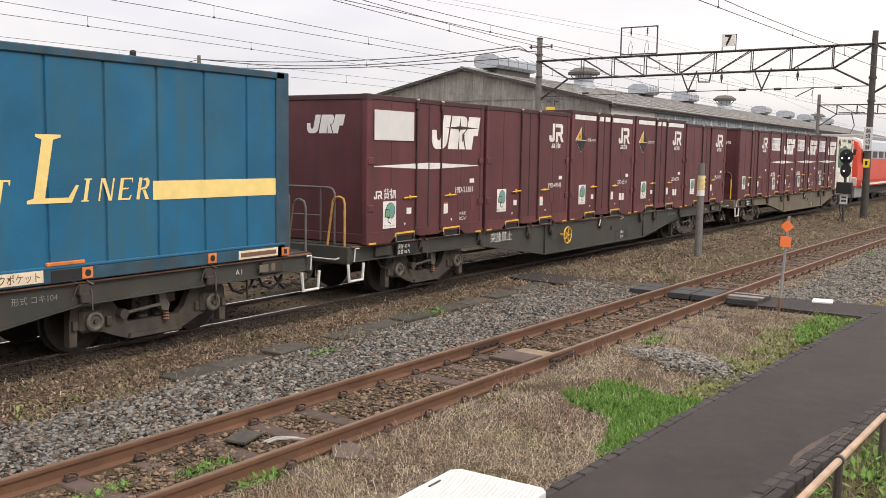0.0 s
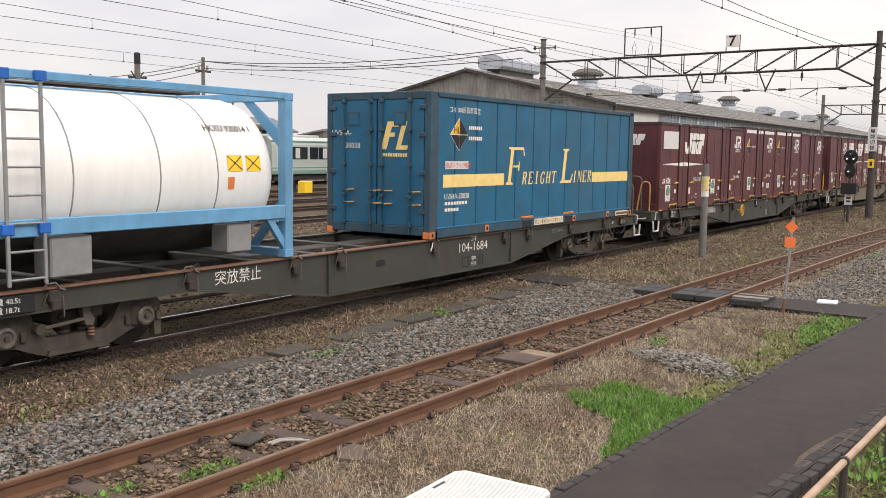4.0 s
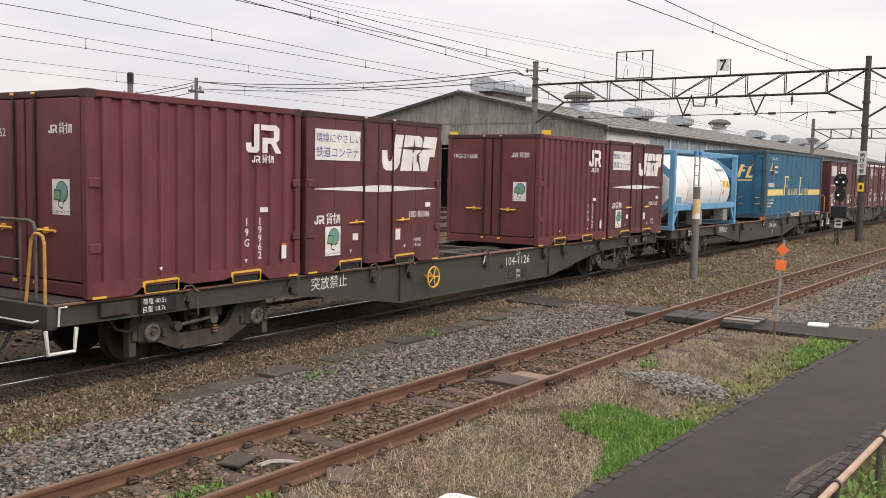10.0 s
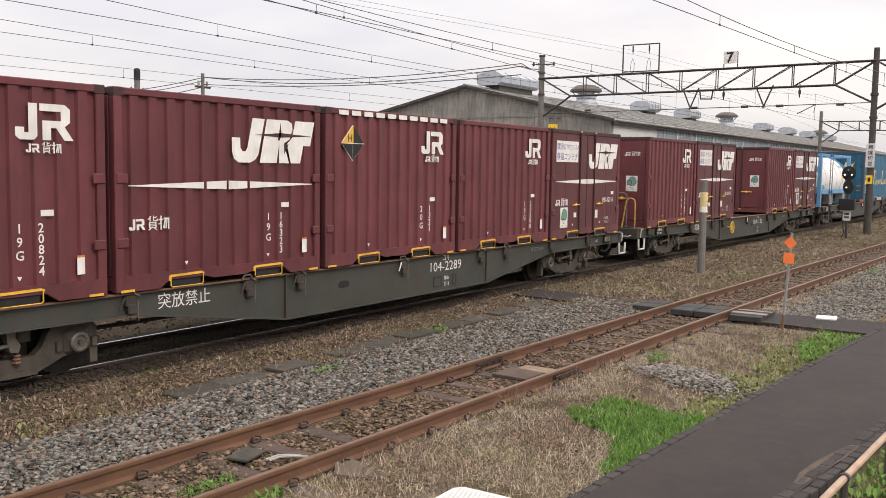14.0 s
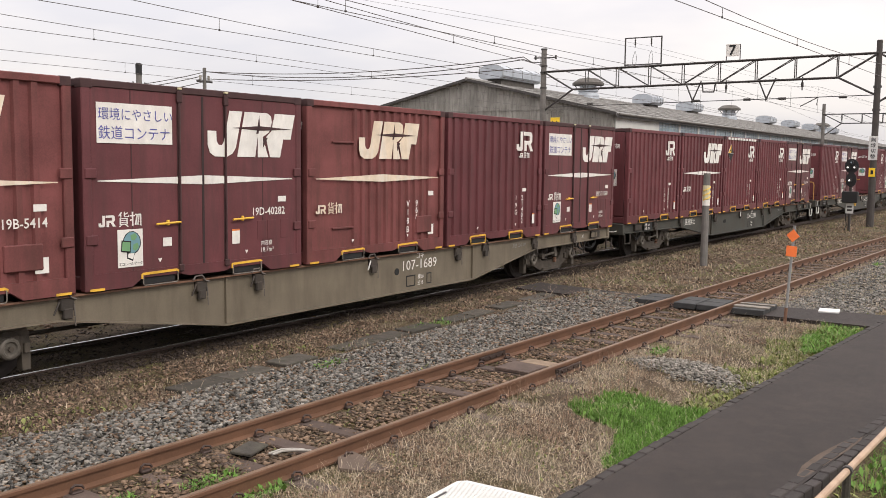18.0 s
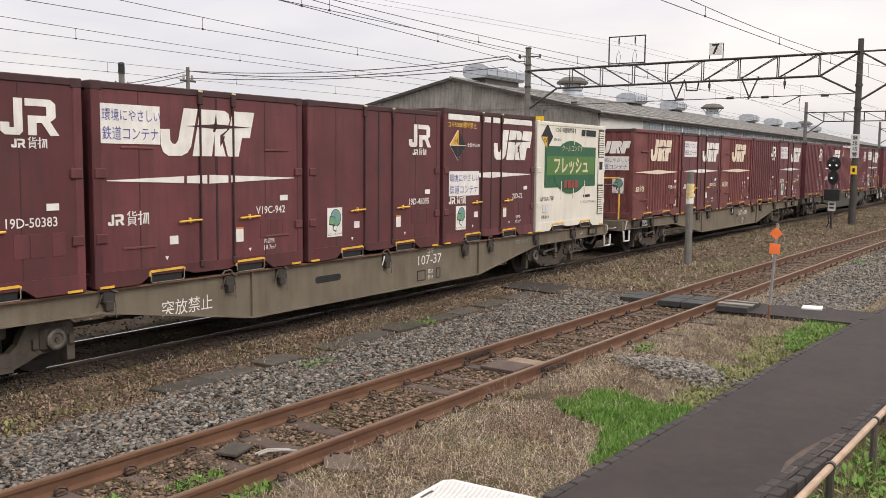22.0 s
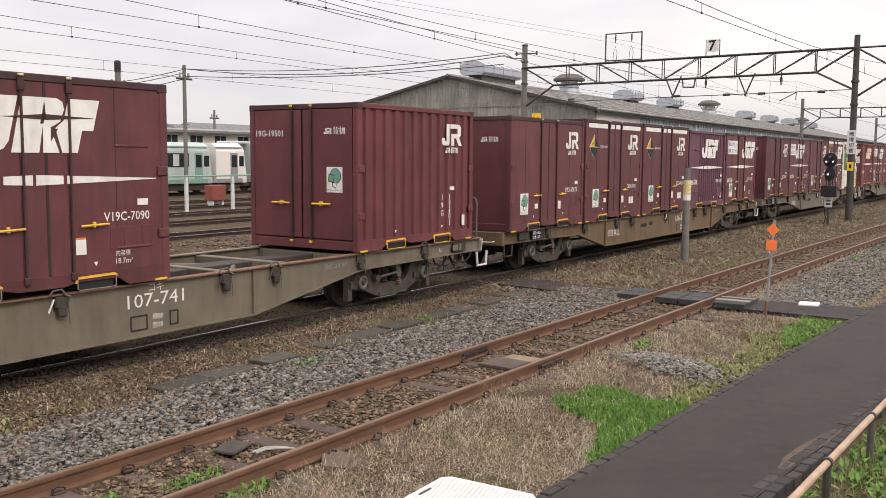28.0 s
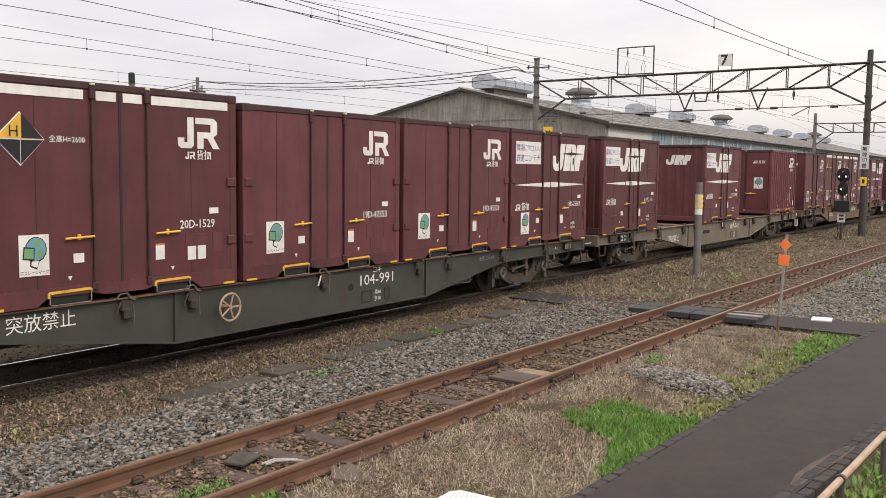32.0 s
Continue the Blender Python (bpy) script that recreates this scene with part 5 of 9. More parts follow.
MARK_A = [[(0.0, 0.55), (0.24, 0.55), (0.25, 0.33), (0.31, 0.25), (0.40, 0.25), (0.46, 0.33), (0.62, 1.0), (1.00, 1.0), (0.80, 0.20), (0.70, 0.07), (0.54, 0.0), (0.20, 0.0), (0.06, 0.08), (0.0, 0.24)],
          [(0.84, 0.0), (1.38, 0.0), (1.47, 0.50), (1.46, 0.0), (1.79, 0.0), (1.62, 0.46), (1.82, 0.57), (1.91, 0.80), (1.88, 0.94), (1.76, 1.0), (1.07, 1.0)],
          [(1.85, 0.0), (2.17, 0.0), (2.28, 0.42), (2.52, 0.42), (2.67, 1.0), (2.01, 1.0), (1.95, 0.80), (1.90, 0.60), (1.72, 0.45)]]
MARK_A = [[(x * 0.96, z * 0.95) for x, z in q] for q in MARK_A]
MARK_CUT = [[(0.66, 0.600), (1.45, 0.565), (2.44, 0.625), (1.45, 0.665)], [(1.36, 0.50), (1.42, 0.50), (1.47, 0.66), (1.45, 0.89), (1.40, 0.66)], [(1.56, 0.42), (1.70, 0.42), (1.56, 0.20)]]
MARK_B = [[(0, 0.1), (0.1, 0), (0.42, 0), (0.5, 0.1), (0.5, 1.0), (0.3, 1.0), (0.3, 0.2), (0.2, 0.2), (0.2, 0.34), (0, 0.34)],
          [(0.62, 0), (0.82, 0), (0.82, 0.34), (0.95, 0.34), (1.14, 0), (1.36, 0), (1.15, 0.38), (1.28, 0.5), (1.28, 0.88), (1.15, 1.0), (0.56, 1.0), (0.56, 0.8), (1.06, 0.8), (1.06, 0.54), (0.62, 0.54)]]

MARK_B = [[(p[0] * 1.22, p[1] * 0.94) for p in q] for q in MARK_B]

# outlines of the small slanted shapes on the blue container
STEM = [(0.10, 0.0), (0.30, 0.0), (0.30, 1.0), (0.10, 1.0)]
SMALL = [[STEM, [(0.30, 0.92), (0.62, 1.0), (0.80, 0.86), (0.80, 0.64), (0.66, 0.48), (0.30, 0.44), (0.30, 0.52), (0.56, 0.58), (0.62, 0.72), (0.58, 0.86), ], [(0.42, 0.44), (0.60, 0.44), (0.92, 0.0), (0.70, 0.0)]],
         [STEM, [(0.30, 0.93), (0.82, 0.93), (0.84, 0.80), (0.88, 0.80), (0.86, 1.0), (0.30, 1.0)], [(0.30, 0.48), (0.66, 0.48), (0.66, 0.55), (0.30, 0.55)], [(0.30, 0.0), (0.84, 0.0), (0.92, 0.22), (0.86, 0.22), (0.78, 0.08), (0.30, 0.08)]],
         [[(0.24, 0.0), (0.68, 0.0), (0.68, 0.05), (0.56, 0.06), (0.56, 0.94), (0.68, 0.95), (0.68, 1.0), (0.24, 1.0), (0.24, 0.95), (0.36, 0.94), (0.36, 0.06), (0.24, 0.05)]],
         [[(0.86, 0.74), (0.80, 0.92), (0.56, 1.0), (0.26, 0.90), (0.06, 0.56), (0.08, 0.22), (0.30, 0.0), (0.60, 0.0), (0.84, 0.10), (0.84, 0.44), (0.66, 0.44), (0.66, 0.12), (0.44, 0.06), (0.28, 0.22), (0.26, 0.58), (0.42, 0.88), (0.60, 0.92), (0.80, 0.72)]],
         [STEM, [(0.66, 0.0), (0.86, 0.0), (0.86, 1.0), (0.66, 1.0)], [(0.30, 0.46), (0.66, 0.46), (0.66, 0.54), (0.30, 0.54)]],
         [[(0.38, 0.0), (0.58, 0.0), (0.58, 0.92), (0.38, 0.92)], [(0.04, 0.76), (0.08, 0.76), (0.14, 0.92), (0.82, 0.92), (0.88, 0.76), (0.92, 0.76), (0.92, 1.0), (0.04, 1.0)]],
         [[(0.06, 0.0), (0.16, 0.0), (0.16, 1.0), (0.06, 1.0)], [(0.16, 1.0), (0.30, 1.0), (0.78, 0.16), (0.78, 0.0), (0.70, 0.0), (0.16, 0.90)], [(0.78, 0.0), (0.88, 0.0), (0.88, 1.0), (0.78, 1.0)]]]

def bars(b, x, z, w, h, n, y, face="side"):
    """Illegible small writing as plain bars."""
    for i in range(n):
        plate(b, x + i * w / n, x + (i + 0.72) * w / n, z, z + h, y, face)
    return b

GRID = [[(0.20, 0.62), (0.28, 0.62), (0.28, 0.86), (0.20, 0.84)], [(0.03, 0.76), (0.10, 0.71), (0.36, 0.97), (0.28, 1.02)], [(0.50, 0.66), (0.58, 0.66), (0.58, 1.02), (0.50, 1.02)], [(0.58, 0.64), (0.93, 0.64), (0.93, 0.79), (0.85, 0.79), (0.85, 0.71), (0.58, 0.71)], [(0.58, 0.80), (0.84, 0.91), (0.80, 0.97), (0.58, 0.87)],
        [(0.14, 0.12), (0.23, 0.12), (0.23, 0.58), (0.14, 0.58)], [(0.71, 0.12), (0.80, 0.12), (0.80, 0.58), (0.71, 0.58)], [(0.23, 0.51), (0.71, 0.51), (0.71, 0.58), (0.23, 0.58)], [(0.23, 0.38), (0.71, 0.38), (0.71, 0.44), (0.23, 0.44)], [(0.23, 0.25), (0.71, 0.25), (0.71, 0.31), (0.23, 0.31)], [(0.23, 0.12), (0.71, 0.12), (0.71, 0.18), (0.23, 0.18)], [(0.06, 0.0), (0.16, -0.04), (0.38, 0.12), (0.28, 0.12)], [(0.56, 0.12), (0.66, 0.12), (0.90, -0.02), (0.80, -0.05)]]
FORK = [[(0.16, 0.0), (0.28, 0.0), (0.28, 1.0), (0.16, 1.0)], [(0.0, 0.36), (0.16, 0.40), (0.16, 0.50), (0.0, 0.46)], [(0.0, 0.68), (0.16, 0.68), (0.16, 0.77), (0.0, 0.77)], [(0.28, 0.68), (0.40, 0.68), (0.40, 0.77), (0.28, 0.77)], [(0.45, 0.75), (0.95, 0.75), (0.95, 0.84), (0.45, 0.84)], [(0.83, 0.05), (0.95, 0.0), (0.95, 0.75), (0.83, 0.75)], [(0.40, 0.1), (0.52, 0.05), (0.66, 0.75), (0.55, 0.75)], [(0.60, 0.1), (0.70, 0.05), (0.80, 0.75), (0.71, 0.75)]]
def name_shapes(b, x, z, h, y, face="side"):
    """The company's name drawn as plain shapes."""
    shape(b, MARK_B, x, z, h * 0.92, y, face)
    shape(b, GRID, x + h * 1.72, z - 0.03 * h, h * 1.10, y, face)
    return shape(b, FORK, x + h * 2.82, z - 0.05 * h, h * 1.12, y, face)

def sticker(t, x, z, y, face="side", s=1.0):
    """White card with an outlined blue-green ball, a green square before it and a line of small writing."""
    st = part("eco_sticker", plate(Build(), x, x + 0.34 * s, z, z + 0.43 * s, y, face), M_WHITE, t, "pale sticker with a round green mark")
    def oval(cx, cz, rx, rz, a0=0.0, a1=5.9, n=13):
        return [(cx + rx * math.cos(a), cz + rz * math.sin(a)) for a in lines(a0, a1, n)]
    def lay(name, polys, k, m, label=""):
        return part(name, shape(Build(), polys, x, z, s, y - 0.003 - 0.002 * k, face, 0.0018), m, st, label)
    lay("outline", [oval(0.19, 0.275, 0.125, 0.135), [(0.12, 0.16), (0.23, 0.16), (0.20, 0.065), (0.12, 0.10)]], 0, M_BLACK)
    lay("mark", [oval(0.19, 0.278, 0.113, 0.122)], 1, M_SKYBLUE, "blue-green round mark")
    lay("mark", [[(0.14, 0.155), (0.22, 0.155), (0.20, 0.085), (0.135, 0.11)]], 1, M_WHITE)
    lay("mark", [[(0.17, 0.36), (0.23, 0.385), (0.26, 0.34), (0.22, 0.30), (0.18, 0.31)], [(0.21, 0.26), (0.27, 0.27), (0.28, 0.22), (0.24, 0.18), (0.20, 0.20)]], 2, M_STKGREEN, "green patches")
    lay("outline", [[(0.035, 0.18), (0.165, 0.165), (0.175, 0.295), (0.05, 0.31)]], 3, M_BLACK)
    lay("mark", [[(0.048, 0.192), (0.155, 0.179), (0.163, 0.283), (0.06, 0.296)]], 4, M_STKGREEN, "green square mark")
    part("lettering", write(Build(), "エコレールマーク", 0.046 * s, x + 0.012 * s, z + 0.02 * s, y - 0.006, face, 0.01, 0.88), M_BLACK, st)

def placard(t, x, z, letter, y=SIDE, r=0.27, up=None):
    part("placard_edge", shape(Build(), [[(-1, 0), (0, -1), (1, 0), (0, 1)]], x, z, r * 1.06, y + 0.002, t=0.002), M_WHITE, t, "white placard outline")
    if up:                    # black with one yellow lower quarter
        p = part("placard", shape(Build(), [[(-1, 0), (0, -1), (1, 0), (0, 1)]], x, z, r, y), M_BLACK, t, "black placard with one yellow quarter")
        part("yellow_quarter", shape(Build(), [[(-0.96, -0.03), (-0.02, -0.96), (-0.02, -0.03)]], x, z, r, y - 0.004), M_YELLOW, p)
        part("letter", write(Build(), letter, r * 0.55, x - r * 0.33, z - r * 0.5, y - 0.009, centre=True), M_BLACK, p)
        return
    p = part("placard", shape(Build(), [[(-1, 0), (0, 1), (0.0, 0)], [(0.0, 0.0), (0.0, 1.0), (1, 0)]], x, z, r, y), M_YELLOW, t, "yellow and black height placard")
    part("lower_half", shape(Build(), [[(-1, -0.04), (0, -1), (0, -0.04)], [(0.03, -0.04), (0.03, -1), (1, -0.04)]], x, z, r, y), M_BLACK, p)
    part("black_quarter", shape(Build(), [[(0.06, 0.02), (0.06, 1.0), (1, 0.02)]], x, z, r, y - 0.004), M_BLACK, p)
    part("letter", write(Build(), letter, r * 0.62, x - r * 0.28, z + r * 0.08, y - 0.009, centre=True), M_BLACK, p)

def plan(kind, ribs):
    """Outline of the body from above."""
    pts = []
    x0, x1 = -LEN / 2 + 0.10, LEN / 2 - 0.10
    y = -HW + (0.050 if ribs else 0.014)
    d = 0.038
    for side in (1, -1):
        row = [(x0, y)]
        for a, b in ribs:
            row += [(a, y), (a + 0.02, y - d), (b - 0.02, y - d), (b, y)]
        row += [(x1, y)]
        pts += row if side == 1 else [(-p[0], -p[1]) for p in row]
    return pts

def container(kind, end="plain", tall=HGT):
    """A 12-foot rail container with body, posts, rails, doors and fork pockets; kind: D smooth with side doors, G ribbed, B half ribbed, C smooth with slots."""
    t = thing("freight_container", "wine-red steel rail container", "container", "containers on the train")
    paint = {"D": M_WINE, "G": M_WINE_RED, "B": M_WINE_OLD, "C": M_WINE, "P": M_PURPLE, "W": M_CREAMBOX}[kind]
    if kind == "G":
        rib = [(-1.64 + i * 0.284, -1.64 + i * 0.284 + 0.165) for i in range(12)]
    elif kind in "BP":
        rib = [(-0.75 + i * 0.21, -0.75 + i * 0.21 + 0.11) for i in range(11)]
        rib = [r for r in rib if r[1] < 1.65]
    else:
        rib = []
    part("body", Build().prism(plan(kind, rib), "z", 0.10, tall - 0.06), paint, t)
    b = Build()
    for i in range(6):
        b.box(-LEN / 2 + 0.25 + i * 0.58, -LEN / 2 + 0.55 + i * 0.58, -HW + 0.10, HW - 0.10, tall - 0.06, tall - 0.02, 0.01)
    part("roof", b.box(-LEN / 2 + 0.06, LEN / 2 - 0.06, -HW + 0.05, HW - 0.05, tall - 0.075, tall - 0.045), paint, t)
    for x in (-1, 1):
        for y in (-1, 1):
            part("corner_post", Build().box(x * (LEN / 2 - 0.12), x * LEN / 2, y * (HW - 0.11), y * HW, 0.0, tall, 0.012), paint, t)
            part("corner_fitting", Build().box(x * (LEN / 2 - 0.15), x * (LEN / 2 + 0.004), y * (HW - 0.13), y * (HW + 0.004), tall - 0.11, tall + 0.004, 0.01), M_WINE_DARK, t)
            for z in (0.55, 1.34):
                part("hinge", Build().box(x * (LEN / 2 - 0.18), x * (LEN / 2 - 0.02), y * (HW - 0.01), y * (HW + 0.018), z, z + 0.12, 0.01), paint, t)
    for s in (-1, 1):
        part("top_rail", Build().box(-LEN / 2 + 0.12, LEN / 2 - 0.12, s * HW, s * (HW - 0.07), tall - 0.09, tall, 0.01), M_WINE_DARK if kind in "DC" else paint, t)
        part("end_rail", Build().box(s * LEN / 2, s * (LEN / 2 - 0.07), -HW + 0.11, HW - 0.11, tall - 0.09, tall, 0.01), M_WINE_DARK, t)
        part("end_sill", Build().box(s * LEN / 2, s * (LEN / 2 - 0.08), -HW + 0.1, HW - 0.1, 0.02, 0.18, 0.01), paint, t)
    part("sill", Build().prism([(-LEN / 2 + 0.1, 0.0), (-1.2, 0.0), (-1.05, 0.10), (-0.45, 0.10), (-0.3, 0.06), (0.3, 0.06), (0.45, 0.10), (1.05, 0.10), (1.2, 0.0), (LEN / 2 - 0.1, 0.0), (LEN / 2 - 0.1, 0.20), (-LEN / 2 + 0.1, 0.20)], "y", -HW, -HW + 0.08), paint, t, "bottom side rail")
    part("sill", Build().box(-LEN / 2 + 0.1, LEN / 2 - 0.1, HW - 0.08, HW, 0.03, 0.2), paint, t, "bottom side rail")
    for x in (-0.77, 0.73):
        fp = part("fork_pocket", Build().prism([(x - 0.30, 0.085), (x - 0.275, 0.085), (x - 0.26, 0.130), (x + 0.255, 0.140), (x + 0.285, 0.12), (x + 0.29, 0.15), (x + 0.25, 0.170), (x - 0.27, 0.160), (x - 0.30, 0.14)], "y", -HW - 0.012, -HW + 0.02), M_YELLOW, t, "yellow-edged fork pocket")
        part("pocket_frame", Build().tube([(x - 0.27, -HW - 0.008, 0.14), (x - 0.27, -HW - 0.008, 0.02), (x - 0.25, -HW - 0.008, 0.0), (x + 0.25, -HW - 0.008, 0.0), (x + 0.27, -HW - 0.008, 0.02), (x + 0.27, -HW - 0.008, 0.14)], 0.008, 5), M_YELLOW if kind in "GP" else M_WOODGREY, fp, "thin pocket outline")
        # solid block in the pocket, its shade painted near-black
        part("pocket_hole", Build().box(x - 0.25, x + 0.25, -HW + 0.021, HW - 0.1, 0.01, 0.13), M_INNERSHADE, fp)
    part("floor", Build().box(-LEN / 2 + 0.1, LEN / 2 - 0.1, -HW + 0.12, HW - 0.12, 0.06, 0.12), M_WINE_DARK, t)
    for x in (-LEN / 2 + 0.16, LEN / 2 - 0.16):
        part("corner_foot", Build().box(x - 0.10, x + 0.10, -HW - 0.004, -HW + 0.02, 0.0, 0.03), M_YELLOW, t, "yellow bottom corner edge")
    if kind in "DC":
        part("door_seam", Build().box((-0.06 if kind == "D" else 0.10), (-0.025 if kind == "D" else 0.135), -HW + 0.009, -HW + 0.03, 0.2, tall - 0.1), M_SEAL, t)
        for x, hx in (((-0.44, -1), (0.35, 1)) if kind == 'D' else ((-0.18, -1), (0.42, 1))):
            rod = part("lock_rod", Build().rod((x, -HW - 0.005, 0.12), (x, -HW - 0.005, tall - 0.06), 0.016, 7).box(x - 0.03, x + 0.03, -HW + 0.0095, -HW + 0.03, 0.2, tall - 0.1), M_WINE_DARK, t)
            for za, zb in ((tall - 0.20, tall - 0.05), (0.13, 0.22)): part("rod_bracket", Build().box(x - 0.04, x + 0.04, -HW - 0.03, -HW + 0.02, za, zb, 0.01), M_WINE_DARK, rod)
            part("rod_cap", Build().box(x - 0.03, x + 0.03, -HW - 0.035, -HW + 0.0, tall - 0.04, tall - 0.012, 0.006), M_STKPALE, rod, "pale worn rod end")
            a = x - 0.40 if hx < 0 else x + 0.10
            part("handle", Build().rod((a, -HW - 0.03, 0.76), (a + 0.39, -HW - 0.02, 0.77), 0.015, 6).box(a + 0.165, a + 0.205, -HW - 0.035, -HW, 0.735, 0.805, 0.008), M_YELLOW, rod, "yellow locking handle")
        for x in (-1.18, 1.05):
            part("panel_seam", Build().box(x, x + 0.014, -HW + 0.0105, -HW + 0.02, 0.2, tall - 0.1), M_WINE_DARK, t)
        for x in (0.95, 1.15, 1.42):
            part("patch_plate", Build().box(x, x + 0.17, -HW + 0.0095, -HW + 0.02, 0.45, 0.72, 0.002), paint, t)
    if kind in "C":
        for x in (-1.45, 1.05):
            for z in (1.70, 0.45): part("vent_slot", Build().box(x, x + 0.5, -HW + 0.0, -HW + 0.03, z, z + 0.03, 0.006), M_WINE_OLD, t, "pressed horizontal slot")
    if kind in "BP":
        for z in (1.86, 0.5): part("vent_slot", Build().box(-1.25, -0.72, -HW + 0.015, -HW + 0.046, z, z + 0.03, 0.006), paint, t, "pressed horizontal slot")
        part("hatch", Build().box(0.98, 1.45, -HW - 0.012, -HW + 0.03, 0.32, 0.62, 0.012), paint, t, "small hatch plate")
    # rear end, towards the eye when a gap opens
    e = -LEN / 2
    if end == "doors":
        part("end_door", Build().box(e - 0.0, e + 0.05, -HW + 0.12, -0.02, 0.2, tall - 0.1, 0.008), paint, t)
        part("end_door", Build().box(e - 0.0, e + 0.05, 0.02, HW - 0.12, 0.2, tall - 0.1, 0.008), paint, t)
        for y in (-0.22, 0.22):
            rod = part("lock_rod", Build().rod((e - 0.025, y, 0.15), (e - 0.025, y, tall - 0.05), 0.016, 7).box(e - 0.008, e + 0.0, y - 0.04, y + 0.04, 0.2, tall - 0.12), M_WINE_DARK, t)
            part("rod_cap", Build().box(e - 0.045, e - 0.01, y - 0.024, y + 0.024, tall - 0.05, tall - 0.02, 0.006).box(e - 0.05, e - 0.01, y - 0.03, y + 0.03, 0.12, 0.16, 0.006), M_YELLOW, rod, "yellow rod ends")
            s = -1 if y < 0 else 1
            part("handle", Build().rod((e - 0.04, y + s * 0.04, 0.80), (e - 0.04, y + s * 0.44, 0.80), 0.018, 6).box(e - 0.05, e, y + s * 0.2, y + s * 0.26, 0.76, 0.84, 0.008), M_YELLOW, rod, "yellow locking handle")
    elif end == "ribs":
        row = [(e + 0.045, -HW + 0.1)]
        for i in range(7):
            y = -0.9 + i * 0.3
            row += [(e + 0.045, y - 0.08), (e + 0.02, y - 0.06), (e + 0.02, y + 0.06), (e + 0.045, y + 0.08)]
        row += [(e + 0.045, HW - 0.1), (e + 0.08, HW - 0.1), (e + 0.08, -HW + 0.1)]
        part("end_wall", Build().prism(row, "z", 0.15, tall - 0.08), paint, t)
    else:
        part("end_wall", Build().box(e + 0.02, e + 0.06, -HW + 0.1, HW - 0.1, 0.15, tall - 0.08), paint, t)
    return t

def mark(t, style, tall=HGT, worn=False, env=True, lx=0.04, env_low=False, jx=0.84):
    """Paint marks on the side: company shapes, slogan panel, stripe, number, stickers."""
    w = M_WHITE_OLD if worn else M_WHITE
    if style == "F":          # large three-part mark, slogan and stripe
        if worn: lx = -0.62
        cm = part("company_mark", shape(Build(), MARK_A, lx, 1.62, 0.655, SIDE), w, t, "white slanted company mark" if not worn else "yellowed company mark")
        part("mark_gap", shape(Build(), MARK_CUT, lx, 1.62, 0.655, SIDE - 0.004), M_WINE_DARK, cm)
        b = Build()
        if worn:
            shape(b, [[(-1.66, 1.305), (0, 1.365), (1.66, 1.305), (1.66, 1.295), (0, 1.24), (-1.66, 1.295)]], 0, 0, 1, SIDE)
        else:
            for a, c in ((-1.66, -0.465), (-0.415, -0.062), (-0.023, 0.325), (0.375, 1.66)):
                ha, hc = (0.005 + 0.055 * (1 - abs(v) / 1.66) for v in (a, c))
                shape(b, [[(a, 1.31 - ha), (c, 1.31 - hc), (c, 1.31 + hc), (a, 1.31 + ha)]], 0, 0, 1, SIDE)
        part("stripe", b, w, t, "tapered white stripe")
    else:
        part("company_mark", shape(Build(), MARK_B, jx, 1.83 + 0.2 * (tall - HGT), 0.43, SIDE), M_WHITE, t, "white two-part company mark")
        part("company_name", name_shapes(Build(), jx + 0.12, 1.69 + 0.2 * (tall - HGT), 0.112, SIDE), M_WHITE, t)
    if env and style == "F":
        dz = -0.85 if env_low else 0.0
        px, pw = (-1.735, 0.80) if lx < -0.3 else (-1.66, 1.0)
        p = part("slogan_panel", plate(Build(), px, px + 1.11 * pw, 1.76 + dz, 2.24 + dz, SIDE), M_WHITE, t, "white panel with a violet two-line slogan")
        part("lettering", write(Build(), "環境にやさしい", 0.158, px + 0.02, 2.05 + dz, SIDE - 0.008, squeeze=pw), M_BLUETXT, p)
        part("lettering", write(Build(), "鉄道コンテナ", 0.178, px + 0.02, 1.82 + dz, SIDE - 0.008, squeeze=pw), M_BLUETXT, p)
    if style == "F":
        part("company_name", name_shapes(Build(), -1.66, 0.76, 0.158, SIDE), w, t)

def tall_strip(t, tall):
    for a, c in ((-1.70, -0.55), (-0.38, -0.10), (0.0, 0.28), (0.42, 1.70)):
        part("height_strip", plate(Build(), a, c, tall - 0.21, tall - 0.10, SIDE), M_WHITE, t, "white height warning strip")

def numbered(t, text, how):
    b = Build()
    if how == "row":
        write(b, text, 0.155, 0.86, 0.80, SIDE - 0.001, bold=0.01, squeeze=0.95)
    elif how == "low":
        write(b, text, 0.15, 0.86, 0.78, SIDE - 0.001, bold=0.01)
    else:
        head, tail = text.split("-")
        part("number", column(Build(), head, 0.15, 0.74, 0.80, SIDE - 0.001), M_WHITE, t, "white painted type mark")
        column(b, tail, 0.15, 1.0, 0.80, SIDE - 0.001, 0.122)
    return part("number", b, M_WHITE, t, "white painted number")

def small_labels(t, where):
    for x in (-0.77, 0.73):
        part("lift_mark", shape(Build(), [[(-0.03, 0.05), (0.0, 0.0), (0.03, 0.05)]], x, 0.27, 1.0, SIDE - 0.001), M_WHITE, t, "small white triangle")
    for x, z, w, h in where:
        if h > 0.15 and w < 0.15: part("label_edge", plate(Build(), x, x + w, z + h, z + h + 0.025, SIDE - 0.001), M_RUSTOR, t, "orange top edge of a label")
        part("label_plate", plate(Build(), x, x + w, z, z + h, SIDE - 0.001), M_WHITE, t, "small white label")

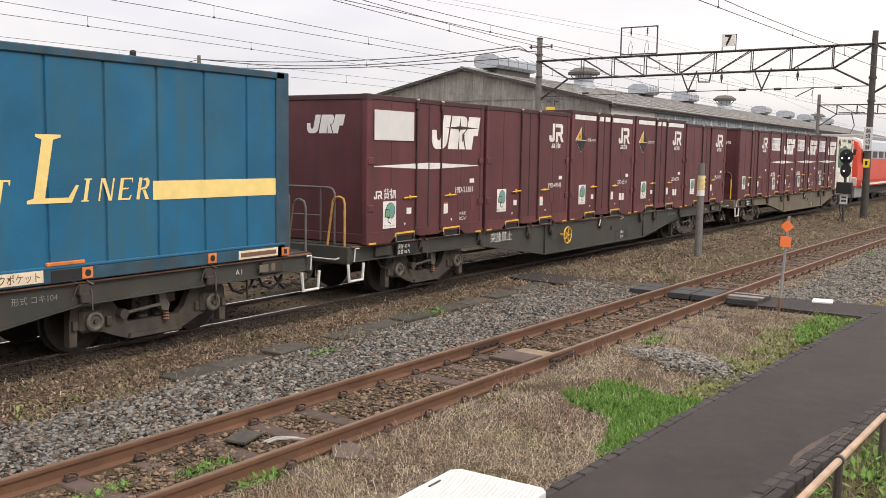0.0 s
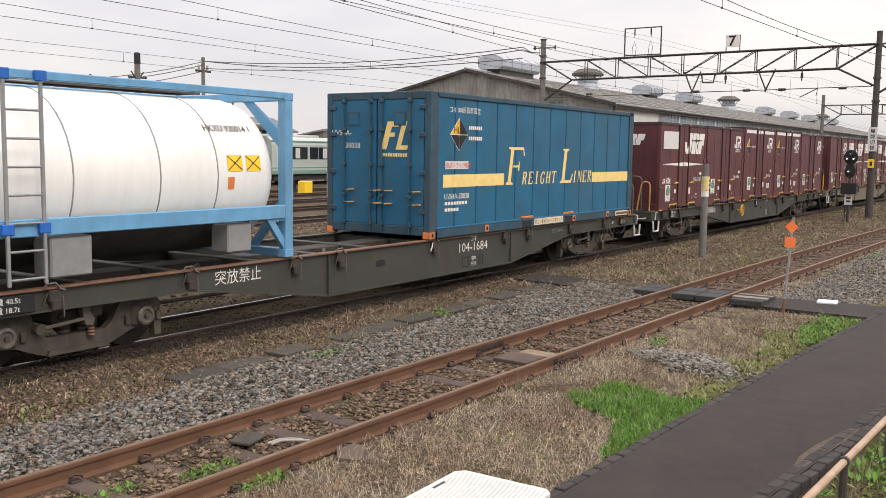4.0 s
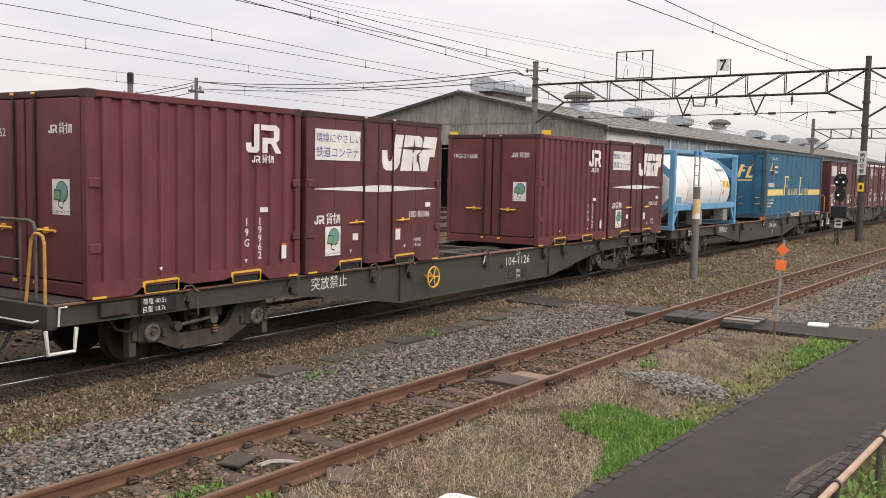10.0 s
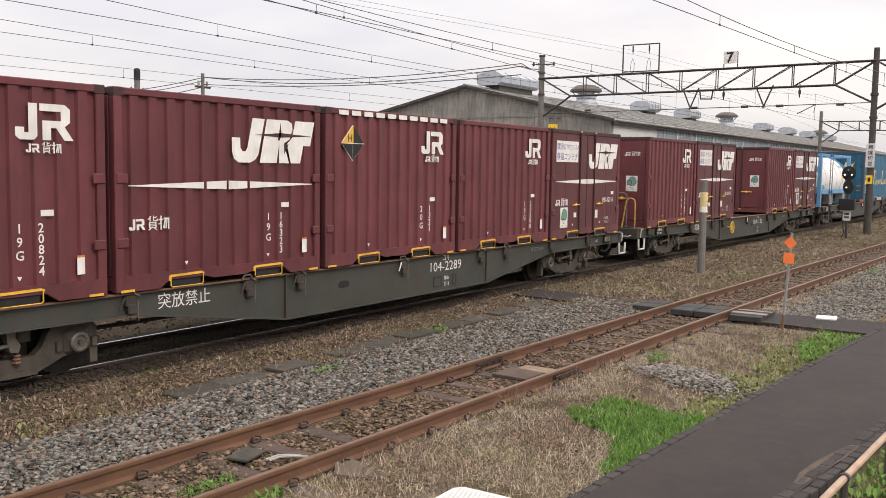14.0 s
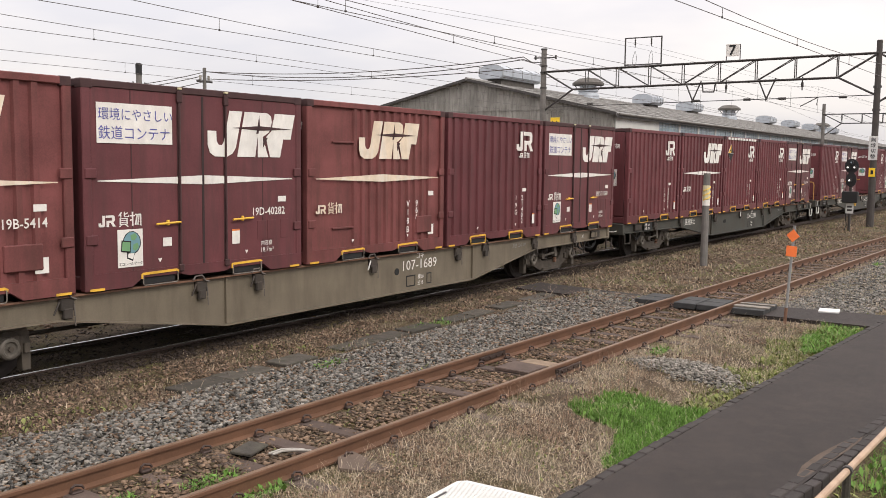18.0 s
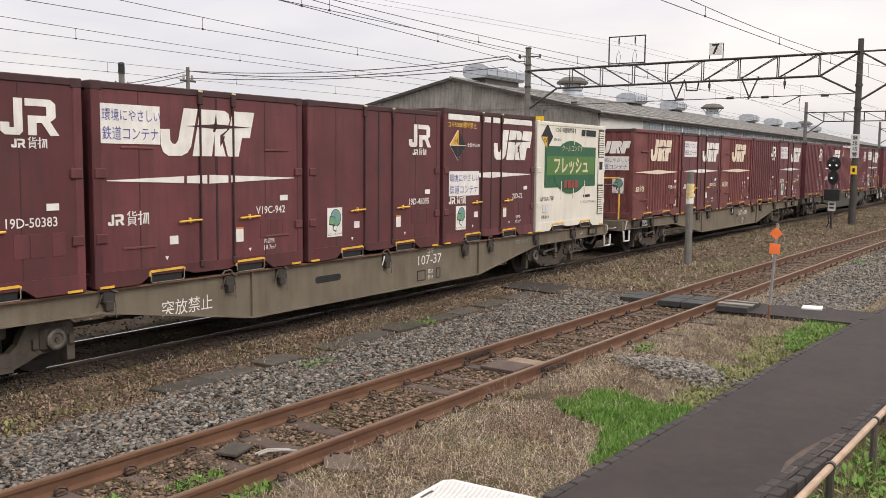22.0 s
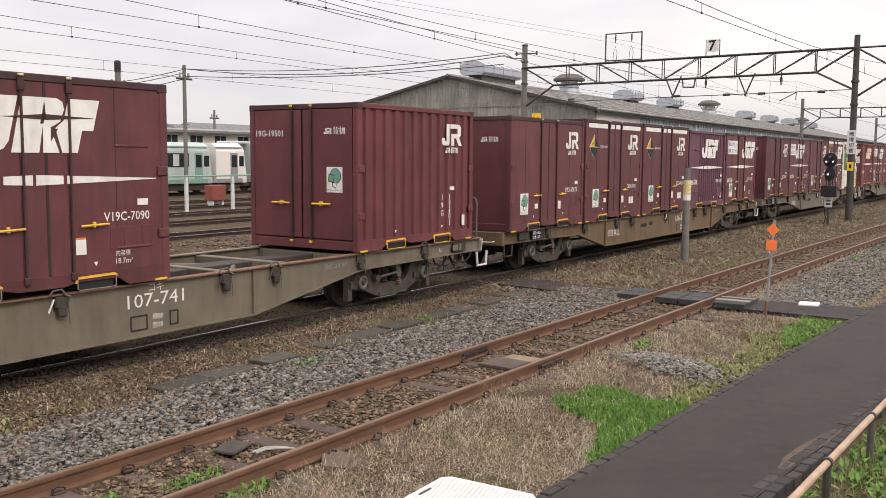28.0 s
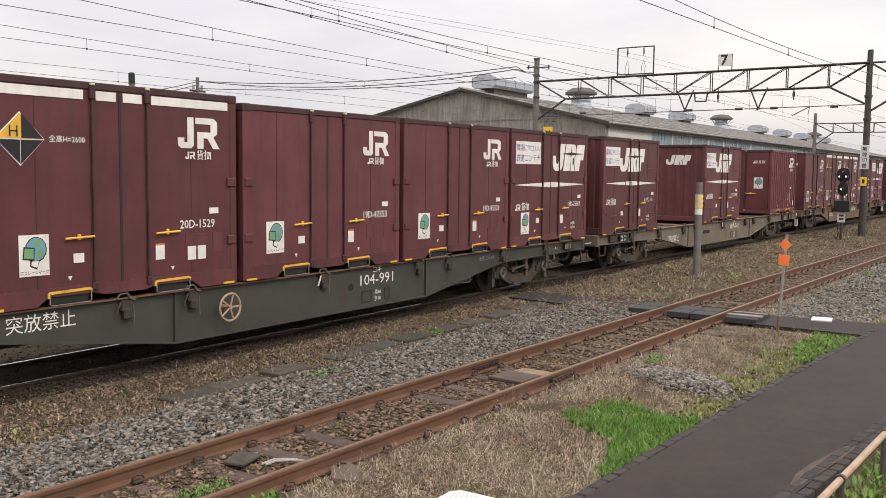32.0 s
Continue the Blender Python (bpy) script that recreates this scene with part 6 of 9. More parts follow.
# ---- templates, each copied along the train ----
def template_D(style, env=True, tall=HGT, end="plain", worn=False, kind="D", eco=True):
    t = container(kind, end, tall)
    mark(t, style, tall=tall, env=env, worn=worn, lx=-0.84 if kind == 'C' else 0.04, env_low=tall > HGT)
    if eco: sticker(t, -1.40, 0.25 if style == "F" else 0.36, SIDE, s=1.08)
    if tall > HGT:
        tall_strip(t, tall)
        placard(t, -1.35, 1.89, "H", r=0.28)
        part("height_note", write(Build(), "全高H=2600", 0.088, -1.0, 1.87, SIDE - 0.001, bold=0.008), M_WHITE, t, "white height note")
        if style == "F": part("load_note", write(Build(), "コキ50000積載禁止", 0.125, -1.70, 2.235, SIDE - 0.001, bold=0.008), M_YELLOW, t, "orange loading note")
    small_labels(t, ((-0.72, 0.47, 0.14, 0.11), (0.46, 0.42, 0.14, 0.18), (1.36, 0.98, 0.16, 0.08)))
    if style == "F":
        part("capacity", write(write(Build(), "内容積", 0.075, 1.02, 0.37, SIDE - 0.001), "18.7m³" if tall <= HGT else "19.5m³", 0.095, 1.02, 0.27, SIDE - 0.001), M_WHITE, t, "white capacity note")
    elif tall > HGT:
        for x in (0.98, 1.15): part("card", plate(Build(), x, x + 0.14, 0.38, 0.56, SIDE - 0.001), M_WHITE, t, "white card")
    e = -LEN / 2
    if style == "J":
        part("company_name", name_shapes(Build(), 0.46, 1.95, 0.112, e + 0.015 if end == "plain" else e, "end"), M_WHITE, t)
    elif end == "ribs" or kind in "DC":
        part("company_mark", shape(Build(), MARK_A, -0.1, 1.85, 0.33, e + 0.015, "end"), M_WHITE, t, "white slanted company mark")
    return t

def template_G(style="J"):
    t = container("G", "doors")
    if style == "J":
        mark(t, "J", jx=0.72)
    else:
        mark(t, "F", env=False)
    e = -LEN / 2 - 0.002
    part("company_name", name_shapes(Build(), 0.50, 1.98, 0.117, e, "end"), M_WHITE, t)
    sticker(t, 0.56, 1.0, e, "end")
    small_labels(t, ((1.45, 0.28, 0.10, 0.20), (1.0, 0.98, 0.16, 0.07)))
    return t

def template_B(paint="B"):
    t = container(paint, "ribs")
    mark(t, "F", worn=paint == "B", env=False, lx=-0.62)
    small_labels(t, ((1.35, 0.98, 0.16, 0.08), (1.35, 0.28, 0.17, 0.18)))
    e = -LEN / 2
    part("company_mark", shape(Build(), MARK_A, 0.20, 1.82, 0.36, e + 0.015, "end"), M_WHITE, t, "white slanted company mark")
    p = part("slogan_panel", plate(Build(), 0.2, 1.08, 1.36, 1.74, e + 0.018, "end"), M_WHITE, t, "white panel with a violet slogan")
    part("lettering", write(Build(), "環境にやさしい", 0.125, 0.21, 1.59, e + 0.01, "end"), M_BLUETXT, p)
    part("lettering", write(Build(), "鉄道コンテナ", 0.14, 0.21, 1.40, e + 0.01, "end"), M_BLUETXT, p)
    sticker(t, 0.60, 0.72, e + 0.018, "end")
    return t

LABEL = {
    "DF": "wine-red smooth container with white slanted mark, slogan and stripe",
    "DJ": "wine-red smooth container with side doors and two-part white mark",
    "GJ": "wine-red ribbed container with two-part white mark and end doors",
    "GF": "wine-red ribbed container with slanted white mark and stripe",
    "BF": "faded half-ribbed wine-red container with yellowed mark and stripe",
    "PF": "purple half-ribbed container with white slanted mark and stripe",
    "CF": "wine-red slotted container with slanted mark on side and end",
    "TJ": "tall wine-red container with white top strip and yellow placard",
    "TF": "tall wine-red container with placard, slanted mark and slogan",
}
TEMPLATE = {}
def take(code):
    """A fresh container of that kind: the template itself first, then copies."""
    if code not in TEMPLATE:
        TEMPLATE[code] = {
            "DF": lambda: template_D("F"), "DJ": lambda: template_D("J"), "GJ": lambda: template_G("J"), "GF": lambda: template_G("F"),
            "BF": lambda: template_B("B"), "PF": lambda: template_B("P"), "CF": lambda: template_D("F", kind="C", eco=False, end="ribs"),
            "TJ": lambda: template_D("J", tall=2.58), "TF": lambda: template_D("F", tall=2.58)}[code]()
        TEMPLATE[code]["label"] = LABEL[code]
    return TEMPLATE[code]

def blue_container():
    """30-foot blue container with yellow shapes and end doors; its rear end is at x = 0."""
    t = thing("freight_container", "long blue steel container with yellow band and tall letters shapes", "container", "containers on the train")
    L, H, y0 = 9.29, 2.68, -HW
    t["label"] = "long blue steel container with yellow band and shapes"
    ribs = [0.62 + i * 0.775 for i in range(12)]
    outline = [(-0.08, y0 + 0.03)]
    for x in ribs: outline += [(x, y0 + 0.03), (x + 0.012, y0 + 0.055), (x + 0.04, y0 + 0.055), (x + 0.052, y0 + 0.03)]
    outline += [(L - 0.12, y0 + 0.03), (L - 0.12, HW - 0.03), (-0.08, HW - 0.03)]
    part("body", Build().prism(outline, "z", 0.2, H - 0.08), M_BLUE, t)
    part("roof", Build().box(-0.15, L - 0.1, -HW + 0.02, HW - 0.02, H - 0.08, H - 0.03, 0.01), M_BLUE2, t)
    for x in (-0.2, L - 0.06):
        s = 1 if x < 1 else -1
        for y in (-1, 1):
            part("corner_post", Build().box(x, x + s * 0.26 if y < 0 else x + s * 0.14, y * (HW - 0.14), y * HW, 0.0, H, 0.012), M_BLUE2, t)
            c = part("corner_casting", Build().box(x - s * 0.006, x + s * 0.17, y * (HW - 0.16), y * (HW + 0.006), -0.005, 0.13, 0.012), M_RUSTOR, t, "orange corner casting")
            # the hole is a near-black block, shade put into its colour
            part("casting_hole", Build().box(x + s * 0.06, x + s * 0.12, y * (HW + 0.007), y * (HW - 0.02), 0.03, 0.10), M_INNERSHADE, c)
    part("side_rail", Build().box(0.0, L - 0.15, y0, y0 + 0.1, 0.0, 0.17, 0.012), M_BLUE2, t)
    part("rail_lip", Build().box(0.0, L - 0.15, y0 - 0.006, y0 + 0.05, 0.165, 0.20, 0.008), M_BLUE, t)
    part("side_rail", Build().box(0.15, L - 0.15, HW - 0.1, HW, 0.05, 0.22, 0.015), M_BLUE2, t)
    part("top_rail", Build().box(0.0, L - 0.15, y0, y0 + 0.08, H - 0.1, H, 0.012).box(0.15, L - 0.15, HW - 0.08, HW, H - 0.1, H, 0.012), M_BLUE2, t)
    for x in (1.74, 5.70, 7.64):
        cc = part("corner_casting", Build().box(x, x + 0.16, y0 - 0.006, y0 + 0.1, 0.01, 0.16, 0.012), M_RUSTOR, t, "orange lifting casting")
        # near-black disc painted as the shaded hole of the casting
        part("casting_hole", Build().rod((x + 0.08, y0 - 0.009, 0.085), (x + 0.08, y0 + 0.02, 0.085), 0.042, 10), M_INNERSHADE, cc)
    for x in (3.35, 5.35):
        part("fork_pocket", Build().box(x - 0.1, x + 0.40, y0 - 0.010, y0 + 0.1, 0.20, 0.245, 0.008), M_RUSTOR, t, "rusty orange fork pocket edge")
    n = part("notice_board", plate(Build(), 3.8, 5.2, 0.03, 0.17, y0 - 0.004), M_NOTICE, t, "yellowed notice with dark characters")
    part("lettering", write(Build(), "空コン専用フォークポケット", 0.118, 3.82, 0.055, y0 - 0.010, bold=0.008, squeeze=0.885), M_DECKRUST, n)
    # flush near-black blocks paint the shade inside both pockets
    for px in (3.28, 5.30): part("pocket", Build().box(px, px + 0.40, y0 - 0.004, y0 + 0.05, 0.02, 0.15), M_INNERSHADE, t, "fork pocket, its inner shade painted near-black")
    part("notice_board", plate(Build(), 8.2, 8.98, 0.02, 0.14, y0 - 0.004), M_NOTICE, t, "small yellowed notice with a dark bar")
    part("name_bar", plate(Build(), 8.24, 8.94, 0.05, 0.11, y0 - 0.010), M_DECKRUST, t, "dark bar of a company name")
    # yellow band, tall slanted shapes and small bars
    part("band", plate(Build(), 0.26, 2.50, 0.93, 1.17, y0 + 0.028), M_CREAM, t, "yellow band")
    part("band", plate(Build(), 6.77, 9.03, 0.91, 1.15, y0 + 0.028), M_CREAM, t, "yellow band")
    tallF = [[(0, 0), (0.28, 0), (0.28, 0.04), (0.2, 0.06), (0.32, 0.72), (0.72, 0.72), (0.74, 0.60), (0.78, 0.60), (0.74, 0.78), (0.1, 0.78), (0.1, 0.75), (0.2, 0.72), (0.08, 0.06), (0, 0.04)], [(0.28, 0.36), (0.5, 0.36), (0.52, 0.28), (0.55, 0.28), (0.58, 0.48), (0.55, 0.48), (0.52, 0.40), (0.29, 0.40)]]
    tallL = [[(0, 0), (0.56, 0), (0.66, 0.2), (0.62, 0.2), (0.52, 0.06), (0.22, 0.06), (0.34, 0.72), (0.44, 0.75), (0.44, 0.78), (0.12, 0.78), (0.12, 0.75), (0.20, 0.72), (0.08, 0.06), (0, 0.04)]]
    part("tall_shape", shape(Build(), tallF, 2.58, 0.93, 1.0, y0 + 0.028), M_CREAM, t, "tall yellow slanted shape")
    part("tall_shape", shape(Build(), tallL, 5.05, 0.92, 1.0, y0 + 0.028), M_CREAM, t, "tall yellow slanted shape")
    def serif(x, w, forms):
        c = w / len(forms)
        for i, k in enumerate(forms):
            polys = [[(p + q * 0.22, q) for p, q in poly] for poly in SMALL[k]]
            part("small_shape", shape(Build(), [[(p * c * 0.86, q * 0.27) for p, q in poly] for poly in polys], x + i * c, 0.925, 1.0, y0 + 0.028), M_CREAM, t, "small yellow shape")
    serif(3.25, 1.62, (0, 1, 2, 3, 4, 5)); serif(5.68, 1.08, (2, 6, 1, 0))
    placard(t, 0.78, 1.92, "HL", y0 + 0.026, 0.29)
    part("lettering", write(Build(), "コキ100系貨車限定", 0.13, 0.45, 2.33, y0 + 0.02), M_WHITE, t)
    part("lettering", bars(bars(Build(), 1.12, 2.02, 0.5, 0.07, 7, y0 + 0.026), 1.12, 1.82, 0.5, 0.07, 7, y0 + 0.026), M_WHITE, t)
    lb = part("notice_board", plate(Build(), 0.32, 1.12, 1.27, 1.42, y0 + 0.026), M_LID, t, "white notice with red characters")
    part("lettering", write(Build(), "低床トラック限定", 0.11, 0.34, 1.30, y0 + 0.018), M_RED, lb)
    part("number", write(Build(), "UV54A-30038", 0.15, 0.30, 0.71, y0 + 0.02), M_WHITE, t)
    part("lettering", bars(bars(Build(), 0.32, 0.60, 0.8, 0.06, 8, y0 + 0.026), 0.32, 0.48, 0.5, 0.06, 5, y0 + 0.026), M_WHITE, t)
    # doors on the rear end
    e = -0.2
    for a, c in ((-HW + 0.15, -0.012), (0.012, HW - 0.15)):
        d = part("door", Build().box(e, e + 0.12, a, c, 0.22, H - 0.14, 0.01), M_BLUE, t)
        part("vent_panel", Build().box(e - 0.012, e, a + 0.40, a + 0.68, H - 0.62, H - 0.36, 0.004), M_BLUE2, d)
        part("vent_panel", Build().box(e - 0.016, e - 0.012, a + 0.43, a + 0.65, H - 0.60, H - 0.40, 0.002), M_BLUE, d)
        for z in (0.45, 1.15, 1.85, 2.35):
            yy = a + 0.02 if a < 0 else c - 0.02
            part("hinge", Build().box(e - 0.03, e + 0.02, yy - 0.07, yy + 0.07, z, z + 0.09, 0.012), M_BLUE2, d)
        for y in (a + 0.30, c - 0.12) if a < 0 else (a + 0.12, c - 0.30):
            rod = part("lock_rod", Build().rod((e - 0.035, y, 0.08), (e - 0.035, y, H - 0.06), 0.017, 8), M_BLUE2, d)
            for z in (0.20, 0.72, 1.30, 1.95, H - 0.20):
                part("rod_clamp", Build().box(e - 0.06, e, y - 0.045, y + 0.045, z, z + 0.07, 0.01), M_BLUE2, d)
            for z in (0.60, 0.84):
                part("handle", Build().rod((e - 0.05, y + 0.03, z), (e - 0.05, y - 0.26, z + 0.02), 0.014, 6), M_BLUE2, d)
                part("grip", Build().rod((e - 0.05, y - 0.10, z + 0.008), (e - 0.05, y - 0.27, z + 0.022), 0.018, 6), M_RAILYEL, d, "worn yellow handle grip")
    for za, zb in ((H - 0.14, H), (0.05, 0.22)): part("end_rail", Build().box(e - 0.01, e + 0.12, -HW + 0.14, HW - 0.14, za, zb, 0.01), M_BLUE2, t)
    sh = [[(0, 0), (0.16, 0), (0.26, 0.3), (0.40, 0.3), (0.42, 0.40), (0.28, 0.40), (0.33, 0.54), (0.52, 0.54), (0.55, 0.66), (0.2, 0.66)], [(0.44, 0), (0.78, 0), (0.80, 0.10), (0.60, 0.10), (0.78, 0.66), (0.64, 0.66)]]
    part("company_mark", shape(Build(), sh, 0.10, 1.62, 0.78, e - 0.004, "end"), M_CREAM, t, "yellow slanted company mark")
    part("company_name", bars(Build(), 0.10, 1.49, 0.62, 0.065, 11, e - 0.004, "end"), M_CREAM, t)
    part("number", write(write(Build(), "UV54A-", 0.15, -1.08, 1.88, e - 0.01, "end"), "30038", 0.15, -0.75, 1.64, e - 0.01, "end"), M_WHITE, t)
    return t

def tank_container():
    """20-foot white tank in a light blue frame; its rear end is at x = 0."""
    t = thing("tank_container", "white tank container in a light blue steel frame with ladder", "tank container")
    L, H, y0 = 6.15, 2.42, -HW
    prof = [(0.0, 0.06), (0.45, 0.08), (0.80, 0.14), (0.98, 0.24), (1.07, 0.38), (1.10, 0.52), (1.10, L - 0.46), (1.07, L - 0.32), (0.98, L - 0.20), (0.80, L - 0.12), (0.45, L - 0.07), (0.0, L - 0.05)]
    part("tank", Build().lathe(prof, (0, 0, 1.22), "x", 40), M_TANK, t, "white clad tank barrel", smooth=True)
    for x in (1.56, 2.57, 3.83, 4.80):
        part("cladding_band", Build().lathe([(1.100, x - 0.010), (1.106, x - 0.008), (1.106, x + 0.008), (1.100, x + 0.010)], (0, 0, 1.22), "x", 40), M_STEELGR, t, "seam band")
    part("lower_cladding", Build().add(*half_shell(1.112, 0.55, L - 0.55)), M_TANKLOW, t, "dark lower cladding")
    for x in (0, L):
        s = 1 if x == 0 else -1
        for y in (-1, 1):
            part("corner_post", Build().box(x, x + s * 0.16, y * (HW - 0.16), y * HW, 0.0, H, 0.012), M_TANKBLUE, t)
            for z in (0, H - 0.12):
                part("corner_casting", Build().box(x - s * 0.005, x + s * 0.18, y * (HW - 0.17), y * (HW + 0.005), z, z + 0.12, 0.01), M_TANKBLUE, t)
            part("gusset", Build().prism([(x + s * 0.16, 0.62), (x + s * 0.55, 0.62), (x + s * 0.16, 0.12), (x + s * 0.16, 0.28), (x + s * 0.36, 0.55), (x + s * 0.16, 0.55)], "y", y * (HW - 0.1), y * (HW - 0.03)), M_TANKBLUE, t)
        part("end_frame", Build().box(x, x + s * 0.12, -HW + 0.16, HW - 0.16, H - 0.12, H, 0.01).box(x, x + s * 0.12, -HW + 0.16, HW - 0.16, 0.0, 0.12, 0.01), M_TANKBLUE, t)
        for y in (-1, 1):
            part("end_strut", Build().prism([(y * (HW - 0.16), 1.55), (y * (HW - 0.16), 1.82), (y * 0.42, H - 0.12), (y * 0.24, H - 0.12)], "x", x - s * 0.004, x + s * 0.05), M_TANKBLUE, t, "slanting end plate")
            part("end_strut", Build().prism([(y * (HW - 0.16), 0.95), (y * (HW - 0.16), 0.72), (y * 0.50, 0.12), (y * 0.34, 0.12)], "x", x - s * 0.004, x + s * 0.05), M_TANKBLUE, t, "slanting end plate")
    for y in (-1, 1):
        part("top_beam", Build().box(0.16, L - 0.16, y * (HW - 0.09), y * HW, H - 0.10, H, 0.01), M_TANKBLUE, t)
        part("lower_beam", Build().box(0.16, L - 0.16, y * (HW - 0.1), y * HW, 0.58, 0.78, 0.012), M_TANKBLUE, t)
    part("walkway", Build().box(0.9, L - 0.9, -0.25, 0.25, H - 0.06, H - 0.03), M_STEELDK, t, "dark top walkway")
    lad = part("ladder", Build().box(1.62, 1.66, y0 - 0.05, y0 - 0.01, 0.05, H, 0.006).box(2.06, 2.10, y0 - 0.05, y0 - 0.01, 0.05, H, 0.006), M_STEELGR, t, "grey ladder")
    for i in range(8):
        part("rung", Build().rod((1.64, y0 - 0.03, 0.12 + i * 0.31), (2.08, y0 - 0.03, 0.12 + i * 0.31), 0.016, 6), M_STEELGR, lad)
    for x in (1.64, 2.08):
        for z in (0.68, H - 0.06): part("bracket", Build().box(x - 0.07, x + 0.07, y0 - 0.06, y0 + 0.0, z - 0.06, z + 0.06, 0.008), mat_blue(), lad)
    part("valve_box", Build().box(2.2, 2.75, y0 + 0.05, y0 + 0.4, 0.08, 0.55, 0.02), M_STEELGR, t, "grey valve box")
    part("valve_box", Build().box(4.9, 5.35, y0 + 0.05, y0 + 0.4, 0.15, 0.55, 0.02), M_STEELGR, t, "grey valve box")
    part("plate", Build().box(0.22, 0.62, y0 - 0.01, y0, 0.80, 1.0), M_TANKBLUE, t)
    for x in (4.98, 5.33):
        st = part("hazard_label", Build().add(*curved(1.104, x, x + 0.28, 165, 177)), M_SIGNYEL, t, "yellow hazard label with a black cross")
        for a0, a1 in ((166, 176), (176, 166)):
            part("cross_line", Build().add(*curved_line(1.107, x + 0.01, x + 0.27, a0, a1)), M_BLACK, st)
    part("hazard_label", Build().add(*curved(1.104, 4.98, 5.10, 181, 190)), M_RUSTOR, t, "small orange label")
    part("code", letters_on_tank("HKXU 930014 1", 0.15, 4.72, 146.5), M_BLACK, t, "black container code")
    return t
def half_shell(r, x0, x1):
    v, f = [], []
    n = 16
    for i in range(n + 1):
        a = math.radians(208 + 124 * i / n)
        for x in (x0, x1): v.append((x, r * math.cos(a), 1.22 + r * math.sin(a)))
    for i in range(n): f.append((i * 2, i * 2 + 1, i * 2 + 3, i * 2 + 2))
    return v, f
def curved(r, x0, x1, a0, a1):
    v, f = [], []
    n = 5
    for i in range(n + 1):
        a = math.radians(a0 + (a1 - a0) * i / n)
        for x in (x0, x1): v.append((x, r * math.cos(a), 1.22 + r * math.sin(a)))
    for i in range(n): f.append((i * 2, i * 2 + 1, i * 2 + 3, i * 2 + 2))
    return v, f
def curved_line(r, x0, x1, a0, a1):
    v, f = [], []
    n = 6
    for i in range(n + 1):
        a = math.radians(a0 + (a1 - a0) * i / n)
        x = x0 + (x1 - x0) * i / n
        for o in (-0.012, 0.012): v.append((x + o, r * math.cos(a), 1.22 + r * math.sin(a)))
    for i in range(n): f.append((i * 2, i * 2 + 1, i * 2 + 3, i * 2 + 2))
    return v, f
def letters_on_tank(body, size, x0, a0, r=1.105):
    """Lettering laid round the barrel, its base line at the angle a0."""
    v, f = letters(body, size, 0.015, 0.86)
    out = []
    for x, z in v:
        a = math.radians(a0) - z / r
        out.append((x0 + x, r * math.cos(a), 1.22 + r * math.sin(a)))
    return Build().add(out, f)
BLUE_SMALL = []
def mat_blue():
    if not BLUE_SMALL: BLUE_SMALL.append(mat("bright_blue_bracket", (0.02, 0.12, 0.45), 0.5))
    return BLUE_SMALL[0]

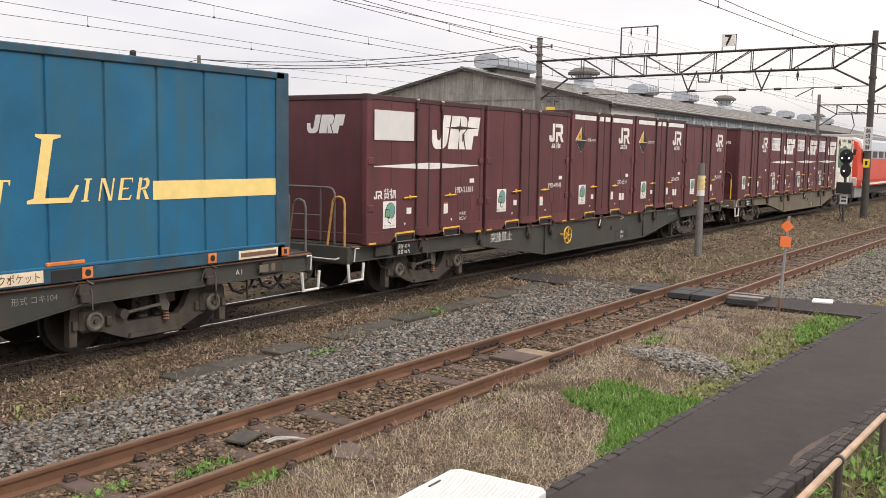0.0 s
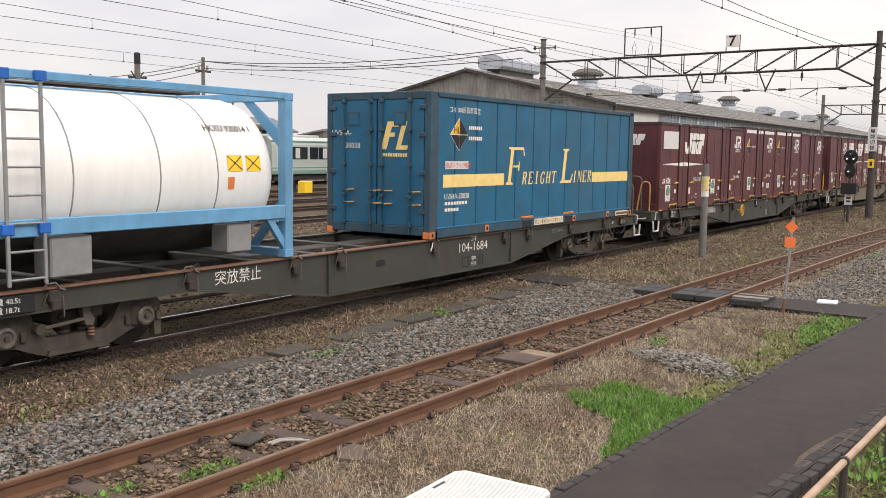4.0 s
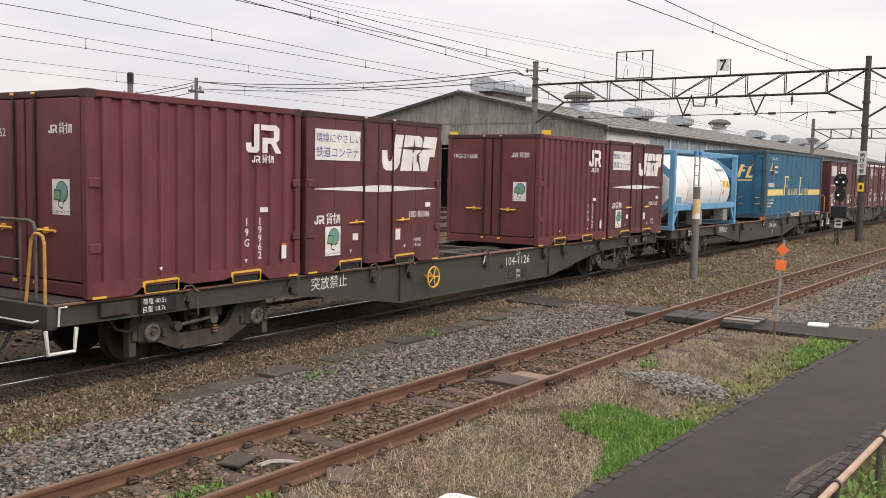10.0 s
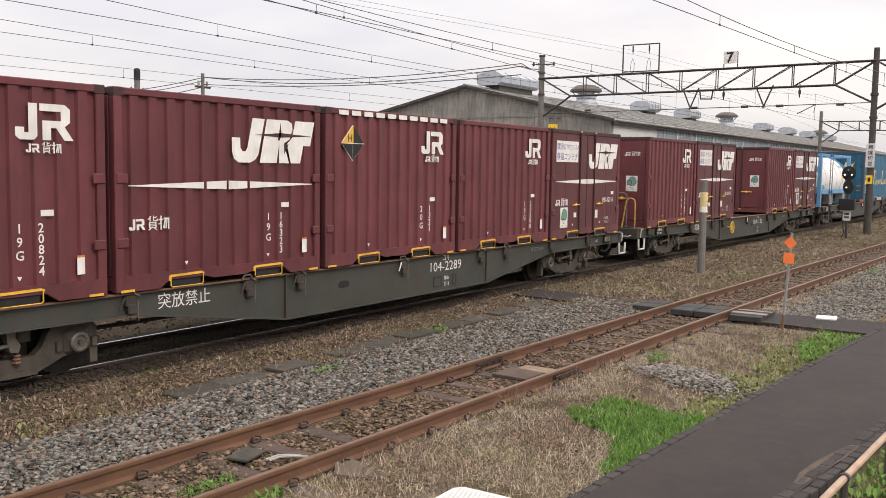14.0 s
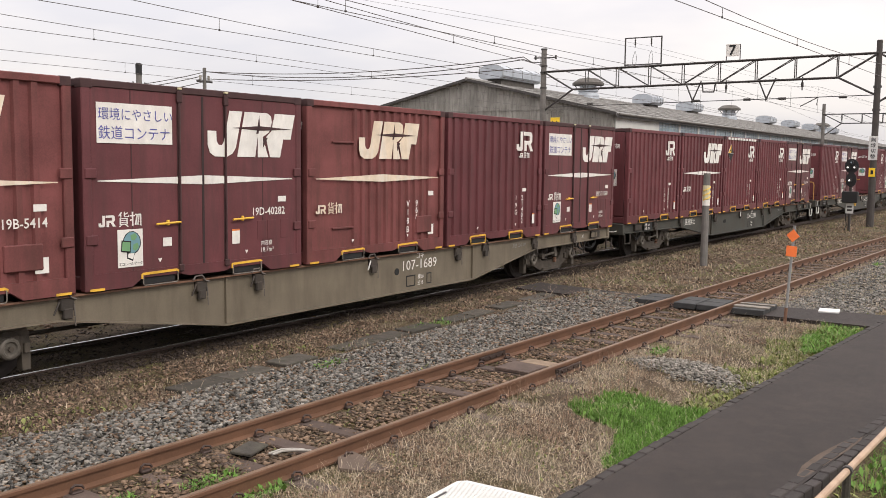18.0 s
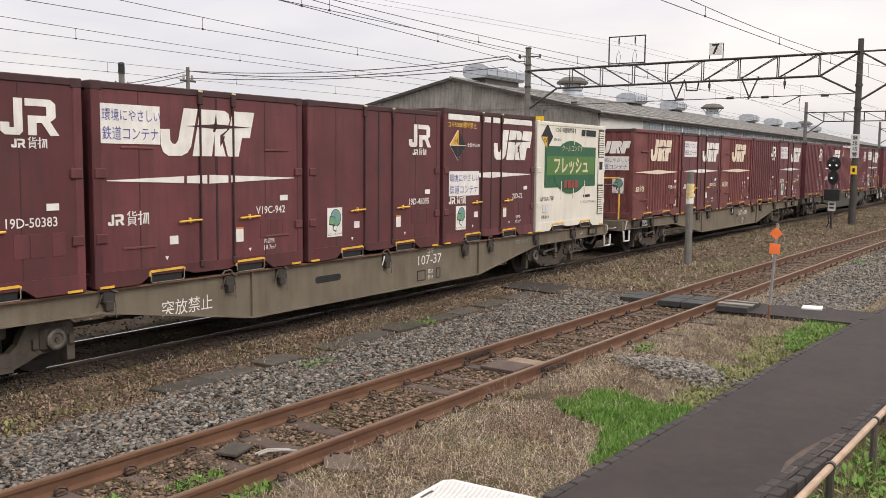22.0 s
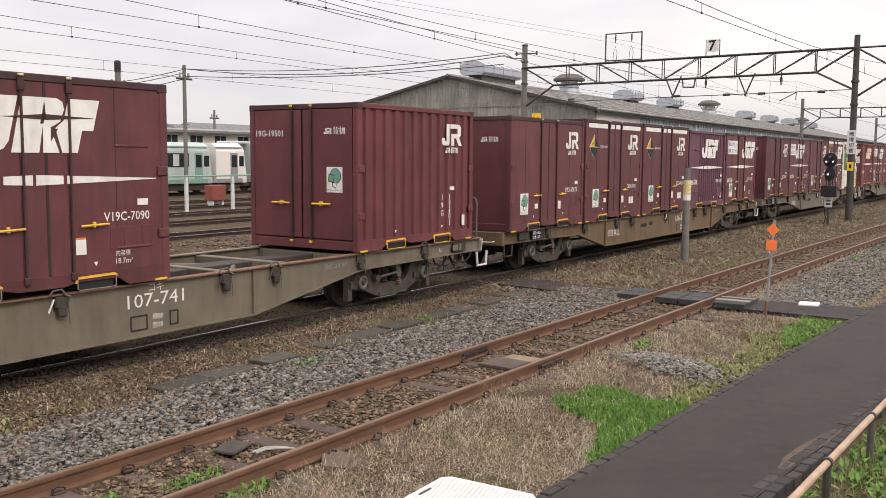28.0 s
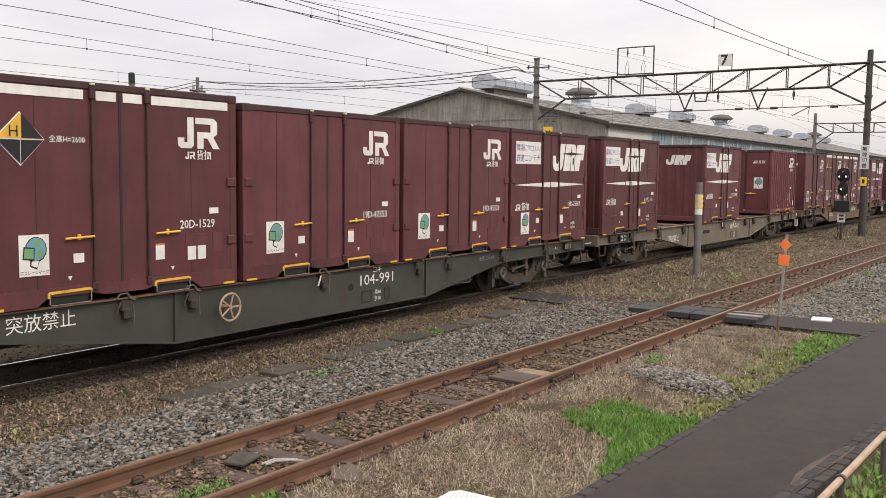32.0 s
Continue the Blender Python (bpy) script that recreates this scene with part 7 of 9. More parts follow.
def cream_container():
    """Cream refrigerated container with a dark green oval panel and a cooling unit at its front end."""
    t = container("W", "doors")
    for o in t.children_recursive:
        if o.name.startswith(("body", "corner_post", "sill", "end_door", "top_rail", "end_rail", "roof", "hinge", "corner_fitting")):
            o.data.materials[0] = M_CREAMBOX
    t["label"] = "cream refrigerated container with a dark green oval panel"
    y = SIDE - 0.002
    p = part("sign_panel", shape(Build(), [[(-1.47, 1.0), (1.29, 1.0), (1.29, 1.95), (-1.47, 1.95)]], 0, 0, 1, y), M_GREEN, t, "dark green rectangular and oval panel")
    part("oval", shape(Build(), [[(-0.09 + 1.0 * math.cos(a), 1.46 + 0.63 * math.sin(a)) for a in lines(0, 6.0, 23)]], 0, 0, 1, y - 0.004), M_GREEN, p)
    part("band", shape(Build(), [[(-1.40, 1.28), (1.22, 1.28), (1.22, 1.72), (-1.40, 1.72)]], 0, 0, 1, y - 0.008), M_GREEN2, p)
    part("lettering", write(Build(), "フレッシュ", 0.42, -1.02, 1.35, y - 0.012, bold=0.03, squeeze=0.92), M_STKPALE, p, "pale brushed characters")
    part("lettering", write(Build(), "クールコンテナ", 0.165, -0.62, 1.85, y - 0.012), M_STKPALE, p)
    for i in range(4): part("red_shape", plate(Build(), -0.5 + i * 0.2, -0.33 + i * 0.2, 0.96, 1.15, y - 0.012), M_DULLRED, p, "dull red shape")
    part("lettering", write(Build(), "1コキ車3個積載限定", 0.125, -0.95, 2.28, y - 0.002, bold=0.01), M_BLACK, t)
    placard(t, -1.37, 2.16, "W", y, 0.29, True)
    part("number", write(Build(), "UF16A-738", 0.14, -1.64, 0.70, y), M_BLACK, t)
    part("lettering", write(Build(), "クールコンテナシステム", 0.085, 0.45, 0.58, y - 0.002), M_BLACK, t)
    part("name_bar", plate(Build(), 0.62, 1.0, 0.73, 0.79, y), M_BLACK, t, "dark bar of small writing")
    part("name_bar", plate(Build(), 0.46, 1.28, 2.22, 2.37, y), M_BLACK, t, "dark bar of a company name")
    part("lettering", write(Build(), "全幅B=2490", 0.072, -1.05, 2.08, y - 0.002), M_BLACK, t)
    part("lettering", write(Build(), "総重量6.8t", 0.085, -1.60, 0.30, y - 0.002), M_BLACK, t)
    for x in (-1.55, -1.38): part("label_frame", Build().box(x, x + 0.15, y - 0.006, y, 0.44, 0.62), M_LID, t, "small outlined plate")
    for x in (-0.62, 0.02, 0.66):
        for z in (2.0, 0.72): part("pressed_slot", Build().box(x, x + 0.03, y - 0.012, y + 0.02, z, z + 0.42, 0.006), M_CREAMBOX, t, "vertical pressed slot")
    back = part("grille", Build().box(1.46, 1.78, y - 0.012, y, 0.28, 2.4), M_STEELDK, t, "grille of the cooling unit")
    for i in range(12): part("slat", Build().box(1.47, 1.77, y - 0.03, y - 0.01, 0.3 + i * 0.058, 0.338 + i * 0.058), M_CREAMBOX, back)
    for i in range(11): part("slat", Build().box(1.47, 1.77, y - 0.03, y - 0.01, 1.73 + i * 0.058, 1.768 + i * 0.058), M_CREAMBOX, back)
    part("unit_panel", Build().box(1.45, 1.79, y - 0.02, y, 1.02, 1.70, 0.01), M_CREAMBOX, t)
    part("unit_window", Build().box(1.5, 1.68, y - 0.026, y - 0.02, 1.4, 1.6), M_BLACK, t)
    return t

# ---- flat wagons ----
def wheelset():
    b = Build()
    for y in (-0.56, 0.56):
        s = 1 if y > 0 else -1
        b.lathe([(0.0, y - 0.065), (0.30, y - 0.05), (0.36, y - 0.065), (0.43, y - 0.065), (0.43, y + 0.055), (0.36, y + 0.065), (0.30, y + 0.04), (0.0, y + 0.05)], (0, 0, 0), "y", 28)
        b.lathe([(0.43, y - s * 0.06), (0.455, y - s * 0.055), (0.455, y - s * 0.035), (0.43, y - s * 0.025)] if s > 0 else [(0.43, y + 0.025), (0.455, y + 0.035), (0.455, y + 0.055), (0.43, y + 0.06)], (0, 0, 0), "y", 28)
        for i in range(2):
            a = 1.2 + i * math.pi
            b.rod((0.2 * math.cos(a), y - 0.07, 0.2 * math.sin(a)), (0.2 * math.cos(a), y + 0.07, 0.2 * math.sin(a)), 0.045, 8)
    b.rod((0, -0.9, 0), (0, 0.9, 0), 0.075, 10)
    return b.mesh("wheelset", M_WHEEL)
WHEELS = wheelset()
WHEEL_ROWS = []

def bogie(parent, x):
    """Two-axle bogie: deep tub-shaped side frames with a hood over each axle, round axle covers, springs and brake gear."""
    g = part("bogie", Build().box(-0.25, 0.25, -0.85, 0.85, 0.44, 0.64, 0.03), M_UNDER, parent, "grimy two-axle bogie")
    g.location = (x, 0, 0)
    half = [(0.40, 0.34), (0.50, 0.42), (0.57, 0.56), (0.66, 0.68), (0.80, 0.735), (1.04, 0.735), (1.17, 0.69), (1.235, 0.58), (1.25, 0.40), (1.25, 0.14), (1.15, 0.14), (1.14, 0.36), (1.08, 0.30), (0.78, 0.27), (0.62, 0.20), (0.42, 0.13)]
    tub = [(-p, q) for p, q in half[::-1]] + half
    for y in (-0.88, 0.88):
        s = -1 if y < 0 else 1
        part("side_frame", Build().prism(tub, "y", y - 0.055, y + 0.055), M_BOGIE, g, "tub-shaped side frame")
        part("frame_rib", Build().prism([(-0.42, 0.13), (-0.40, 0.19), (0.40, 0.19), (0.42, 0.13)], "y", y + s * 0.055, y + s * 0.11), M_BOGIE, g)
        for a in (-0.95, 0.95):
            f = 1 if a > 0 else -1
            bx = part("axle_box", Build().box(a - 0.17, a + 0.17, y - 0.10, y + s * 0.105 if s > 0 else y + 0.05, 0.29, 0.60, 0.04) if s > 0 else Build().box(a - 0.17, a + 0.17, y - 0.105, y + 0.10, 0.29, 0.60, 0.04), M_BOGIE, g)
            part("axle_cover", Build().lathe([(0.0, 0.14), (0.07, 0.145), (0.085, 0.165), (0.105, 0.165), (0.125, 0.15), (0.13, 0.10)] if s > 0 else [(0.13, -0.10), (0.125, -0.15), (0.105, -0.165), (0.085, -0.165), (0.07, -0.145), (0.0, -0.14)], (a, y, 0.43), "y", 18), M_HUB, bx, "worn round axle cover")
            part("bolt", Build().rod((a, y + s * 0.13, 0.43), (a, y + s * 0.175, 0.43), 0.032, 6), M_BOGIE, bx)
            for q in (-0.24, 0.24):
                part("guide", Build().box(a + q - 0.035, a + q + 0.035, y + s * 0.05, y + s * 0.10, 0.34, 0.46, 0.008), M_BOGIE, bx)
            part("brake_shoe", Build().box(a - f * 0.50 - 0.05, a - f * 0.50 + 0.05, y - s * 0.38, y - s * 0.22, 0.28, 0.58, 0.02), M_BOGIE, g)
        for a in (-0.13, 0.13):
            part("spring", Build().lathe([(0.06, 0.34), (0.085, 0.37), (0.06, 0.40), (0.085, 0.43), (0.06, 0.46), (0.085, 0.49), (0.06, 0.52), (0.085, 0.56), (0.06, 0.60)], (a, y - s * 0.03, 0), "z", 10), M_UNDER, g)
        rod = part("brake_link", Build().rod((-0.52, y + s * 0.12, 0.47), (0.08, y + s * 0.13, 0.52), 0.024, 7), M_HUB, g, "pale worn brake rod")
        part("link_pin", Build().rod((-0.54, y + s * 0.06, 0.47), (-0.54, y + s * 0.17, 0.47), 0.065, 10), M_BOGIE, rod)
        part("bracket", Build().prism([(0.0, 0.78), (0.15, 0.78), (0.13, 0.60), (0.19, 0.50), (0.16, 0.42), (0.06, 0.44), (0.03, 0.56)], "y", y + s * 0.06, y + s * 0.15), M_HUB, g, "pale worn lever bracket")
        part("damper", Build().box(0.22, 0.40, y - 0.02, y + s * 0.05 if s > 0 else y + 0.02, 0.50, 0.76, 0.02), M_BOGIE, g)
        part("tie_spring", Build().lathe([(0.03, 0.28), (0.05, 0.30), (0.03, 0.32), (0.05, 0.34), (0.03, 0.36), (0.05, 0.38), (0.03, 0.40)], (0.17, y + s * 0.09, 0), "z", 8), M_DECKRUST, g, "small rusty coil")
    for a in (-0.95, 0.95):
        w = part("wheelset", WHEELS, M_WHEEL, g, "steel wheels on an axle")
        w.location = (a, 0, 0.43)
        WHEEL_ROWS.append((w, a))
    return g

def brake_wheel(t, ring, Z):
    hb = part("brake_wheel", Build().tube(ring, 0.016, 6), M_YELLOW, t, "spoked hand brake wheel")
    for i in range(5):
        a = i * 2 * math.pi / 5
        part("spoke", Build().rod((-2.08, -1.30, Z - 0.30), (-2.08 + 0.18 * math.cos(a), -1.30, Z - 0.30 + 0.18 * math.sin(a)), 0.013, 5), M_YELLOW, hb)
    part("hub", Build().rod((-2.08, -1.32, Z - 0.30), (-2.08, -1.12, Z - 0.30), 0.028, 8), M_YELLOW, hb)

def wagon(paint, rear_rail=True, front_rail=False, tone="grey-green", plain=False):
    """Flat container wagon: fish-bellied side sills, cross members, bogies, end platforms, steps and brake gear."""
    t = thing("container_wagon", "%s flat container wagon with fish-bellied sides and bogies" % tone, "wagon", "wagons of the train")
    stand = paint is M_W107 and rear_rail
    Z = DECK - 0.02
    E = 9.75
    B, U = (2.91, 5.7) if paint is M_W104 else (3.22, 5.8) if paint is M_W107 else (4.4, 6.1)     # ends of the deep part and of its slopes
    prof = [(-E, 0.0), (-E, -0.24), (-U, -0.27), (-B, -0.68), (B, -0.68), (U, -0.27), (E, -0.24), (E, 0.0)]
    for y in (-1, 1):
        b = Build().prism([(p[0], Z + p[1]) for p in prof], "y", y * 1.08, y * 1.12)
        part("side_sill", b, paint, t)
        flange = Build()
        lo = [(-E, -0.24), (-U, -0.27), (-B, -0.68), (B, -0.68), (U, -0.27), (E, -0.24)]
        for p, q in zip(lo, lo[1:]):
            k = len(flange.v)
            ya, yb = y * 1.04, y * 1.17
            flange.add([(p[0], ya, Z + p[1]), (q[0], ya, Z + q[1]), (q[0], yb, Z + q[1]), (p[0], yb, Z + p[1]), (p[0], ya, Z + p[1] - 0.022), (q[0], ya, Z + q[1] - 0.022), (q[0], yb, Z + q[1] - 0.022), (p[0], yb, Z + p[1] - 0.022)],
                       [(0, 1, 2, 3), (4, 7, 6, 5), (3, 2, 6, 7), (0, 4, 5, 1)])
        part("lower_flange", flange, paint, t)
        part("deck_edge", Build().box(-E, E, y * 1.03, y * 1.18, Z - 0.022, Z + 0.002, 0.004), M_DECKRUST if y < 0 else paint, t, "worn rusty deck edge")
        for x in (-B, B):
            part("web_stiffener", Build().box(x - 0.012, x + 0.012, y * 1.12, y * 1.16, Z - 0.67, Z - 0.02), paint, t)
    part("centre_sill", Build().box(-E, E, -0.22, 0.22, Z - 0.42, Z - 0.05, 0.01), M_UNDER, t)
    for x in (-8.9, -7.15, -5.7, -4.2, -2.9, -1.5, 0.0, 1.5, 2.9, 4.2, 5.7, 7.15, 8.9):
        part("cross_member", Build().box(x - 0.08, x + 0.08, -1.08, 1.08, Z - 0.20, Z - 0.03, 0.01), paint, t)
    for x in (-5.0, -2.2, 0.7, 3.5):
        part("diagonal_brace", Build().rod((x - 0.7, -1.05, Z - 0.1), (x + 0.7, 0.2, Z - 0.1), 0.04, 6).rod((x - 0.7, 1.05, Z - 0.1), (x + 0.7, -0.2, Z - 0.1), 0.04, 6), paint, t)
    part("air_tank", Build().rod((-1.6, 0.45, Z - 0.5), (0.2, 0.45, Z - 0.5), 0.2, 14), M_UNDER, t, "dark air reservoir")
    part("brake_rigging", Build().rod((-6, -0.3, Z - 0.55), (6, -0.3, Z - 0.55), 0.03, 6).box(1.2, 1.7, -0.4, 0.4, Z - 0.62, Z - 0.4, 0.03), M_UNDER, t)
    bogie(t, -7.28); bogie(t, 6.94)
    # container locks along the deck
    for x in (-7.7, -5.7, -3.68, -2.62, 0.05, 2.67, 3.68, 5.75, 7.7):
        lk = part("container_lock", Build().box(x - 0.09, x + 0.09, -1.19, -1.10, Z - 0.17, Z - 0.03, 0.012).box(x - 0.06, x + 0.06, -1.20, -1.14, Z - 0.27, Z - 0.14, 0.012), M_UNDER, t, "folding container lock")
        part("lever", Build().tube([(x - 0.12, -1.2, Z - 0.05), (x - 0.16, -1.21, Z - 0.12), (x - 0.20, -1.21, Z - 0.2)], 0.012, 5), M_GALV if abs(x) < 0.2 else M_UNDER, lk)
        part("hook", Build().tube([(x - 0.16, -1.19, Z + 0.0), (x - 0.13, -1.20, Z + 0.05), (x - 0.02, -1.20, Z + 0.055), (x + 0.04, -1.20, Z - 0.02), (x + 0.10, -1.20, Z - 0.04)], 0.014, 5), M_RAILGREY, lk, "bent locking hook")
        part("chain", Build().rod((x + 0.07, -1.20, Z - 0.10), (x + 0.08, -1.20, Z - 0.24), 0.010, 5).rod((x + 0.08, -1.20, Z - 0.25), (x + 0.085, -1.20, Z - 0.36), 0.008, 5), M_RAILGREY, lk, "short hanging chain")
    def opening(x0, x1, z, h):
        r = h / 2
        # no hole is cut: a near-black plate paints the shade of the opening
        part("sill_opening", Build().prism([(x0 + r + r * math.cos(a), z + r * math.sin(a)) for a in lines(1.571, 4.712, 6)] + [(x1 - r + r * math.cos(a), z + r * math.sin(a)) for a in lines(-1.571, 1.571, 6)], "y", -1.126, -1.121), M_INNERSHADE, t, "rounded sill opening, its shade painted as a near-black plate")
    if paint is M_W106:
        opening(-1.90, -1.45, Z - 0.30, 0.10); opening(-1.28, -0.98, Z - 0.27, 0.10)
    elif paint is M_W107 and front_rail:
        opening(-1.80, -1.17, Z - 0.30, 0.11)
    elif front_rail:
        opening(-1.67, -1.40, Z - 0.30, 0.11)
    else:
        opening(0.70, 0.83, Z - 0.32, 0.12)
    # hand brake wheel
    ring = [( -2.08 + 0.19 * math.cos(a), -1.30, Z - 0.30 + 0.19 * math.sin(a)) for a in lines(0, 2 * math.pi, 18)]
    if rear_rail and paint is M_W104:
        brake_wheel(t, ring, Z)
    # ends: buffer beam, coupler, hoses, platforms, steps, rails
    for s in (-1, 1):
        x = s * E
        part("end_beam", Build().box(x - 0.06, x + 0.06, -1.15, 1.15, Z - 0.30, Z, 0.015), paint, t)
        part("platform", Build().box(min(x, x - s * 0.55), max(x, x - s * 0.55), -1.12, 1.12, Z + 0.002, Z + 0.02, 0.004), M_UNDER, t, "chequered end platform")
        cp = part("coupler", Build().box(x, x + s * 0.42, -0.11, 0.11, 0.62, 0.85, 0.03).box(x + s * 0.30, x + s * 0.56, -0.17, 0.20, 0.58, 0.90, 0.04), M_UNDER, t, "rusty knuckle coupler")
        part("air_hose", Build().tube([(x, -0.35, 0.62), (x + s * 0.12, -0.36, 0.42), (x + s * 0.30, -0.33, 0.30), (x + s * 0.46, -0.25, 0.34)], 0.022, 6), M_BLACK, t, "black air hose")
        part("cut_lever", Build().tube([(x + s * 0.02, -1.0, Z - 0.18), (x + s * 0.10, -0.9, Z - 0.22), (x + s * 0.10, -0.15, Z - 0.22), (x + s * 0.3, -0.1, Z - 0.15)], 0.014, 5), M_GALV, t)
        if (s < 0 and rear_rail) or (s > 0 and front_rail):
            st = Build()
            a = x - s * 0.06
            st.tube([(a - 0.20, -1.22, Z - 0.28), (a - 0.17, -1.22, Z - 0.56), (a + 0.17, -1.22, Z - 0.56), (a + 0.20, -1.22, Z - 0.28)], 0.026, 6)
            part("step", st, M_GALV, t, "white foot step")
            part("grab_rail", Build().tube([(a + s * 0.02, -1.20, Z - 0.25), (a + s * 0.02, -1.22, Z - 0.03), (a - s * 0.08, -1.22, Z - 0.03)], 0.014, 5), M_GALV, t)
            ins = 0.0 if stand and s < 0 else 0.22
            hr = Build().tube([(x - s * 0.05, -0.98 + ins, Z), (x - s * 0.05, -0.98 + ins, Z + 0.86), (x - s * 0.05, -0.94 + ins, Z + 0.93), (x - s * 0.05, -0.86 + ins, Z + 0.96), (x - s * 0.05, 0.86, Z + 0.96), (x - s * 0.05, 0.98, Z + 0.86), (x - s * 0.05, 0.98, Z)], 0.021, 7)
            hr.tube([(x - s * 0.05, -0.45, Z + 0.48), (x - s * 0.05, 0.98, Z + 0.48)], 0.016, 6)
            for y in (-0.45, 0.35): hr.rod((x - s * 0.05, y, Z), (x - s * 0.05, y, Z + 0.96), 0.016, 6)
            part("hand_rail", hr, M_RAILGREY, t, "brown-grey end hand rail")
            if stand and s < 0:
                part("rail_sleeve", Build().rod((x - s * 0.05, -0.98, Z + 0.02), (x - s * 0.05, -0.98, Z + 0.72), 0.024, 8), M_YELLOW, t, "yellow lower rail post")
                st2 = part("brake_stand", Build().box(x - s * 0.55 - 0.05, x - s * 0.55 + 0.05, -0.60, -0.50, Z, Z + 1.06, 0.01).box(x - s * 0.55 - 0.09, x - s * 0.55 + 0.09, -0.66, -0.44, Z, Z + 0.05, 0.01), M_UNDER, t, "upright hand brake column")
                part("strut", Build().prism([(-0.86, Z), (-0.78, Z), (-0.56, Z + 0.92), (-0.63, Z + 0.96)], "x", x - s * 0.50 - 0.02, x - s * 0.50 + 0.02), M_STEELGR, st2, "slanting grey strut")
                hub = (x - s * 0.55, -0.55, Z + 1.14)
                bw = part("brake_wheel", Build().tube([(hub[0] + 0.25 * math.cos(a), hub[1] + 0.25 * math.sin(a), hub[2]) for a in lines(0, 2 * math.pi, 20)], 0.02, 6), M_YELLOW, st2, "flat yellow hand brake wheel")
                for i in range(4):
                    part("spoke", Build().rod(hub, (hub[0] + 0.25 * math.cos(i * 1.571), hub[1] + 0.25 * math.sin(i * 1.571), hub[2]), 0.012, 5), M_YELLOW, st2)
            else:
                xe = x + s * 0.02
                tone_g = M_RAILYEL if s < 0 else M_RAILGREY
                part("hand_grip", Build().tube([(xe, -1.04, Z - 0.12), (xe, -1.04, Z + 0.70), (xe, -1.01, Z + 0.79), (xe, -0.92, Z + 0.82), (xe, -0.85, Z + 0.81)], 0.021, 7), tone_g, t, "worn yellow corner grip" if s < 0 else "brown-grey corner grip")
                part("grip_leg", Build().tube([(xe, -0.85, Z + 0.81), (xe, -0.78, Z + 0.74), (xe, -0.66, Z - 0.02)], 0.021, 7), tone_g, t)
        else:
            part("hand_grip", Build().tube([(x - s * 0.12, -1.14, Z), (x - s * 0.12, -1.14, Z + 0.5), (x - s * 0.4, -1.14, Z + 0.5), (x - s * 0.4, -1.14, Z)], 0.02, 6), M_STEELDK, t)
            part("step", Build().tube([(x - s * 0.1 - 0.18, -1.2, Z - 0.28), (x - s * 0.1 - 0.16, -1.2, Z - 0.52), (x - s * 0.1 + 0.16, -1.2, Z - 0.52), (x - s * 0.1 + 0.18, -1.2, Z - 0.28)], 0.02, 6), M_UNDER, t)
        part("card_box", Build().box(x - s * 0.85 - 0.22, x - s * 0.85 + 0.22, -1.19, -1.125, Z - 0.22, Z - 0.05, 0.01), M_UNDER, t)
    part("end_mark", write(Build(), "A I", 0.11, 8.22, Z - 0.19, -1.125), M_WHITE, t, "white brake letters")
    for x0 in (8.15, 8.75, -8.9):
        part("brake_hose", Build().tube([(x0, -1.02, Z - 0.26), (x0 + 0.10, -1.03, Z - 0.42), (x0 + 0.28, -1.03, Z - 0.48), (x0 + 0.46, -1.02, Z - 0.40), (x0 + 0.55, -1.0, Z - 0.26)], 0.020, 6), M_BLACK, t, "drooping brake hose")
    for x0 in (7.9, 8.5): part("hanger", Build().rod((x0, -1.05, Z - 0.24), (x0 + 0.02, -1.05, Z - 0.58), 0.016, 5), M_UNDER, t)
    cards = Build()
    plate(cards, 8.62, 8.80, Z - 0.19, Z - 0.08, -1.192); plate(cards, 8.86, 8.94, Z - 0.19, Z - 0.08, -1.192)
    part("card", cards, M_W107, t, "grey label cards")
    if not plain:
        if not (paint is M_W107 and rear_rail):
            part("warning", write(Build(), "突放禁止", 0.2 if paint is M_W106 else 0.225, -5.25 if paint is M_W104 else -4.2 if paint is M_W106 else -4.85, Z - 0.25 if paint is M_W104 else Z - 0.45, -1.124), M_WHITE, t, "white warning characters")
        part("kana", write(Build(), "コキ", 0.13, 1.36, Z - 0.125, -1.124), M_WHITE, t)
        fr = Build()
        for x0, x1 in ((1.05, 1.32), (1.68, 1.83)):
            plate(fr, x0, x1, Z - 0.62, Z - 0.60, -1.121); plate(fr, x0, x1, Z - 0.44, Z - 0.42, -1.121)
            plate(fr, x0, x0 + 0.02, Z - 0.60, Z - 0.44, -1.121); plate(fr, x1 - 0.02, x1, Z - 0.60, Z - 0.44, -1.121)
        part("card_frame", fr, M_BLACK, t, "black outlined card frames")
        part("loads", write(write(Build(), "積50", 0.09, 1.40, Z - 0.50, -1.124), "空18", 0.09, 1.40, Z - 0.61, -1.124), M_WHITE, t)
        p = part("weight_plate", Build().box(-8.55, -7.98, -1.20, -1.18, Z - 0.24, Z - 0.04, 0.003), M_BLACK, t, "black plate with white weights")
        part("lettering", write(write(Build(), "荷重 40.5t", 0.085, -8.52, Z - 0.12, -1.205), "自重 18.7t", 0.085, -8.52, Z - 0.22, -1.205), M_WHITE, p)
        part("type_text", write(Build(), "形式 コキ" + ("104" if paint is M_W104 else "107" if paint is M_W107 else "106"), 0.10, 4.85, Z - 0.19, -1.124), M_STEELGR, t)
    return t

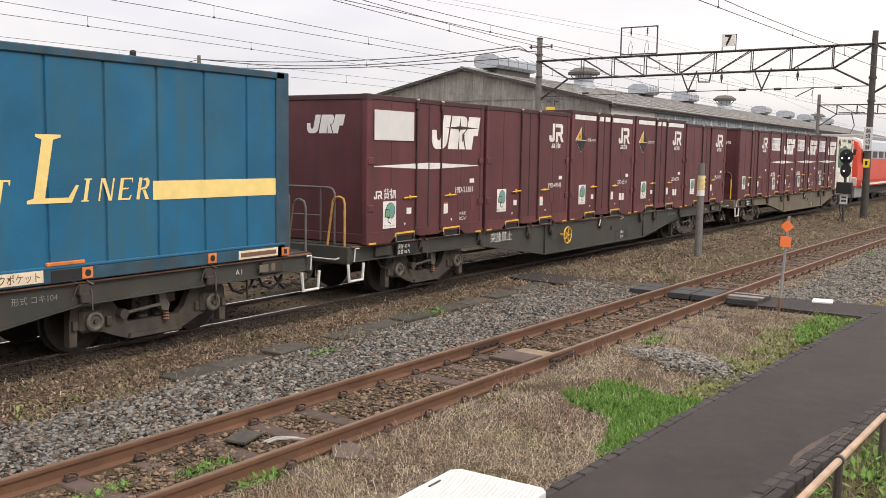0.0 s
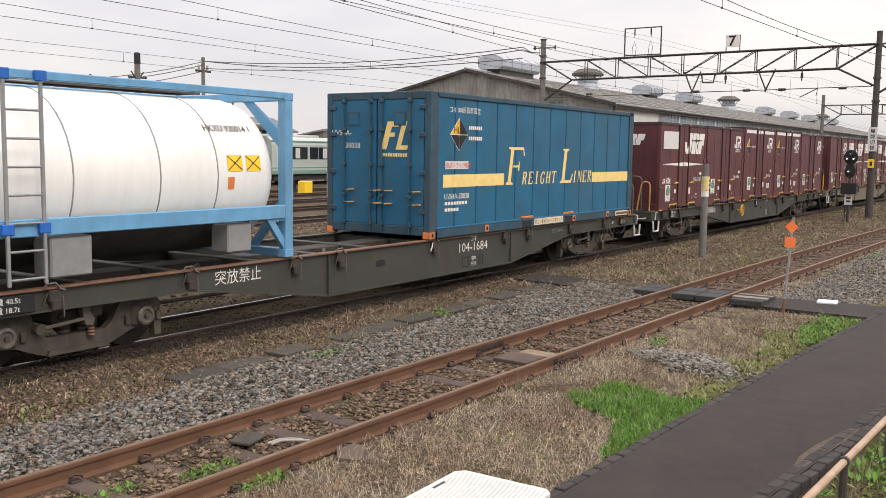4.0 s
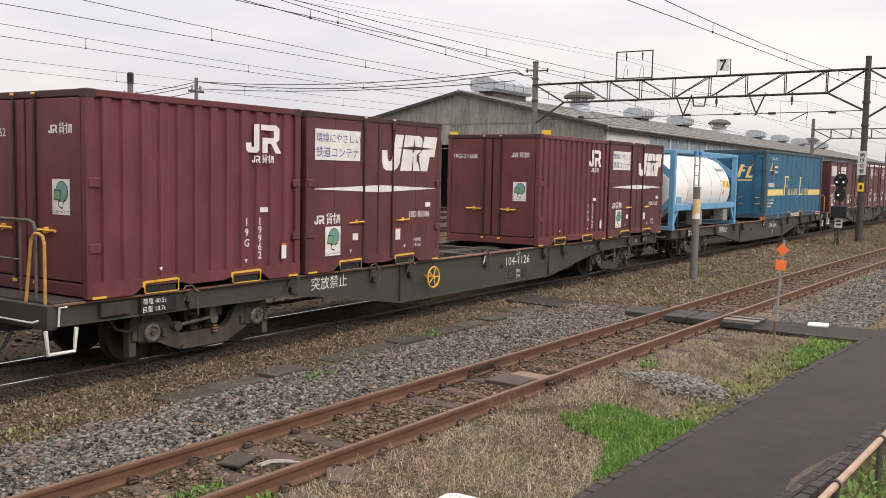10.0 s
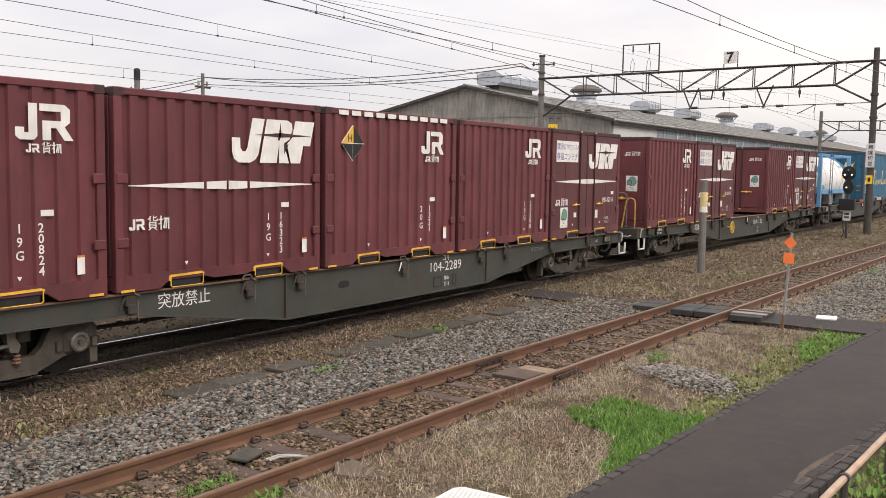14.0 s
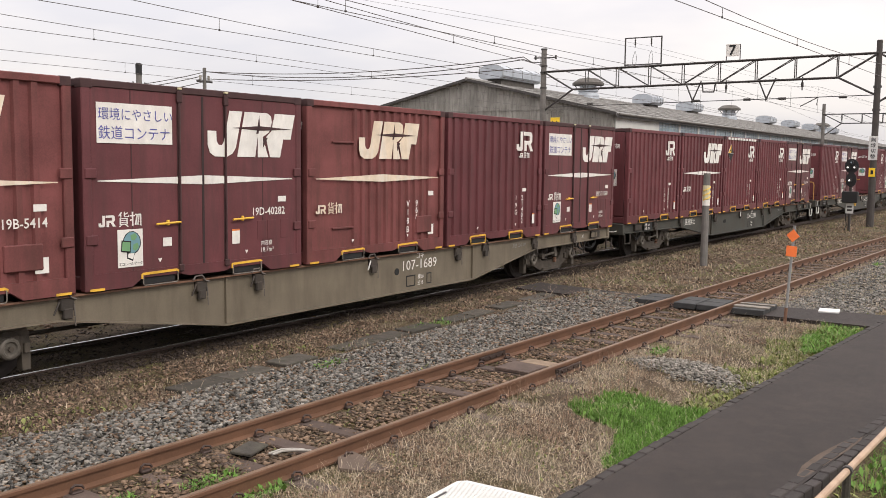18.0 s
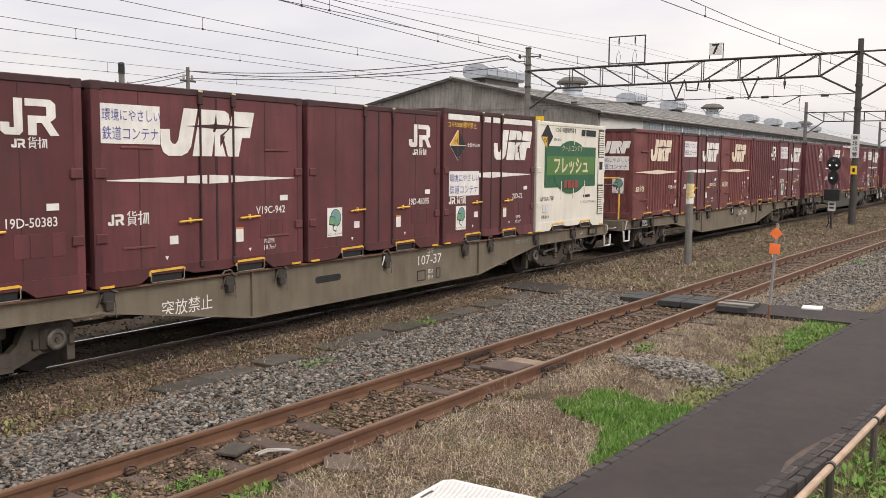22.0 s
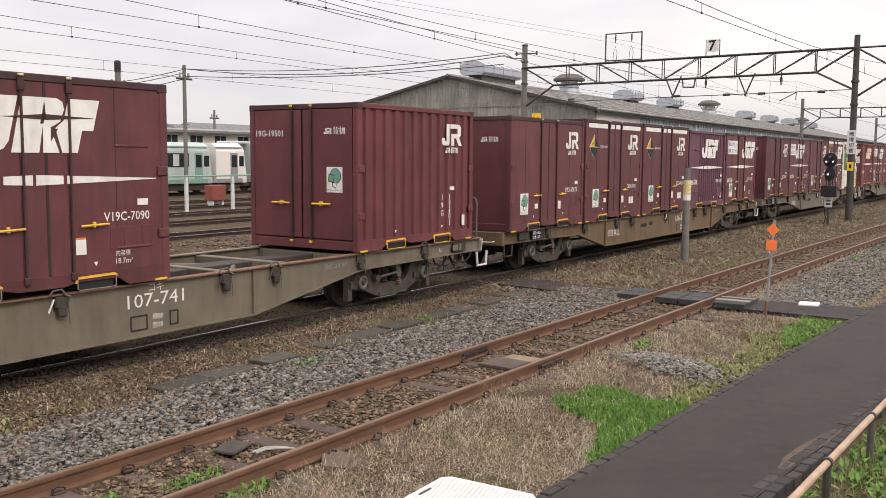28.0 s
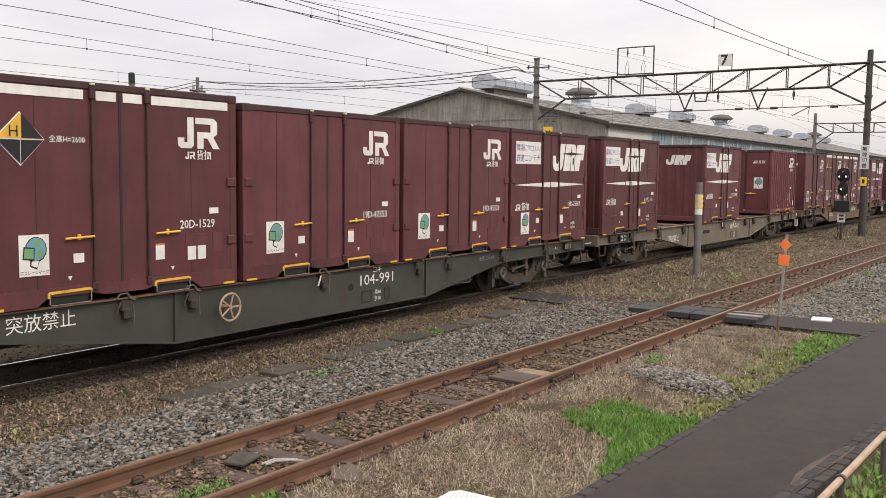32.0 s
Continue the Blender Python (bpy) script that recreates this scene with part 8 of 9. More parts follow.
def locomotive():
    """Red electric locomotive with a white cab, at the head of the train; its rear end is at x = 0."""
    t = thing("locomotive", "red electric locomotive with white cab end and grey skirt", "locomotive")
    L, h0, h1 = 19.8, 0.95, 3.55
    sec = [(-1.4, h0), (-1.45, 1.3), (-1.45, 2.9), (-1.30, 3.35), (-0.9, h1), (0.9, h1), (1.30, 3.35), (1.45, 2.9), (1.45, 1.3), (1.4, h0)]
    part("body", Build().prism(sec, "x", 2.0, L - 2.0), M_LOCORED, t, "red body side")
    part("upper_side", Build().prism([(-1.465, 2.45), (-1.465, 2.9), (-1.31, 3.37), (-0.9, h1 + 0.01), (0.9, h1 + 0.01), (1.31, 3.37), (1.465, 2.9), (1.465, 2.45)], "x", 2.01, L - 2.01), M_VENT, t, "grey upper side and roof edge")
    part("cab_roof", Build().prism([(-1.43, 2.95), (-1.28, 3.37), (-0.9, 3.56), (0.9, 3.56), (1.28, 3.37), (1.43, 2.95)], "x", 0.5, 2.0), M_LOCOWHITE, t, "white cab roof")
    cabsec = [(-1.3, h0), (-1.4, 1.3), (-1.4, 2.9), (-1.22, 3.3), (-0.85, 3.46), (0.85, 3.46), (1.22, 3.3), (1.4, 2.9), (1.4, 1.3), (1.3, h0)]
    for x0, x1, s in ((0.0, 2.0, 1), (L, L - 2.0, -1)):
        v = [(x0 + s * (0.30 if p[1] > 2.2 else 0.0), p[0] * 0.94, p[1]) for p in cabsec] + [(x1, p[0], p[1]) for p in sec]
        n = len(sec)
        f = [tuple(range(n)), ] + [(i, i + n, (i + 1) % n + n, (i + 1) % n) for i in range(n)]
        cab = part("cab", Build().add(v, f), M_LOCORED, t, "red cab with a white lower band")
        part("windscreen", Build().box(x0 + s * 0.20, x0 + s * 0.27, -1.15, -0.08, 2.25, 2.95, 0.03), M_CARGLASS, cab)
        part("windscreen", Build().box(x0 + s * 0.20, x0 + s * 0.27, 0.08, 1.15, 2.25, 2.95, 0.03), M_CARGLASS, cab)
        part("side_window", Build().box(x0 + s * 0.7, x0 + s * 1.5, -1.47, -1.41, 2.2, 2.85, 0.02), M_CARGLASS, cab)
        part("white_panel", Build().box(x0 + s * 0.02, x0 - s * 0.03, -1.28, 1.28, 1.0, 1.45, 0.02), M_LOCOWHITE, cab, "white front panel")
        part("headlamp", Build().rod((x0 - s * 0.06, -0.9, 1.65), (x0 + s * 0.05, -0.9, 1.65), 0.1, 10).rod((x0 - s * 0.06, 0.9, 1.65), (x0 + s * 0.05, 0.9, 1.65), 0.1, 10), M_LOCOWHITE, cab)
    part("white_band", Build().box(0.4, L - 0.4, -1.462, -1.452, 1.02, 1.14), M_LOCOWHITE, t, "white lower band")
    for i in range(7):
        g = part("side_grille", Build().box(3.0 + i * 1.9, 4.3 + i * 1.9, -1.482, -1.466, 2.5, 2.85, 0.01), M_STEELDK, t, "side louvre")
    part("roof", Build().box(1.5, L - 1.5, -1.0, 1.0, 3.5, 3.75, 0.05), M_STEELGR, t, "grey roof fairing")
    part("pantograph", Build().tube([(4.0, 0, 3.75), (5.2, 0, 4.35), (4.2, 0, 5.02)], 0.03, 6).rod((4.2, -0.7, 5.03), (4.2, 0.7, 5.03), 0.03, 6), M_STEELDK, t)
    part("skirt", Build().box(0.1, 2.2, -1.2, 1.2, 0.35, 0.95, 0.03).box(L - 2.2, L - 0.1, -1.2, 1.2, 0.35, 0.95, 0.03), M_STEELGR, t, "grey skirt")
    part("underframe", Build().box(2.2, L - 2.2, -1.1, 1.1, 0.5, 0.95), M_UNDER, t)
    for x in (3.4, 9.9, 16.4):
        for a in (-1.2, 1.2):
            part("wheel", Build().lathe([(0, -0.65), (0.56, -0.62), (0.56, -0.5), (0, -0.48)], (x + a, 0, 0.56), "y", 20).lathe([(0, 0.48), (0.56, 0.5), (0.56, 0.62), (0, 0.65)], (x + a, 0, 0.56), "y", 20), M_WHEEL, t)
        part("bogie_frame", Build().box(x - 2.0, x + 2.0, -1.0, -0.85, 0.4, 0.75, 0.03), M_STEELGR, t)
    return t

# ---- the train, wagon by wagon from the front: (centre, paint, load shift, rear rail, front rail, wagon number, load) ----
PITCH, SLOT = 20.6, 3.84
def slot_x(i):
    return 2 * SLOT - i * SLOT
CONSIST = [
    (1, M_W107, "dusty grey", 0.0, True, False, "", [(0, "WHITE", ""), (1, "DF", ""), (2, "DF", ""), (3, "DF", ""), (4, "DJ", "")]),
    (2, M_W104, "grey-green", 0.0, True, False, "", [(0, "DJ", "19D-51037"), (1, "TJ", "20D-6570"), (2, "TJ", "20D-6510"), (3, "DJ", "19D-49943"), (4, "DFP", "19D-21381")]),
    (3, M_W104, "grey-green", 0.0, False, True, "104-1684", [("blue",), ("tank",)]),
    (4, M_W104, "grey-green", 0.20, True, False, "104-1126", [(0, "DF", "19D-31385"), (1, "GJ", "19G-21668"), (3, "DF", "19D-80346"), (4, "GJ", "19G-19962")]),
    (5, M_W104, "grey-green", -0.25, False, True, "104-2289", [(0, "DF", "19D-32516"), (1, "GJ", "19G-20500"), (2, "GT", "20G-1321"), (3, "GF", "19G-16323"), (4, "GJ", "19G-20824")]),
    (6, M_W107, "dusty grey", 0.36, True, False, "107-1689", [(0, "DF", "19D-31060"), (1, "GJ", "19G-21402"), (2, "BF", "V18B-966"), (3, "DF", "19D-40282"), (4, "BF", "V19B-5414")]),
    (7, M_W107, "dusty grey", -0.07, False, True, "107-37", [(0, "WHITE", ""), (1, "TF", "20D-72"), (2, "DJ", "19D-46095"), (3, "CF", "V19C-942"), (4, "DJ", "19D-50383")]),
    (8, M_W106, "brown dusty", -0.02, False, True, "106-1056", [(0, "DF", "19D-31359"), (1, "PF", "V19B-6748"), (2, "TJ", "20D-8415"), (3, "TJ", "20D-3003"), (4, "DJ", "19D-50675")]),
    (9, M_W107, "dusty grey", -0.08, False, True, "107-741", [(0, "GJ", "19G-19501"), (2, "CF", "V19C-7090"), (4, "CF", "V19C-196")]),
    (10, M_W104, "grey-green", 0.47, True, False, "104-991", [(0, "DF", "19D-25303"), (1, "DJ", "19D-45326"), (2, "DJ", "19D-47553"), (3, "TJ", "20D-1529")]),
]
RUN = []          # (thing, place along the train, height above the rail head)

WAGONS = {}
def make_wagon(paint, tone, rear, front):
    """A wagon of that paint and end layout: a clean pattern is kept aside and copied."""
    key = (paint.name, rear, front)
    if key not in WAGONS:
        WAGONS[key] = wagon(paint, rear, front, tone)
        WHEEL_ROWS.clear()
    t = copy_thing(WAGONS[key], pose(0, 0, 0))
    for o in t.children_recursive:
        if o.name.startswith("wheelset"): WHEELSETS.append((o, o.location.x))
    return t
WHEELSETS = []

FIRST = {}
def build_train():
    spare = {}
    for k, paint, tone, shift, rear, front, number, load in CONSIST:
        c = -(k - 4) * PITCH
        w = make_wagon(paint, tone, rear, front)
        RUN.append((w, c + (0.36 if k == 10 else 0.0 if paint is M_W104 else 0.2 if k == 8 else 0.15), 0.0))
        if k == 10:
            for o in w.children_recursive:
                if o.name.startswith(("brake_wheel", "spoke", "hub")):
                    o.data = o.data.copy()
                    o.data.materials[0] = M_PIPE
        if number:
            wide = max(p[0] for p in letters(number, 0.25)[0])
            part("number", write(Build(), number, 0.25, 1.47, DECK - 0.34, -1.125, squeeze=0.131 * len(number) / wide, centre=True), M_WHITE, w, "white wagon number")
        for item in load:
            if item[0] == "blue":
                RUN.append((blue_container(), c - 0.02, DECK)); continue
            if item[0] == "tank":
                RUN.append((tank_container(), c - 9.95, DECK)); continue
            i, code, text = item
            base = {"DFP": "DF", "GT": "GJ"}.get(code, code)
            x = c + slot_x(i) + shift
            if code == "WHITE":
                if "WHITE" not in FIRST: FIRST["WHITE"] = cream_container(); t = FIRST["WHITE"]
                else: t = copy_thing(FIRST["WHITE"], pose(0, 0, 0))
                RUN.append((t, x, DECK)); continue
            src = take(base)
            if base not in FIRST:
                FIRST[base] = src
                spare[base] = copy_thing(src, pose(0, 0, -50))      # clean pattern for the next ones
                t = src
            else:
                t = copy_thing(spare[base], pose(0, 0, 0))
            if code == "GT":
                for j in range(10): part("height_strip", plate(Build(), -1.55 + j * 0.315, -1.32 + j * 0.315, 2.40, 2.475, -HW - 0.003), M_WHITE, t, "dash of a white height strip")
                placard(t, -1.20, 1.96, "H")
                t["label"] = "tall wine-red ribbed container with dashed strip and placard"
            if code == "DFP":
                part("cover_panel", plate(Build(), -1.67, -0.54, 1.75, 2.25, SIDE - 0.012), M_LID, t, "blank white panel over the slogan")
            if text:
                how = "column" if text.startswith(("19G", "20G")) else "row"
                if text == "V18B-966": how = "column"
                numbered(t, text, how)
                e = -LEN / 2 - 0.008
                if text.startswith("19G"):
                    part("number", write(Build(), text, 0.15, -1.05, 1.95, e, "end", 0.01), M_WHITE, t)
                if text == "V19B-5414":
                    part("number", write(Build(), text, 0.15, -1.02, 1.88, -LEN / 2 + 0.01, "end", 0.01), M_WHITE, t)
                if text == "V19C-7090":
                    b = Build()
                    for j, ch in enumerate(text): write(b, ch, 0.15, -0.98, 2.1 - j * 0.155, -LEN / 2 + 0.012, "end", 0.01, centre=True)
                    part("number", b, M_WHITE, t)
            RUN.append((t, x, DECK))
    spent = []
    for t in list(spare.values()) + list(WAGONS.values()):
        spent += list(t.children_recursive) + [t]
    bpy.data.batch_remove(spent)
    RUN.append((locomotive(), 3 * PITCH + 10.6, 0.0))
build_train()

# ================= yard, railcars and houses behind the train =================
def railcar(x0, x1, silver=False, cab=True):
    """Diesel railcar seen from its side; the cab is at its far end."""
    t = thing("railcar", "silver railcar with pink lower band and rounded cab" if silver else "white and pale green railcar with dark windows", "railcar", "parked railcars")
    y0, y1 = 48.0, 50.8
    skin = M_LOCOWHITE if silver else M_CARWHITE
    sec = [(y0 + 0.05, 0.65), (y0, 0.95), (y0, 2.85), (y0 + 0.12, 3.2), (y0 + 0.5, 3.44), (y1 - 0.5, 3.44), (y1 - 0.12, 3.2), (y1, 2.85), (y1, 0.95), (y1 - 0.05, 0.65)]
    part("body", Build().prism(sec, "x", x0, x1 - (0.5 if cab else 0)), skin, t)
    if cab:
        n = len(sec)
        v = [(x1 - 0.5, p[0], p[1]) for p in sec] + [(x1 - 0.12 * (p[1] - 0.65), p[0] * 0.9 + 49.4 * 0.1, p[1] - 0.04 * (p[1] > 3)) for p in sec]
        part("cab_front", Build().add(v, [(i, (i + 1) % n, n + (i + 1) % n, n + i) for i in range(n)] + [tuple(range(n, 2 * n))]), skin, t, "rounded cab front")
        part("cab_door", Build().box(x1 - 1.75, x1 - 1.05, y0 - 0.02, y0 + 0.01, 0.8, 2.75, 0.01), M_CARGREEN if not silver else M_STEELGR, t, "cab door with window")
        part("door_window", Build().box(x1 - 1.65, x1 - 1.15, y0 - 0.03, y0 - 0.02, 1.75, 2.6), M_CARGLASS, t)
        part("side_window", Build().box(x1 - 0.9, x1 - 0.45, y0 - 0.02, y0 + 0.01, 1.8, 2.55, 0.01), M_CARGLASS, t)
    part("waist_band", Build().box(x0, x1 - 0.6, y0 - 0.008, y0, 0.68, 0.95), M_CARGREEN if not silver else M_STEELGR, t, "coloured lower band")
    part("roof_band", Build().box(x0, x1 - 0.6, y0 + 0.02, y0 + 0.12, 3.08, 3.16), M_CARGREEN if not silver else M_STEELGR, t)
    part("roof_unit", Build().box(x0 + 2, x0 + 6, 48.7, 50.1, 3.4, 3.62, 0.06), M_CARROOF, t, "roof cooling unit")
    x = x0 + 1.0
    while x + 2.9 < x1 - (2.0 if cab else 0):
        w = part("window_band", Build().box(x, x + 2.85, y0 - 0.015, y0 + 0.01, 1.77, 2.70, 0.01), M_CARGLASS, t)
        part("window_post", Build().box(x + 0.95, x + 1.02, y0 - 0.022, y0 - 0.015, 1.77, 2.70), M_STEELGR, w)
        part("curtain", Build().box(x + 1.5, x + 2.0, y0 - 0.021, y0 - 0.016, 1.85, 2.62), M_LIGHTWALL, w, "pale blind inside")
        x += 3.1
    part("underframe", Build().box(x0 + 0.4, x1 - 0.7, y0 + 0.2, y1 - 0.2, 0.2, 0.65), M_UNDER, t)
    for x in (x0 + 2.5, x1 - 3.2):
        for a in (-1.0, 1.0):
            part("wheel", Build().lathe([(0, y0 + 0.75), (0.43, y0 + 0.76), (0.43, y0 + 0.88), (0, y0 + 0.9)], (x + a, 0, 0.41), "y", 18), M_WHEEL, t)
        part("bogie_frame", Build().box(x - 1.5, x + 1.5, y0 + 0.55, y0 + 0.7, 0.35, 0.62, 0.03), M_BOGIE, t)
railcar(11.0, 29.6, True)
railcar(29.9, 45.3)
railcar(45.5, 48.6, True)
railcar(49.2, 66.0)

def post_fence(y, xs, z, label, rails, top):
    t = thing("railing", label, "railing")
    for x in xs:
        part("post", Build().box(x - 0.07, x + 0.07, y - 0.06, y + 0.06, GZ - 0.1, z), M_FENCE, t)
    for r in rails:
        part("rail", Build().rod((xs[0] - 2, y, r), (xs[-1] + 2, y, r), 0.05, 6), top, t)
post_fence(34.0, (18.5, 21.5, 24.4, 27.3, 30.3, 33.3, 36.3, 39.3, 42.3), 1.50, "white posts carrying a pale green rail in the yard", (1.55,), M_CARGREEN)
post_fence(44.0, (14.9, 17.7, 20.5, 23.2, 25.9), 2.12, "white post railing beside the railcars", (2.15,), M_FENCE)

def line_pole(x, y, z, label, box=False):
    t = thing("line_pole", label, "pole", "poles in the yard", pose(x, y, GZ - 0.1))
    part("pole", Build().rod((0, 0, 0), (0, 0, z + 0.2), 0.20 if box else 0.15, 12, 0.17 if box else 0.115), M_CONCDK, t)
    part("cross_arm", Build().box(-0.65, 0.65, -0.06, 0.06, z - 0.75, z - 0.62, 0.02), M_STEELDK, t)
    if box:
        part("pole_cap", Build().rod((0, 0, z + 0.1), (0, 0, z + 0.72), 0.19, 12).rod((0, 0, z + 0.72), (0, 0, z + 0.78), 0.19, 12, 0.12), M_BLACK, t, "black cylinder on the pole top")
        part("bracket", Build().rod((-0.45, 0, z - 0.35), (-0.12, 0, z - 0.75), 0.04, 6).rod((0.45, 0, z - 0.35), (0.12, 0, z - 0.75), 0.04, 6), M_STEELDK, t)
    else:
        part("insulator", Build().rod((-0.35, 0, z - 0.6), (-0.35, 0, z - 0.3), 0.08, 8).rod((0.35, 0, z - 0.6), (0.35, 0, z - 0.3), 0.08, 8), M_CONC, t)
line_pole(36.1, 46.2, 7.6, "thick grey concrete pole with a black cap", True)
line_pole(41.9, 47.0, 8.45, "slim concrete pole carrying feeder cables")
for x, y, z in ((52.0, 76.0, 9.0), (55.5, 78.0, 9.5), (61.0, 80.0, 8.5), (70.0, 74.0, 7.5), (45.0, 90.0, 9.8), (84.0, 72.0, 8.0)):
    line_pole(x, y, z, "distant wooden power pole among the houses")

def house(x, y, w, d, h, rh, label, along=True):
    t = thing("house", label, "house", "houses beyond the yard", pose(x, y, GZ))
    part("wall", Build().box(-w / 2, w / 2, -d / 2, d / 2, 0, h), M_HOUSE, t)
    if along:
        part("roof", Build().prism([(-d / 2 - 0.6, h - 0.15), (0, h + rh), (d / 2 + 0.6, h - 0.15), (d / 2 + 0.6, h - 0.35), (-d / 2 - 0.6, h - 0.35)], "x", -w / 2 - 0.5, w / 2 + 0.5), M_ROOFTILE, t, "grey tiled roof")
    else:
        part("roof", Build().prism([(-w / 2 - 0.6, h - 0.15), (0, h + rh), (w / 2 + 0.6, h - 0.15), (w / 2 + 0.6, h - 0.35), (-w / 2 - 0.6, h - 0.35)], "y", -d / 2 - 0.5, d / 2 + 0.5), M_ROOFTILE, t, "grey tiled roof")
        part("gable", Build().prism([(-w / 2, h), (0, h + rh - 0.25), (w / 2, h)], "y", -d / 2, -d / 2 + 0.1), M_HOUSE, t)
    n = max(2, int(w / 2.6))
    for i in range(n):
        xx = -w / 2 + w * (i + 0.5) / n
        for z in ([h - 1.7] if h < 4.5 else [h - 1.7, h - 4.2]):
            win = part("window", Build().box(xx - 0.75, xx + 0.75, -d / 2 - 0.03, -d / 2 + 0.02, z, z + 1.2), M_FENCE, t)
            part("pane", Build().box(xx - 0.68, xx - 0.03, -d / 2 - 0.045, -d / 2 - 0.03, z + 0.07, z + 1.13), M_CARGLASS, win)
            part("pane", Build().box(xx + 0.03, xx + 0.68, -d / 2 - 0.045, -d / 2 - 0.03, z + 0.07, z + 1.13), M_CARGLASS, win)
house(56.5, 64.0, 11.0, 7.0, 5.0, 0.15, "low pale house with a flat-pitched roof and windows")
house(44.0, 66.0, 7.0, 9.0, 4.2, 1.5, "beige wooden house with a grey gable roof", False)
house(36.0, 68.0, 10.0, 8.0, 4.0, 1.7, "pale house with a wide grey tiled roof")
house(27.0, 72.0, 9.0, 8.0, 4.2, 1.6, "pale house with a wide grey tiled roof")
house(17.0, 74.0, 9.0, 8.0, 4.4, 1.6, "beige house with a grey gable roof", False)
house(48.5, 78.0, 12.0, 8.0, 4.8, 1.9, "beige house with a wide grey tiled roof")
house(66.0, 84.0, 10.0, 8.0, 5.2, 1.8, "pale house with a grey gable roof", False)
house(78.0, 90.0, 12.0, 8.0, 4.8, 1.8, "pale house with a wide grey tiled roof")
house(5.0, 78.0, 11.0, 8.0, 4.6, 1.8, "pale house with a wide grey tiled roof")
house(92.0, 96.0, 12.0, 9.0, 5.4, 1.8, "pale house with a wide grey tiled roof")

def side_shed():
    t = thing("side_shed", "low grey corrugated lean-to beside the engine shed", "shed")
    part("wall", Build().box(58.0, 70.0, 50.2, 58.5, GZ - 0.2, 2.4), M_LIGHTWALL, t, "pale lower wall boards")
    part("upper_wall", Build().prism([(50.2, 2.4), (50.2, 4.1), (58.5, 2.75), (58.5, 2.4)], "x", 57.95, 58.1), M_SLATE, t)
    part("roof", Build().prism([(50.2, 4.1), (50.2, 4.25), (58.9, 2.85), (58.9, 2.70)], "x", 57.6, 70.0), M_SLATEROOF, t)
    for i in range(9):
        part("batten", Build().box(57.92, 57.99, 50.5 + i * 0.95, 50.56 + i * 0.95, GZ, 2.4), M_STEELGR, t)
side_shed()

for n, x, y, z in (("16", 59.2, 30.2, 5.2), ("15", 59.2, 38.0, 5.15), ("14", 59.2, 43.9, 5.2), ("12", 44.5, 62.0, 5.5), ("11", 41.1, 62.0, 5.15), ("10", 38.2, 62.0, 4.6)):
    yellow_sign(x, y, z, n)
span = thing("sign_span", "steel span carrying the yellow number signs", "span")
part("beam", Build().rod((30.0, 62.0, 6.4), (52.0, 62.0, 6.6), 0.06, 6), M_STEELDK, span)
for x in (30.0, 52.0):
    part("post", Build().rod((x, 62.0, GZ - 0.1), (x, 62.0, 6.7), 0.12, 8), M_STEELDK, span)

cab = thing("relay_cabinet", "pale grey trackside cabinets on a dark post", "cabinet", m=pose(14.9, 21.26, GZ - 0.05))
part("post", Build().box(-0.09, 0.09, -0.09, 0.09, 0, 2.2, 0.01), M_CONC, cab, "grey post")
part("leg", Build().box(0.02, 0.18, 0.1, 0.25, 0, 0.9, 0.01), M_BLACK, cab)
for a, c in ((-0.75, -0.32), (-0.30, 0.22), (0.25, 0.55)):
    d = part("cabinet_box", Build().box(a, c, -0.28, -0.05, 0.85, 1.48, 0.02), M_FENCE, cab, "pale grey box")
    part("door", Build().box(a + 0.04, c - 0.04, -0.295, -0.28, 0.9, 1.43, 0.004), M_LIGHTWALL, d)
    part("lock", Build().box(a + 0.05, a + 0.09, -0.31, -0.295, 1.1, 1.2), M_BLACK, d)
dwarf = thing("dwarf_signal", "black shunting signal cluster on a short grey post", "signal", m=pose(15.5, 20.7, GZ - 0.05))
part("post", Build().box(-0.1, 0.1, -0.08, 0.08, 0, 1.05, 0.01), M_CONC, dwarf)
hd = part("head", Build().box(-0.42, 0.05, -0.2, 0.15, 0.55, 1.2, 0.04), M_BLACK, dwarf)
for z in (1.05, 1.35):
    part("lamp_hood", Build().rod((-0.2, -0.1, z), (-0.55, -0.22, z), 0.13, 10), M_BLACK, hd)
part("cable", Build().tube([(0.1, -0.05, 1.0), (0.2, -0.1, 0.6), (0.12, -0.1, 0.2), (0.3, -0.1, 0.03)], 0.025, 5), M_BLACK, dwarf)
stake = thing("white_stake", "leaning white stake in the ballast", "stake", m=pose(18.0, 21.1, GZ - 0.05, 0, -4, 0))
part("stake", Build().rod((0, 0, 0), (0, 0, 1.45), 0.04, 8), M_FENCE, stake)
for x, y, z in ((25.0, 39.0, 1.9), (29.0, 34.6, 1.95), (22.0, 33.4, 2.35)):
    m = thing("marker_sign", "slim grey post with a small white plate", "marker post", "small yard markers", pose(x, y, GZ - 0.05))
    part("post", Build().rod((0, 0, 0), (0, 0, z), 0.035, 6), M_STEELGR, m)
    part("plate", Build().box(-0.09, 0.09, -0.05, -0.035, z - 0.55, z, 0.004), M_FENCE, m)
red = thing("equipment_box", "red-brown equipment box on legs in the yard", "box", m=pose(34.6, 36.6, GZ))
part("body", Build().box(-0.5, 0.5, -0.3, 0.3, 0.35, 1.15, 0.02), M_DULLRED, red)
part("leg", Build().box(-0.4, -0.3, -0.2, 0.2, 0, 0.35), M_FENCE, red)
part("leg", Build().box(0.3, 0.4, -0.2, 0.2, 0, 0.35), M_FENCE, red)
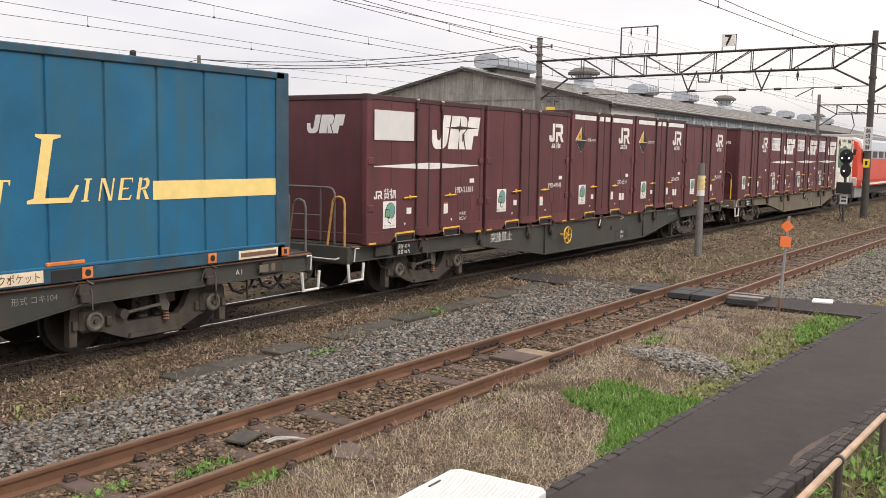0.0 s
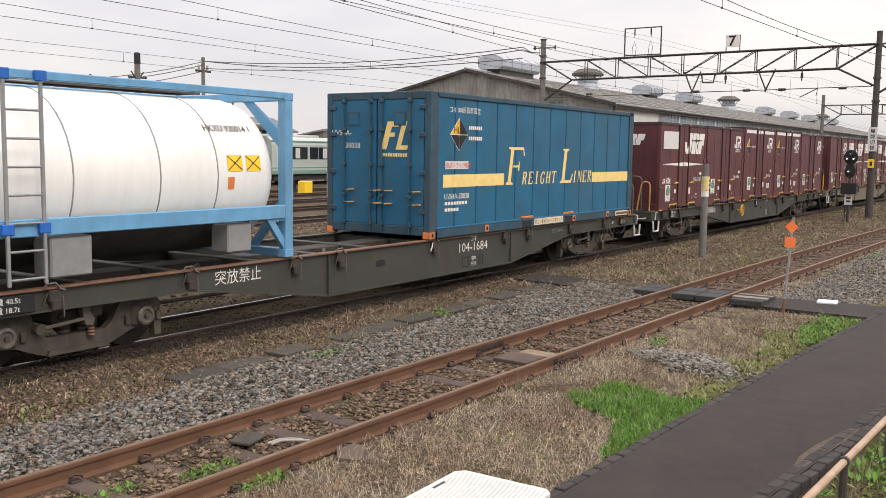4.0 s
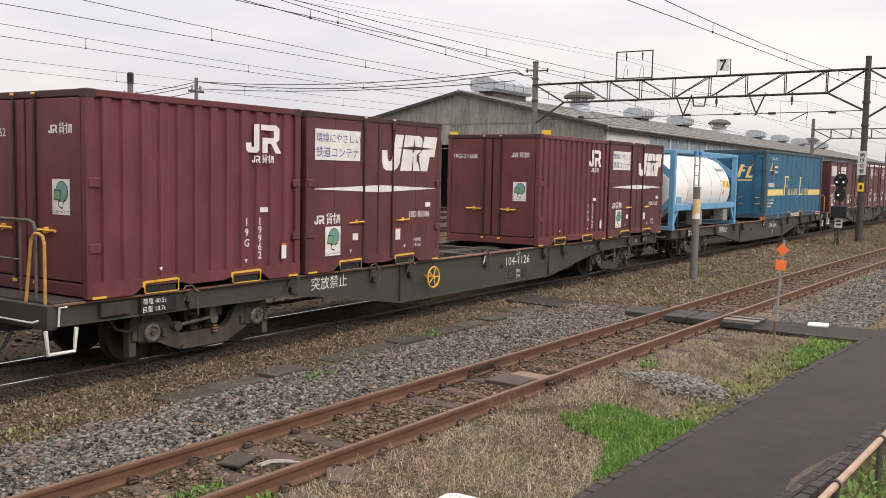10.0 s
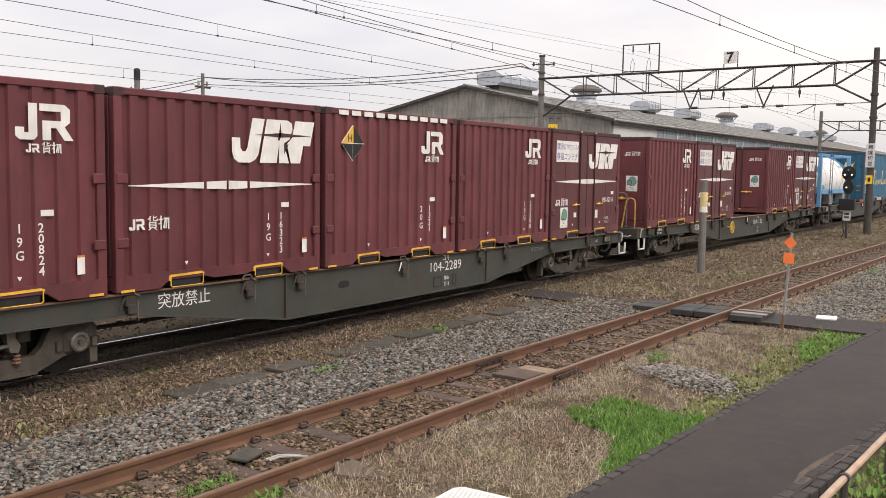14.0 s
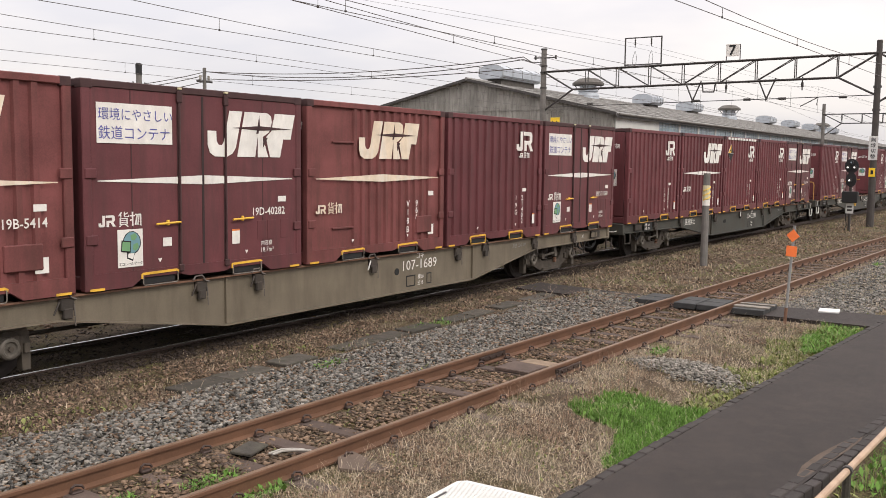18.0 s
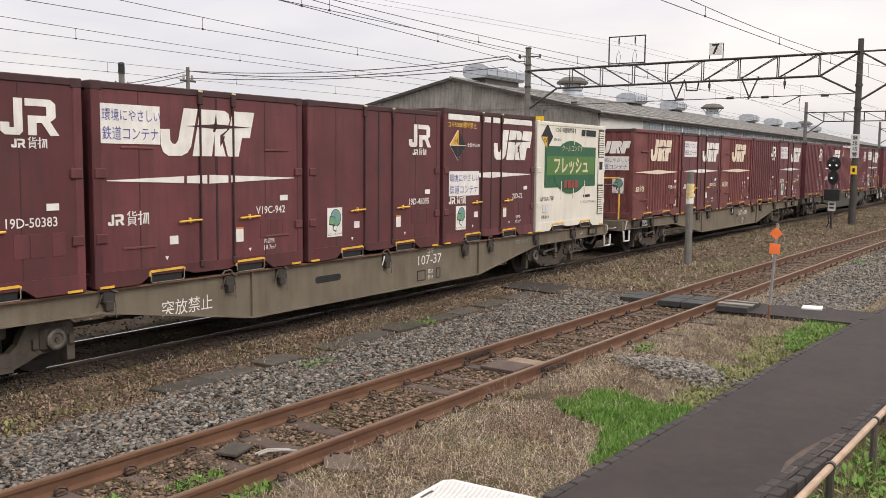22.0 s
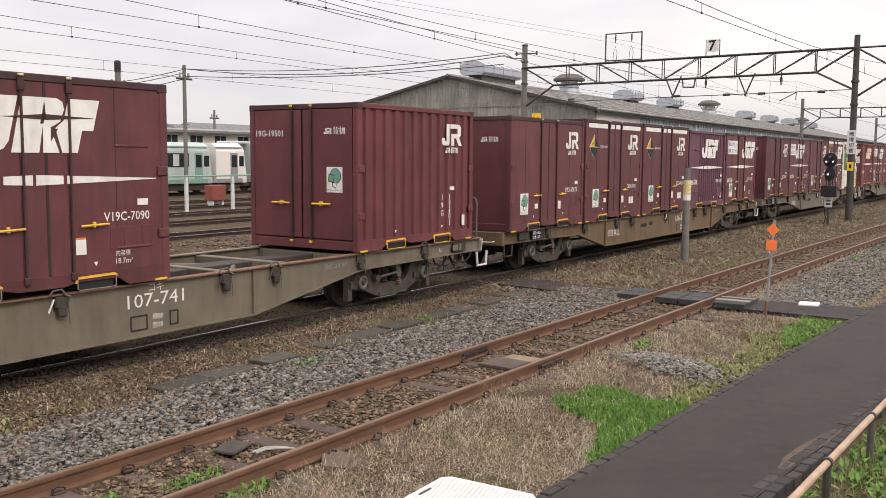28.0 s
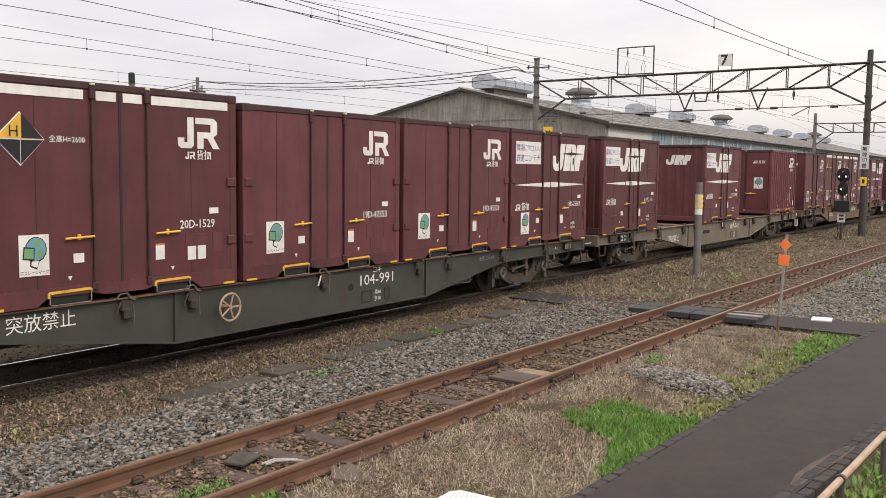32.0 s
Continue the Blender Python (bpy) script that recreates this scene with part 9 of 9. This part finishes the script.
yb = thing("equipment_box", "yellow box standing between the yard tracks", "box", m=pose(42.0, 38.2, GZ))
part("body", Build().box(-0.35, 0.35, -0.3, 0.3, 0, 0.75, 0.03), M_SIGNYEL, yb)
hoops = thing("hose_stack", "upright black hoses stacked beside the yard track", "hoses", m=pose(38.8, 36.6, GZ))
for i in range(3):
    part("hoop", Build().tube([(i * 0.22 + 0.45 * math.cos(a), 0.12 * i, 0.5 + 0.5 * math.sin(a)) for a in lines(0, 2 * math.pi, 16)], 0.06, 6), M_BLACK, hoops)
# concrete cable trough lids beside the goods track
trough = thing("cable_trough", "dark flat concrete lids half buried beside the goods track", "trough")
for i in range(11):
    x = 6.6 + i * 0.95 + (0.25 if i % 3 == 0 else 0)
    part("lid", Build().box(x, x + 0.62 + 0.25 * rng.random(), 8.05 + 0.02 * i, 8.42 + 0.02 * i, GZ - 0.05, GZ + 0.028 + 0.007 * (i % 3), 0.01), M_MOSSLID, trough)
# far woods and roofs that close the view
p = np.stack([-60 + 420 * rng.random(9000), 230 + 60 * rng.random(9000), np.zeros(9000)], 1)
p[:, 2] = GZ + 7.5 * rng.random(9000) * (0.35 + 0.65 * np.abs(np.sin(p[:, 0] * 0.045) * np.cos(p[:, 0] * 0.013)))
scatter("far_woods", LEAVES, p, 1.2 + 1.6 * rng.random(len(p)), M_LEAF, "dim far woods behind the houses", tilt=3.0)


# ================= movement =================
# distance run by the train, in metres, every second from 0 to 32
RAN = (-19.67, -16.63, -13.45, -10.12, -6.66, -3.09, 0.56, 4.29, 8.11, 12.04, 16.10, 20.30, 24.61, 29.04, 33.60, 38.30, 43.12, 48.06, 53.12, 58.31, 63.63, 69.04, 74.52, 80.09, 85.75, 91.52, 97.38, 103.33, 109.36, 115.48, 121.68, 127.94, 134.23)

def ran(t):
    """Smooth distance at any time."""
    i = min(max(int(t), 0), len(RAN) - 2)
    p1, p2 = RAN[i], RAN[i + 1]
    p0 = RAN[i - 1] if i else 2 * p1 - p2
    p3 = RAN[i + 2] if i + 2 < len(RAN) else 2 * p2 - p1
    u = t - i
    return p1 + 0.5 * u * (p2 - p0 + u * (2 * p0 - 5 * p1 + 4 * p2 - p3 + u * (3 * (p1 - p2) + p3 - p0)))

def on_track(x, h):
    slope = (bend(x + 1) - bend(x - 1)) / 2
    return pose(x, TRAIN_Y + bend(x), TRAIN_Z + rise(x) + h, 0, 0, math.degrees(math.atan(slope)))

def motions():
    times = [float(i) for i in range(33)]
    for t, x, h in RUN:
        walk(t, [(s, on_track(x + ran(s), h)) for s in times])
    steps = [i / 10 for i in range(321)]
    turn = [(s, math.degrees((ran(s) - ran(0)) / 0.43)) for s in steps]
    for w, a in WHEELSETS:
        walk(w, [(s, pose(a, 0, 0.43, 0, d, 0)) for s, d in turn])

motions()
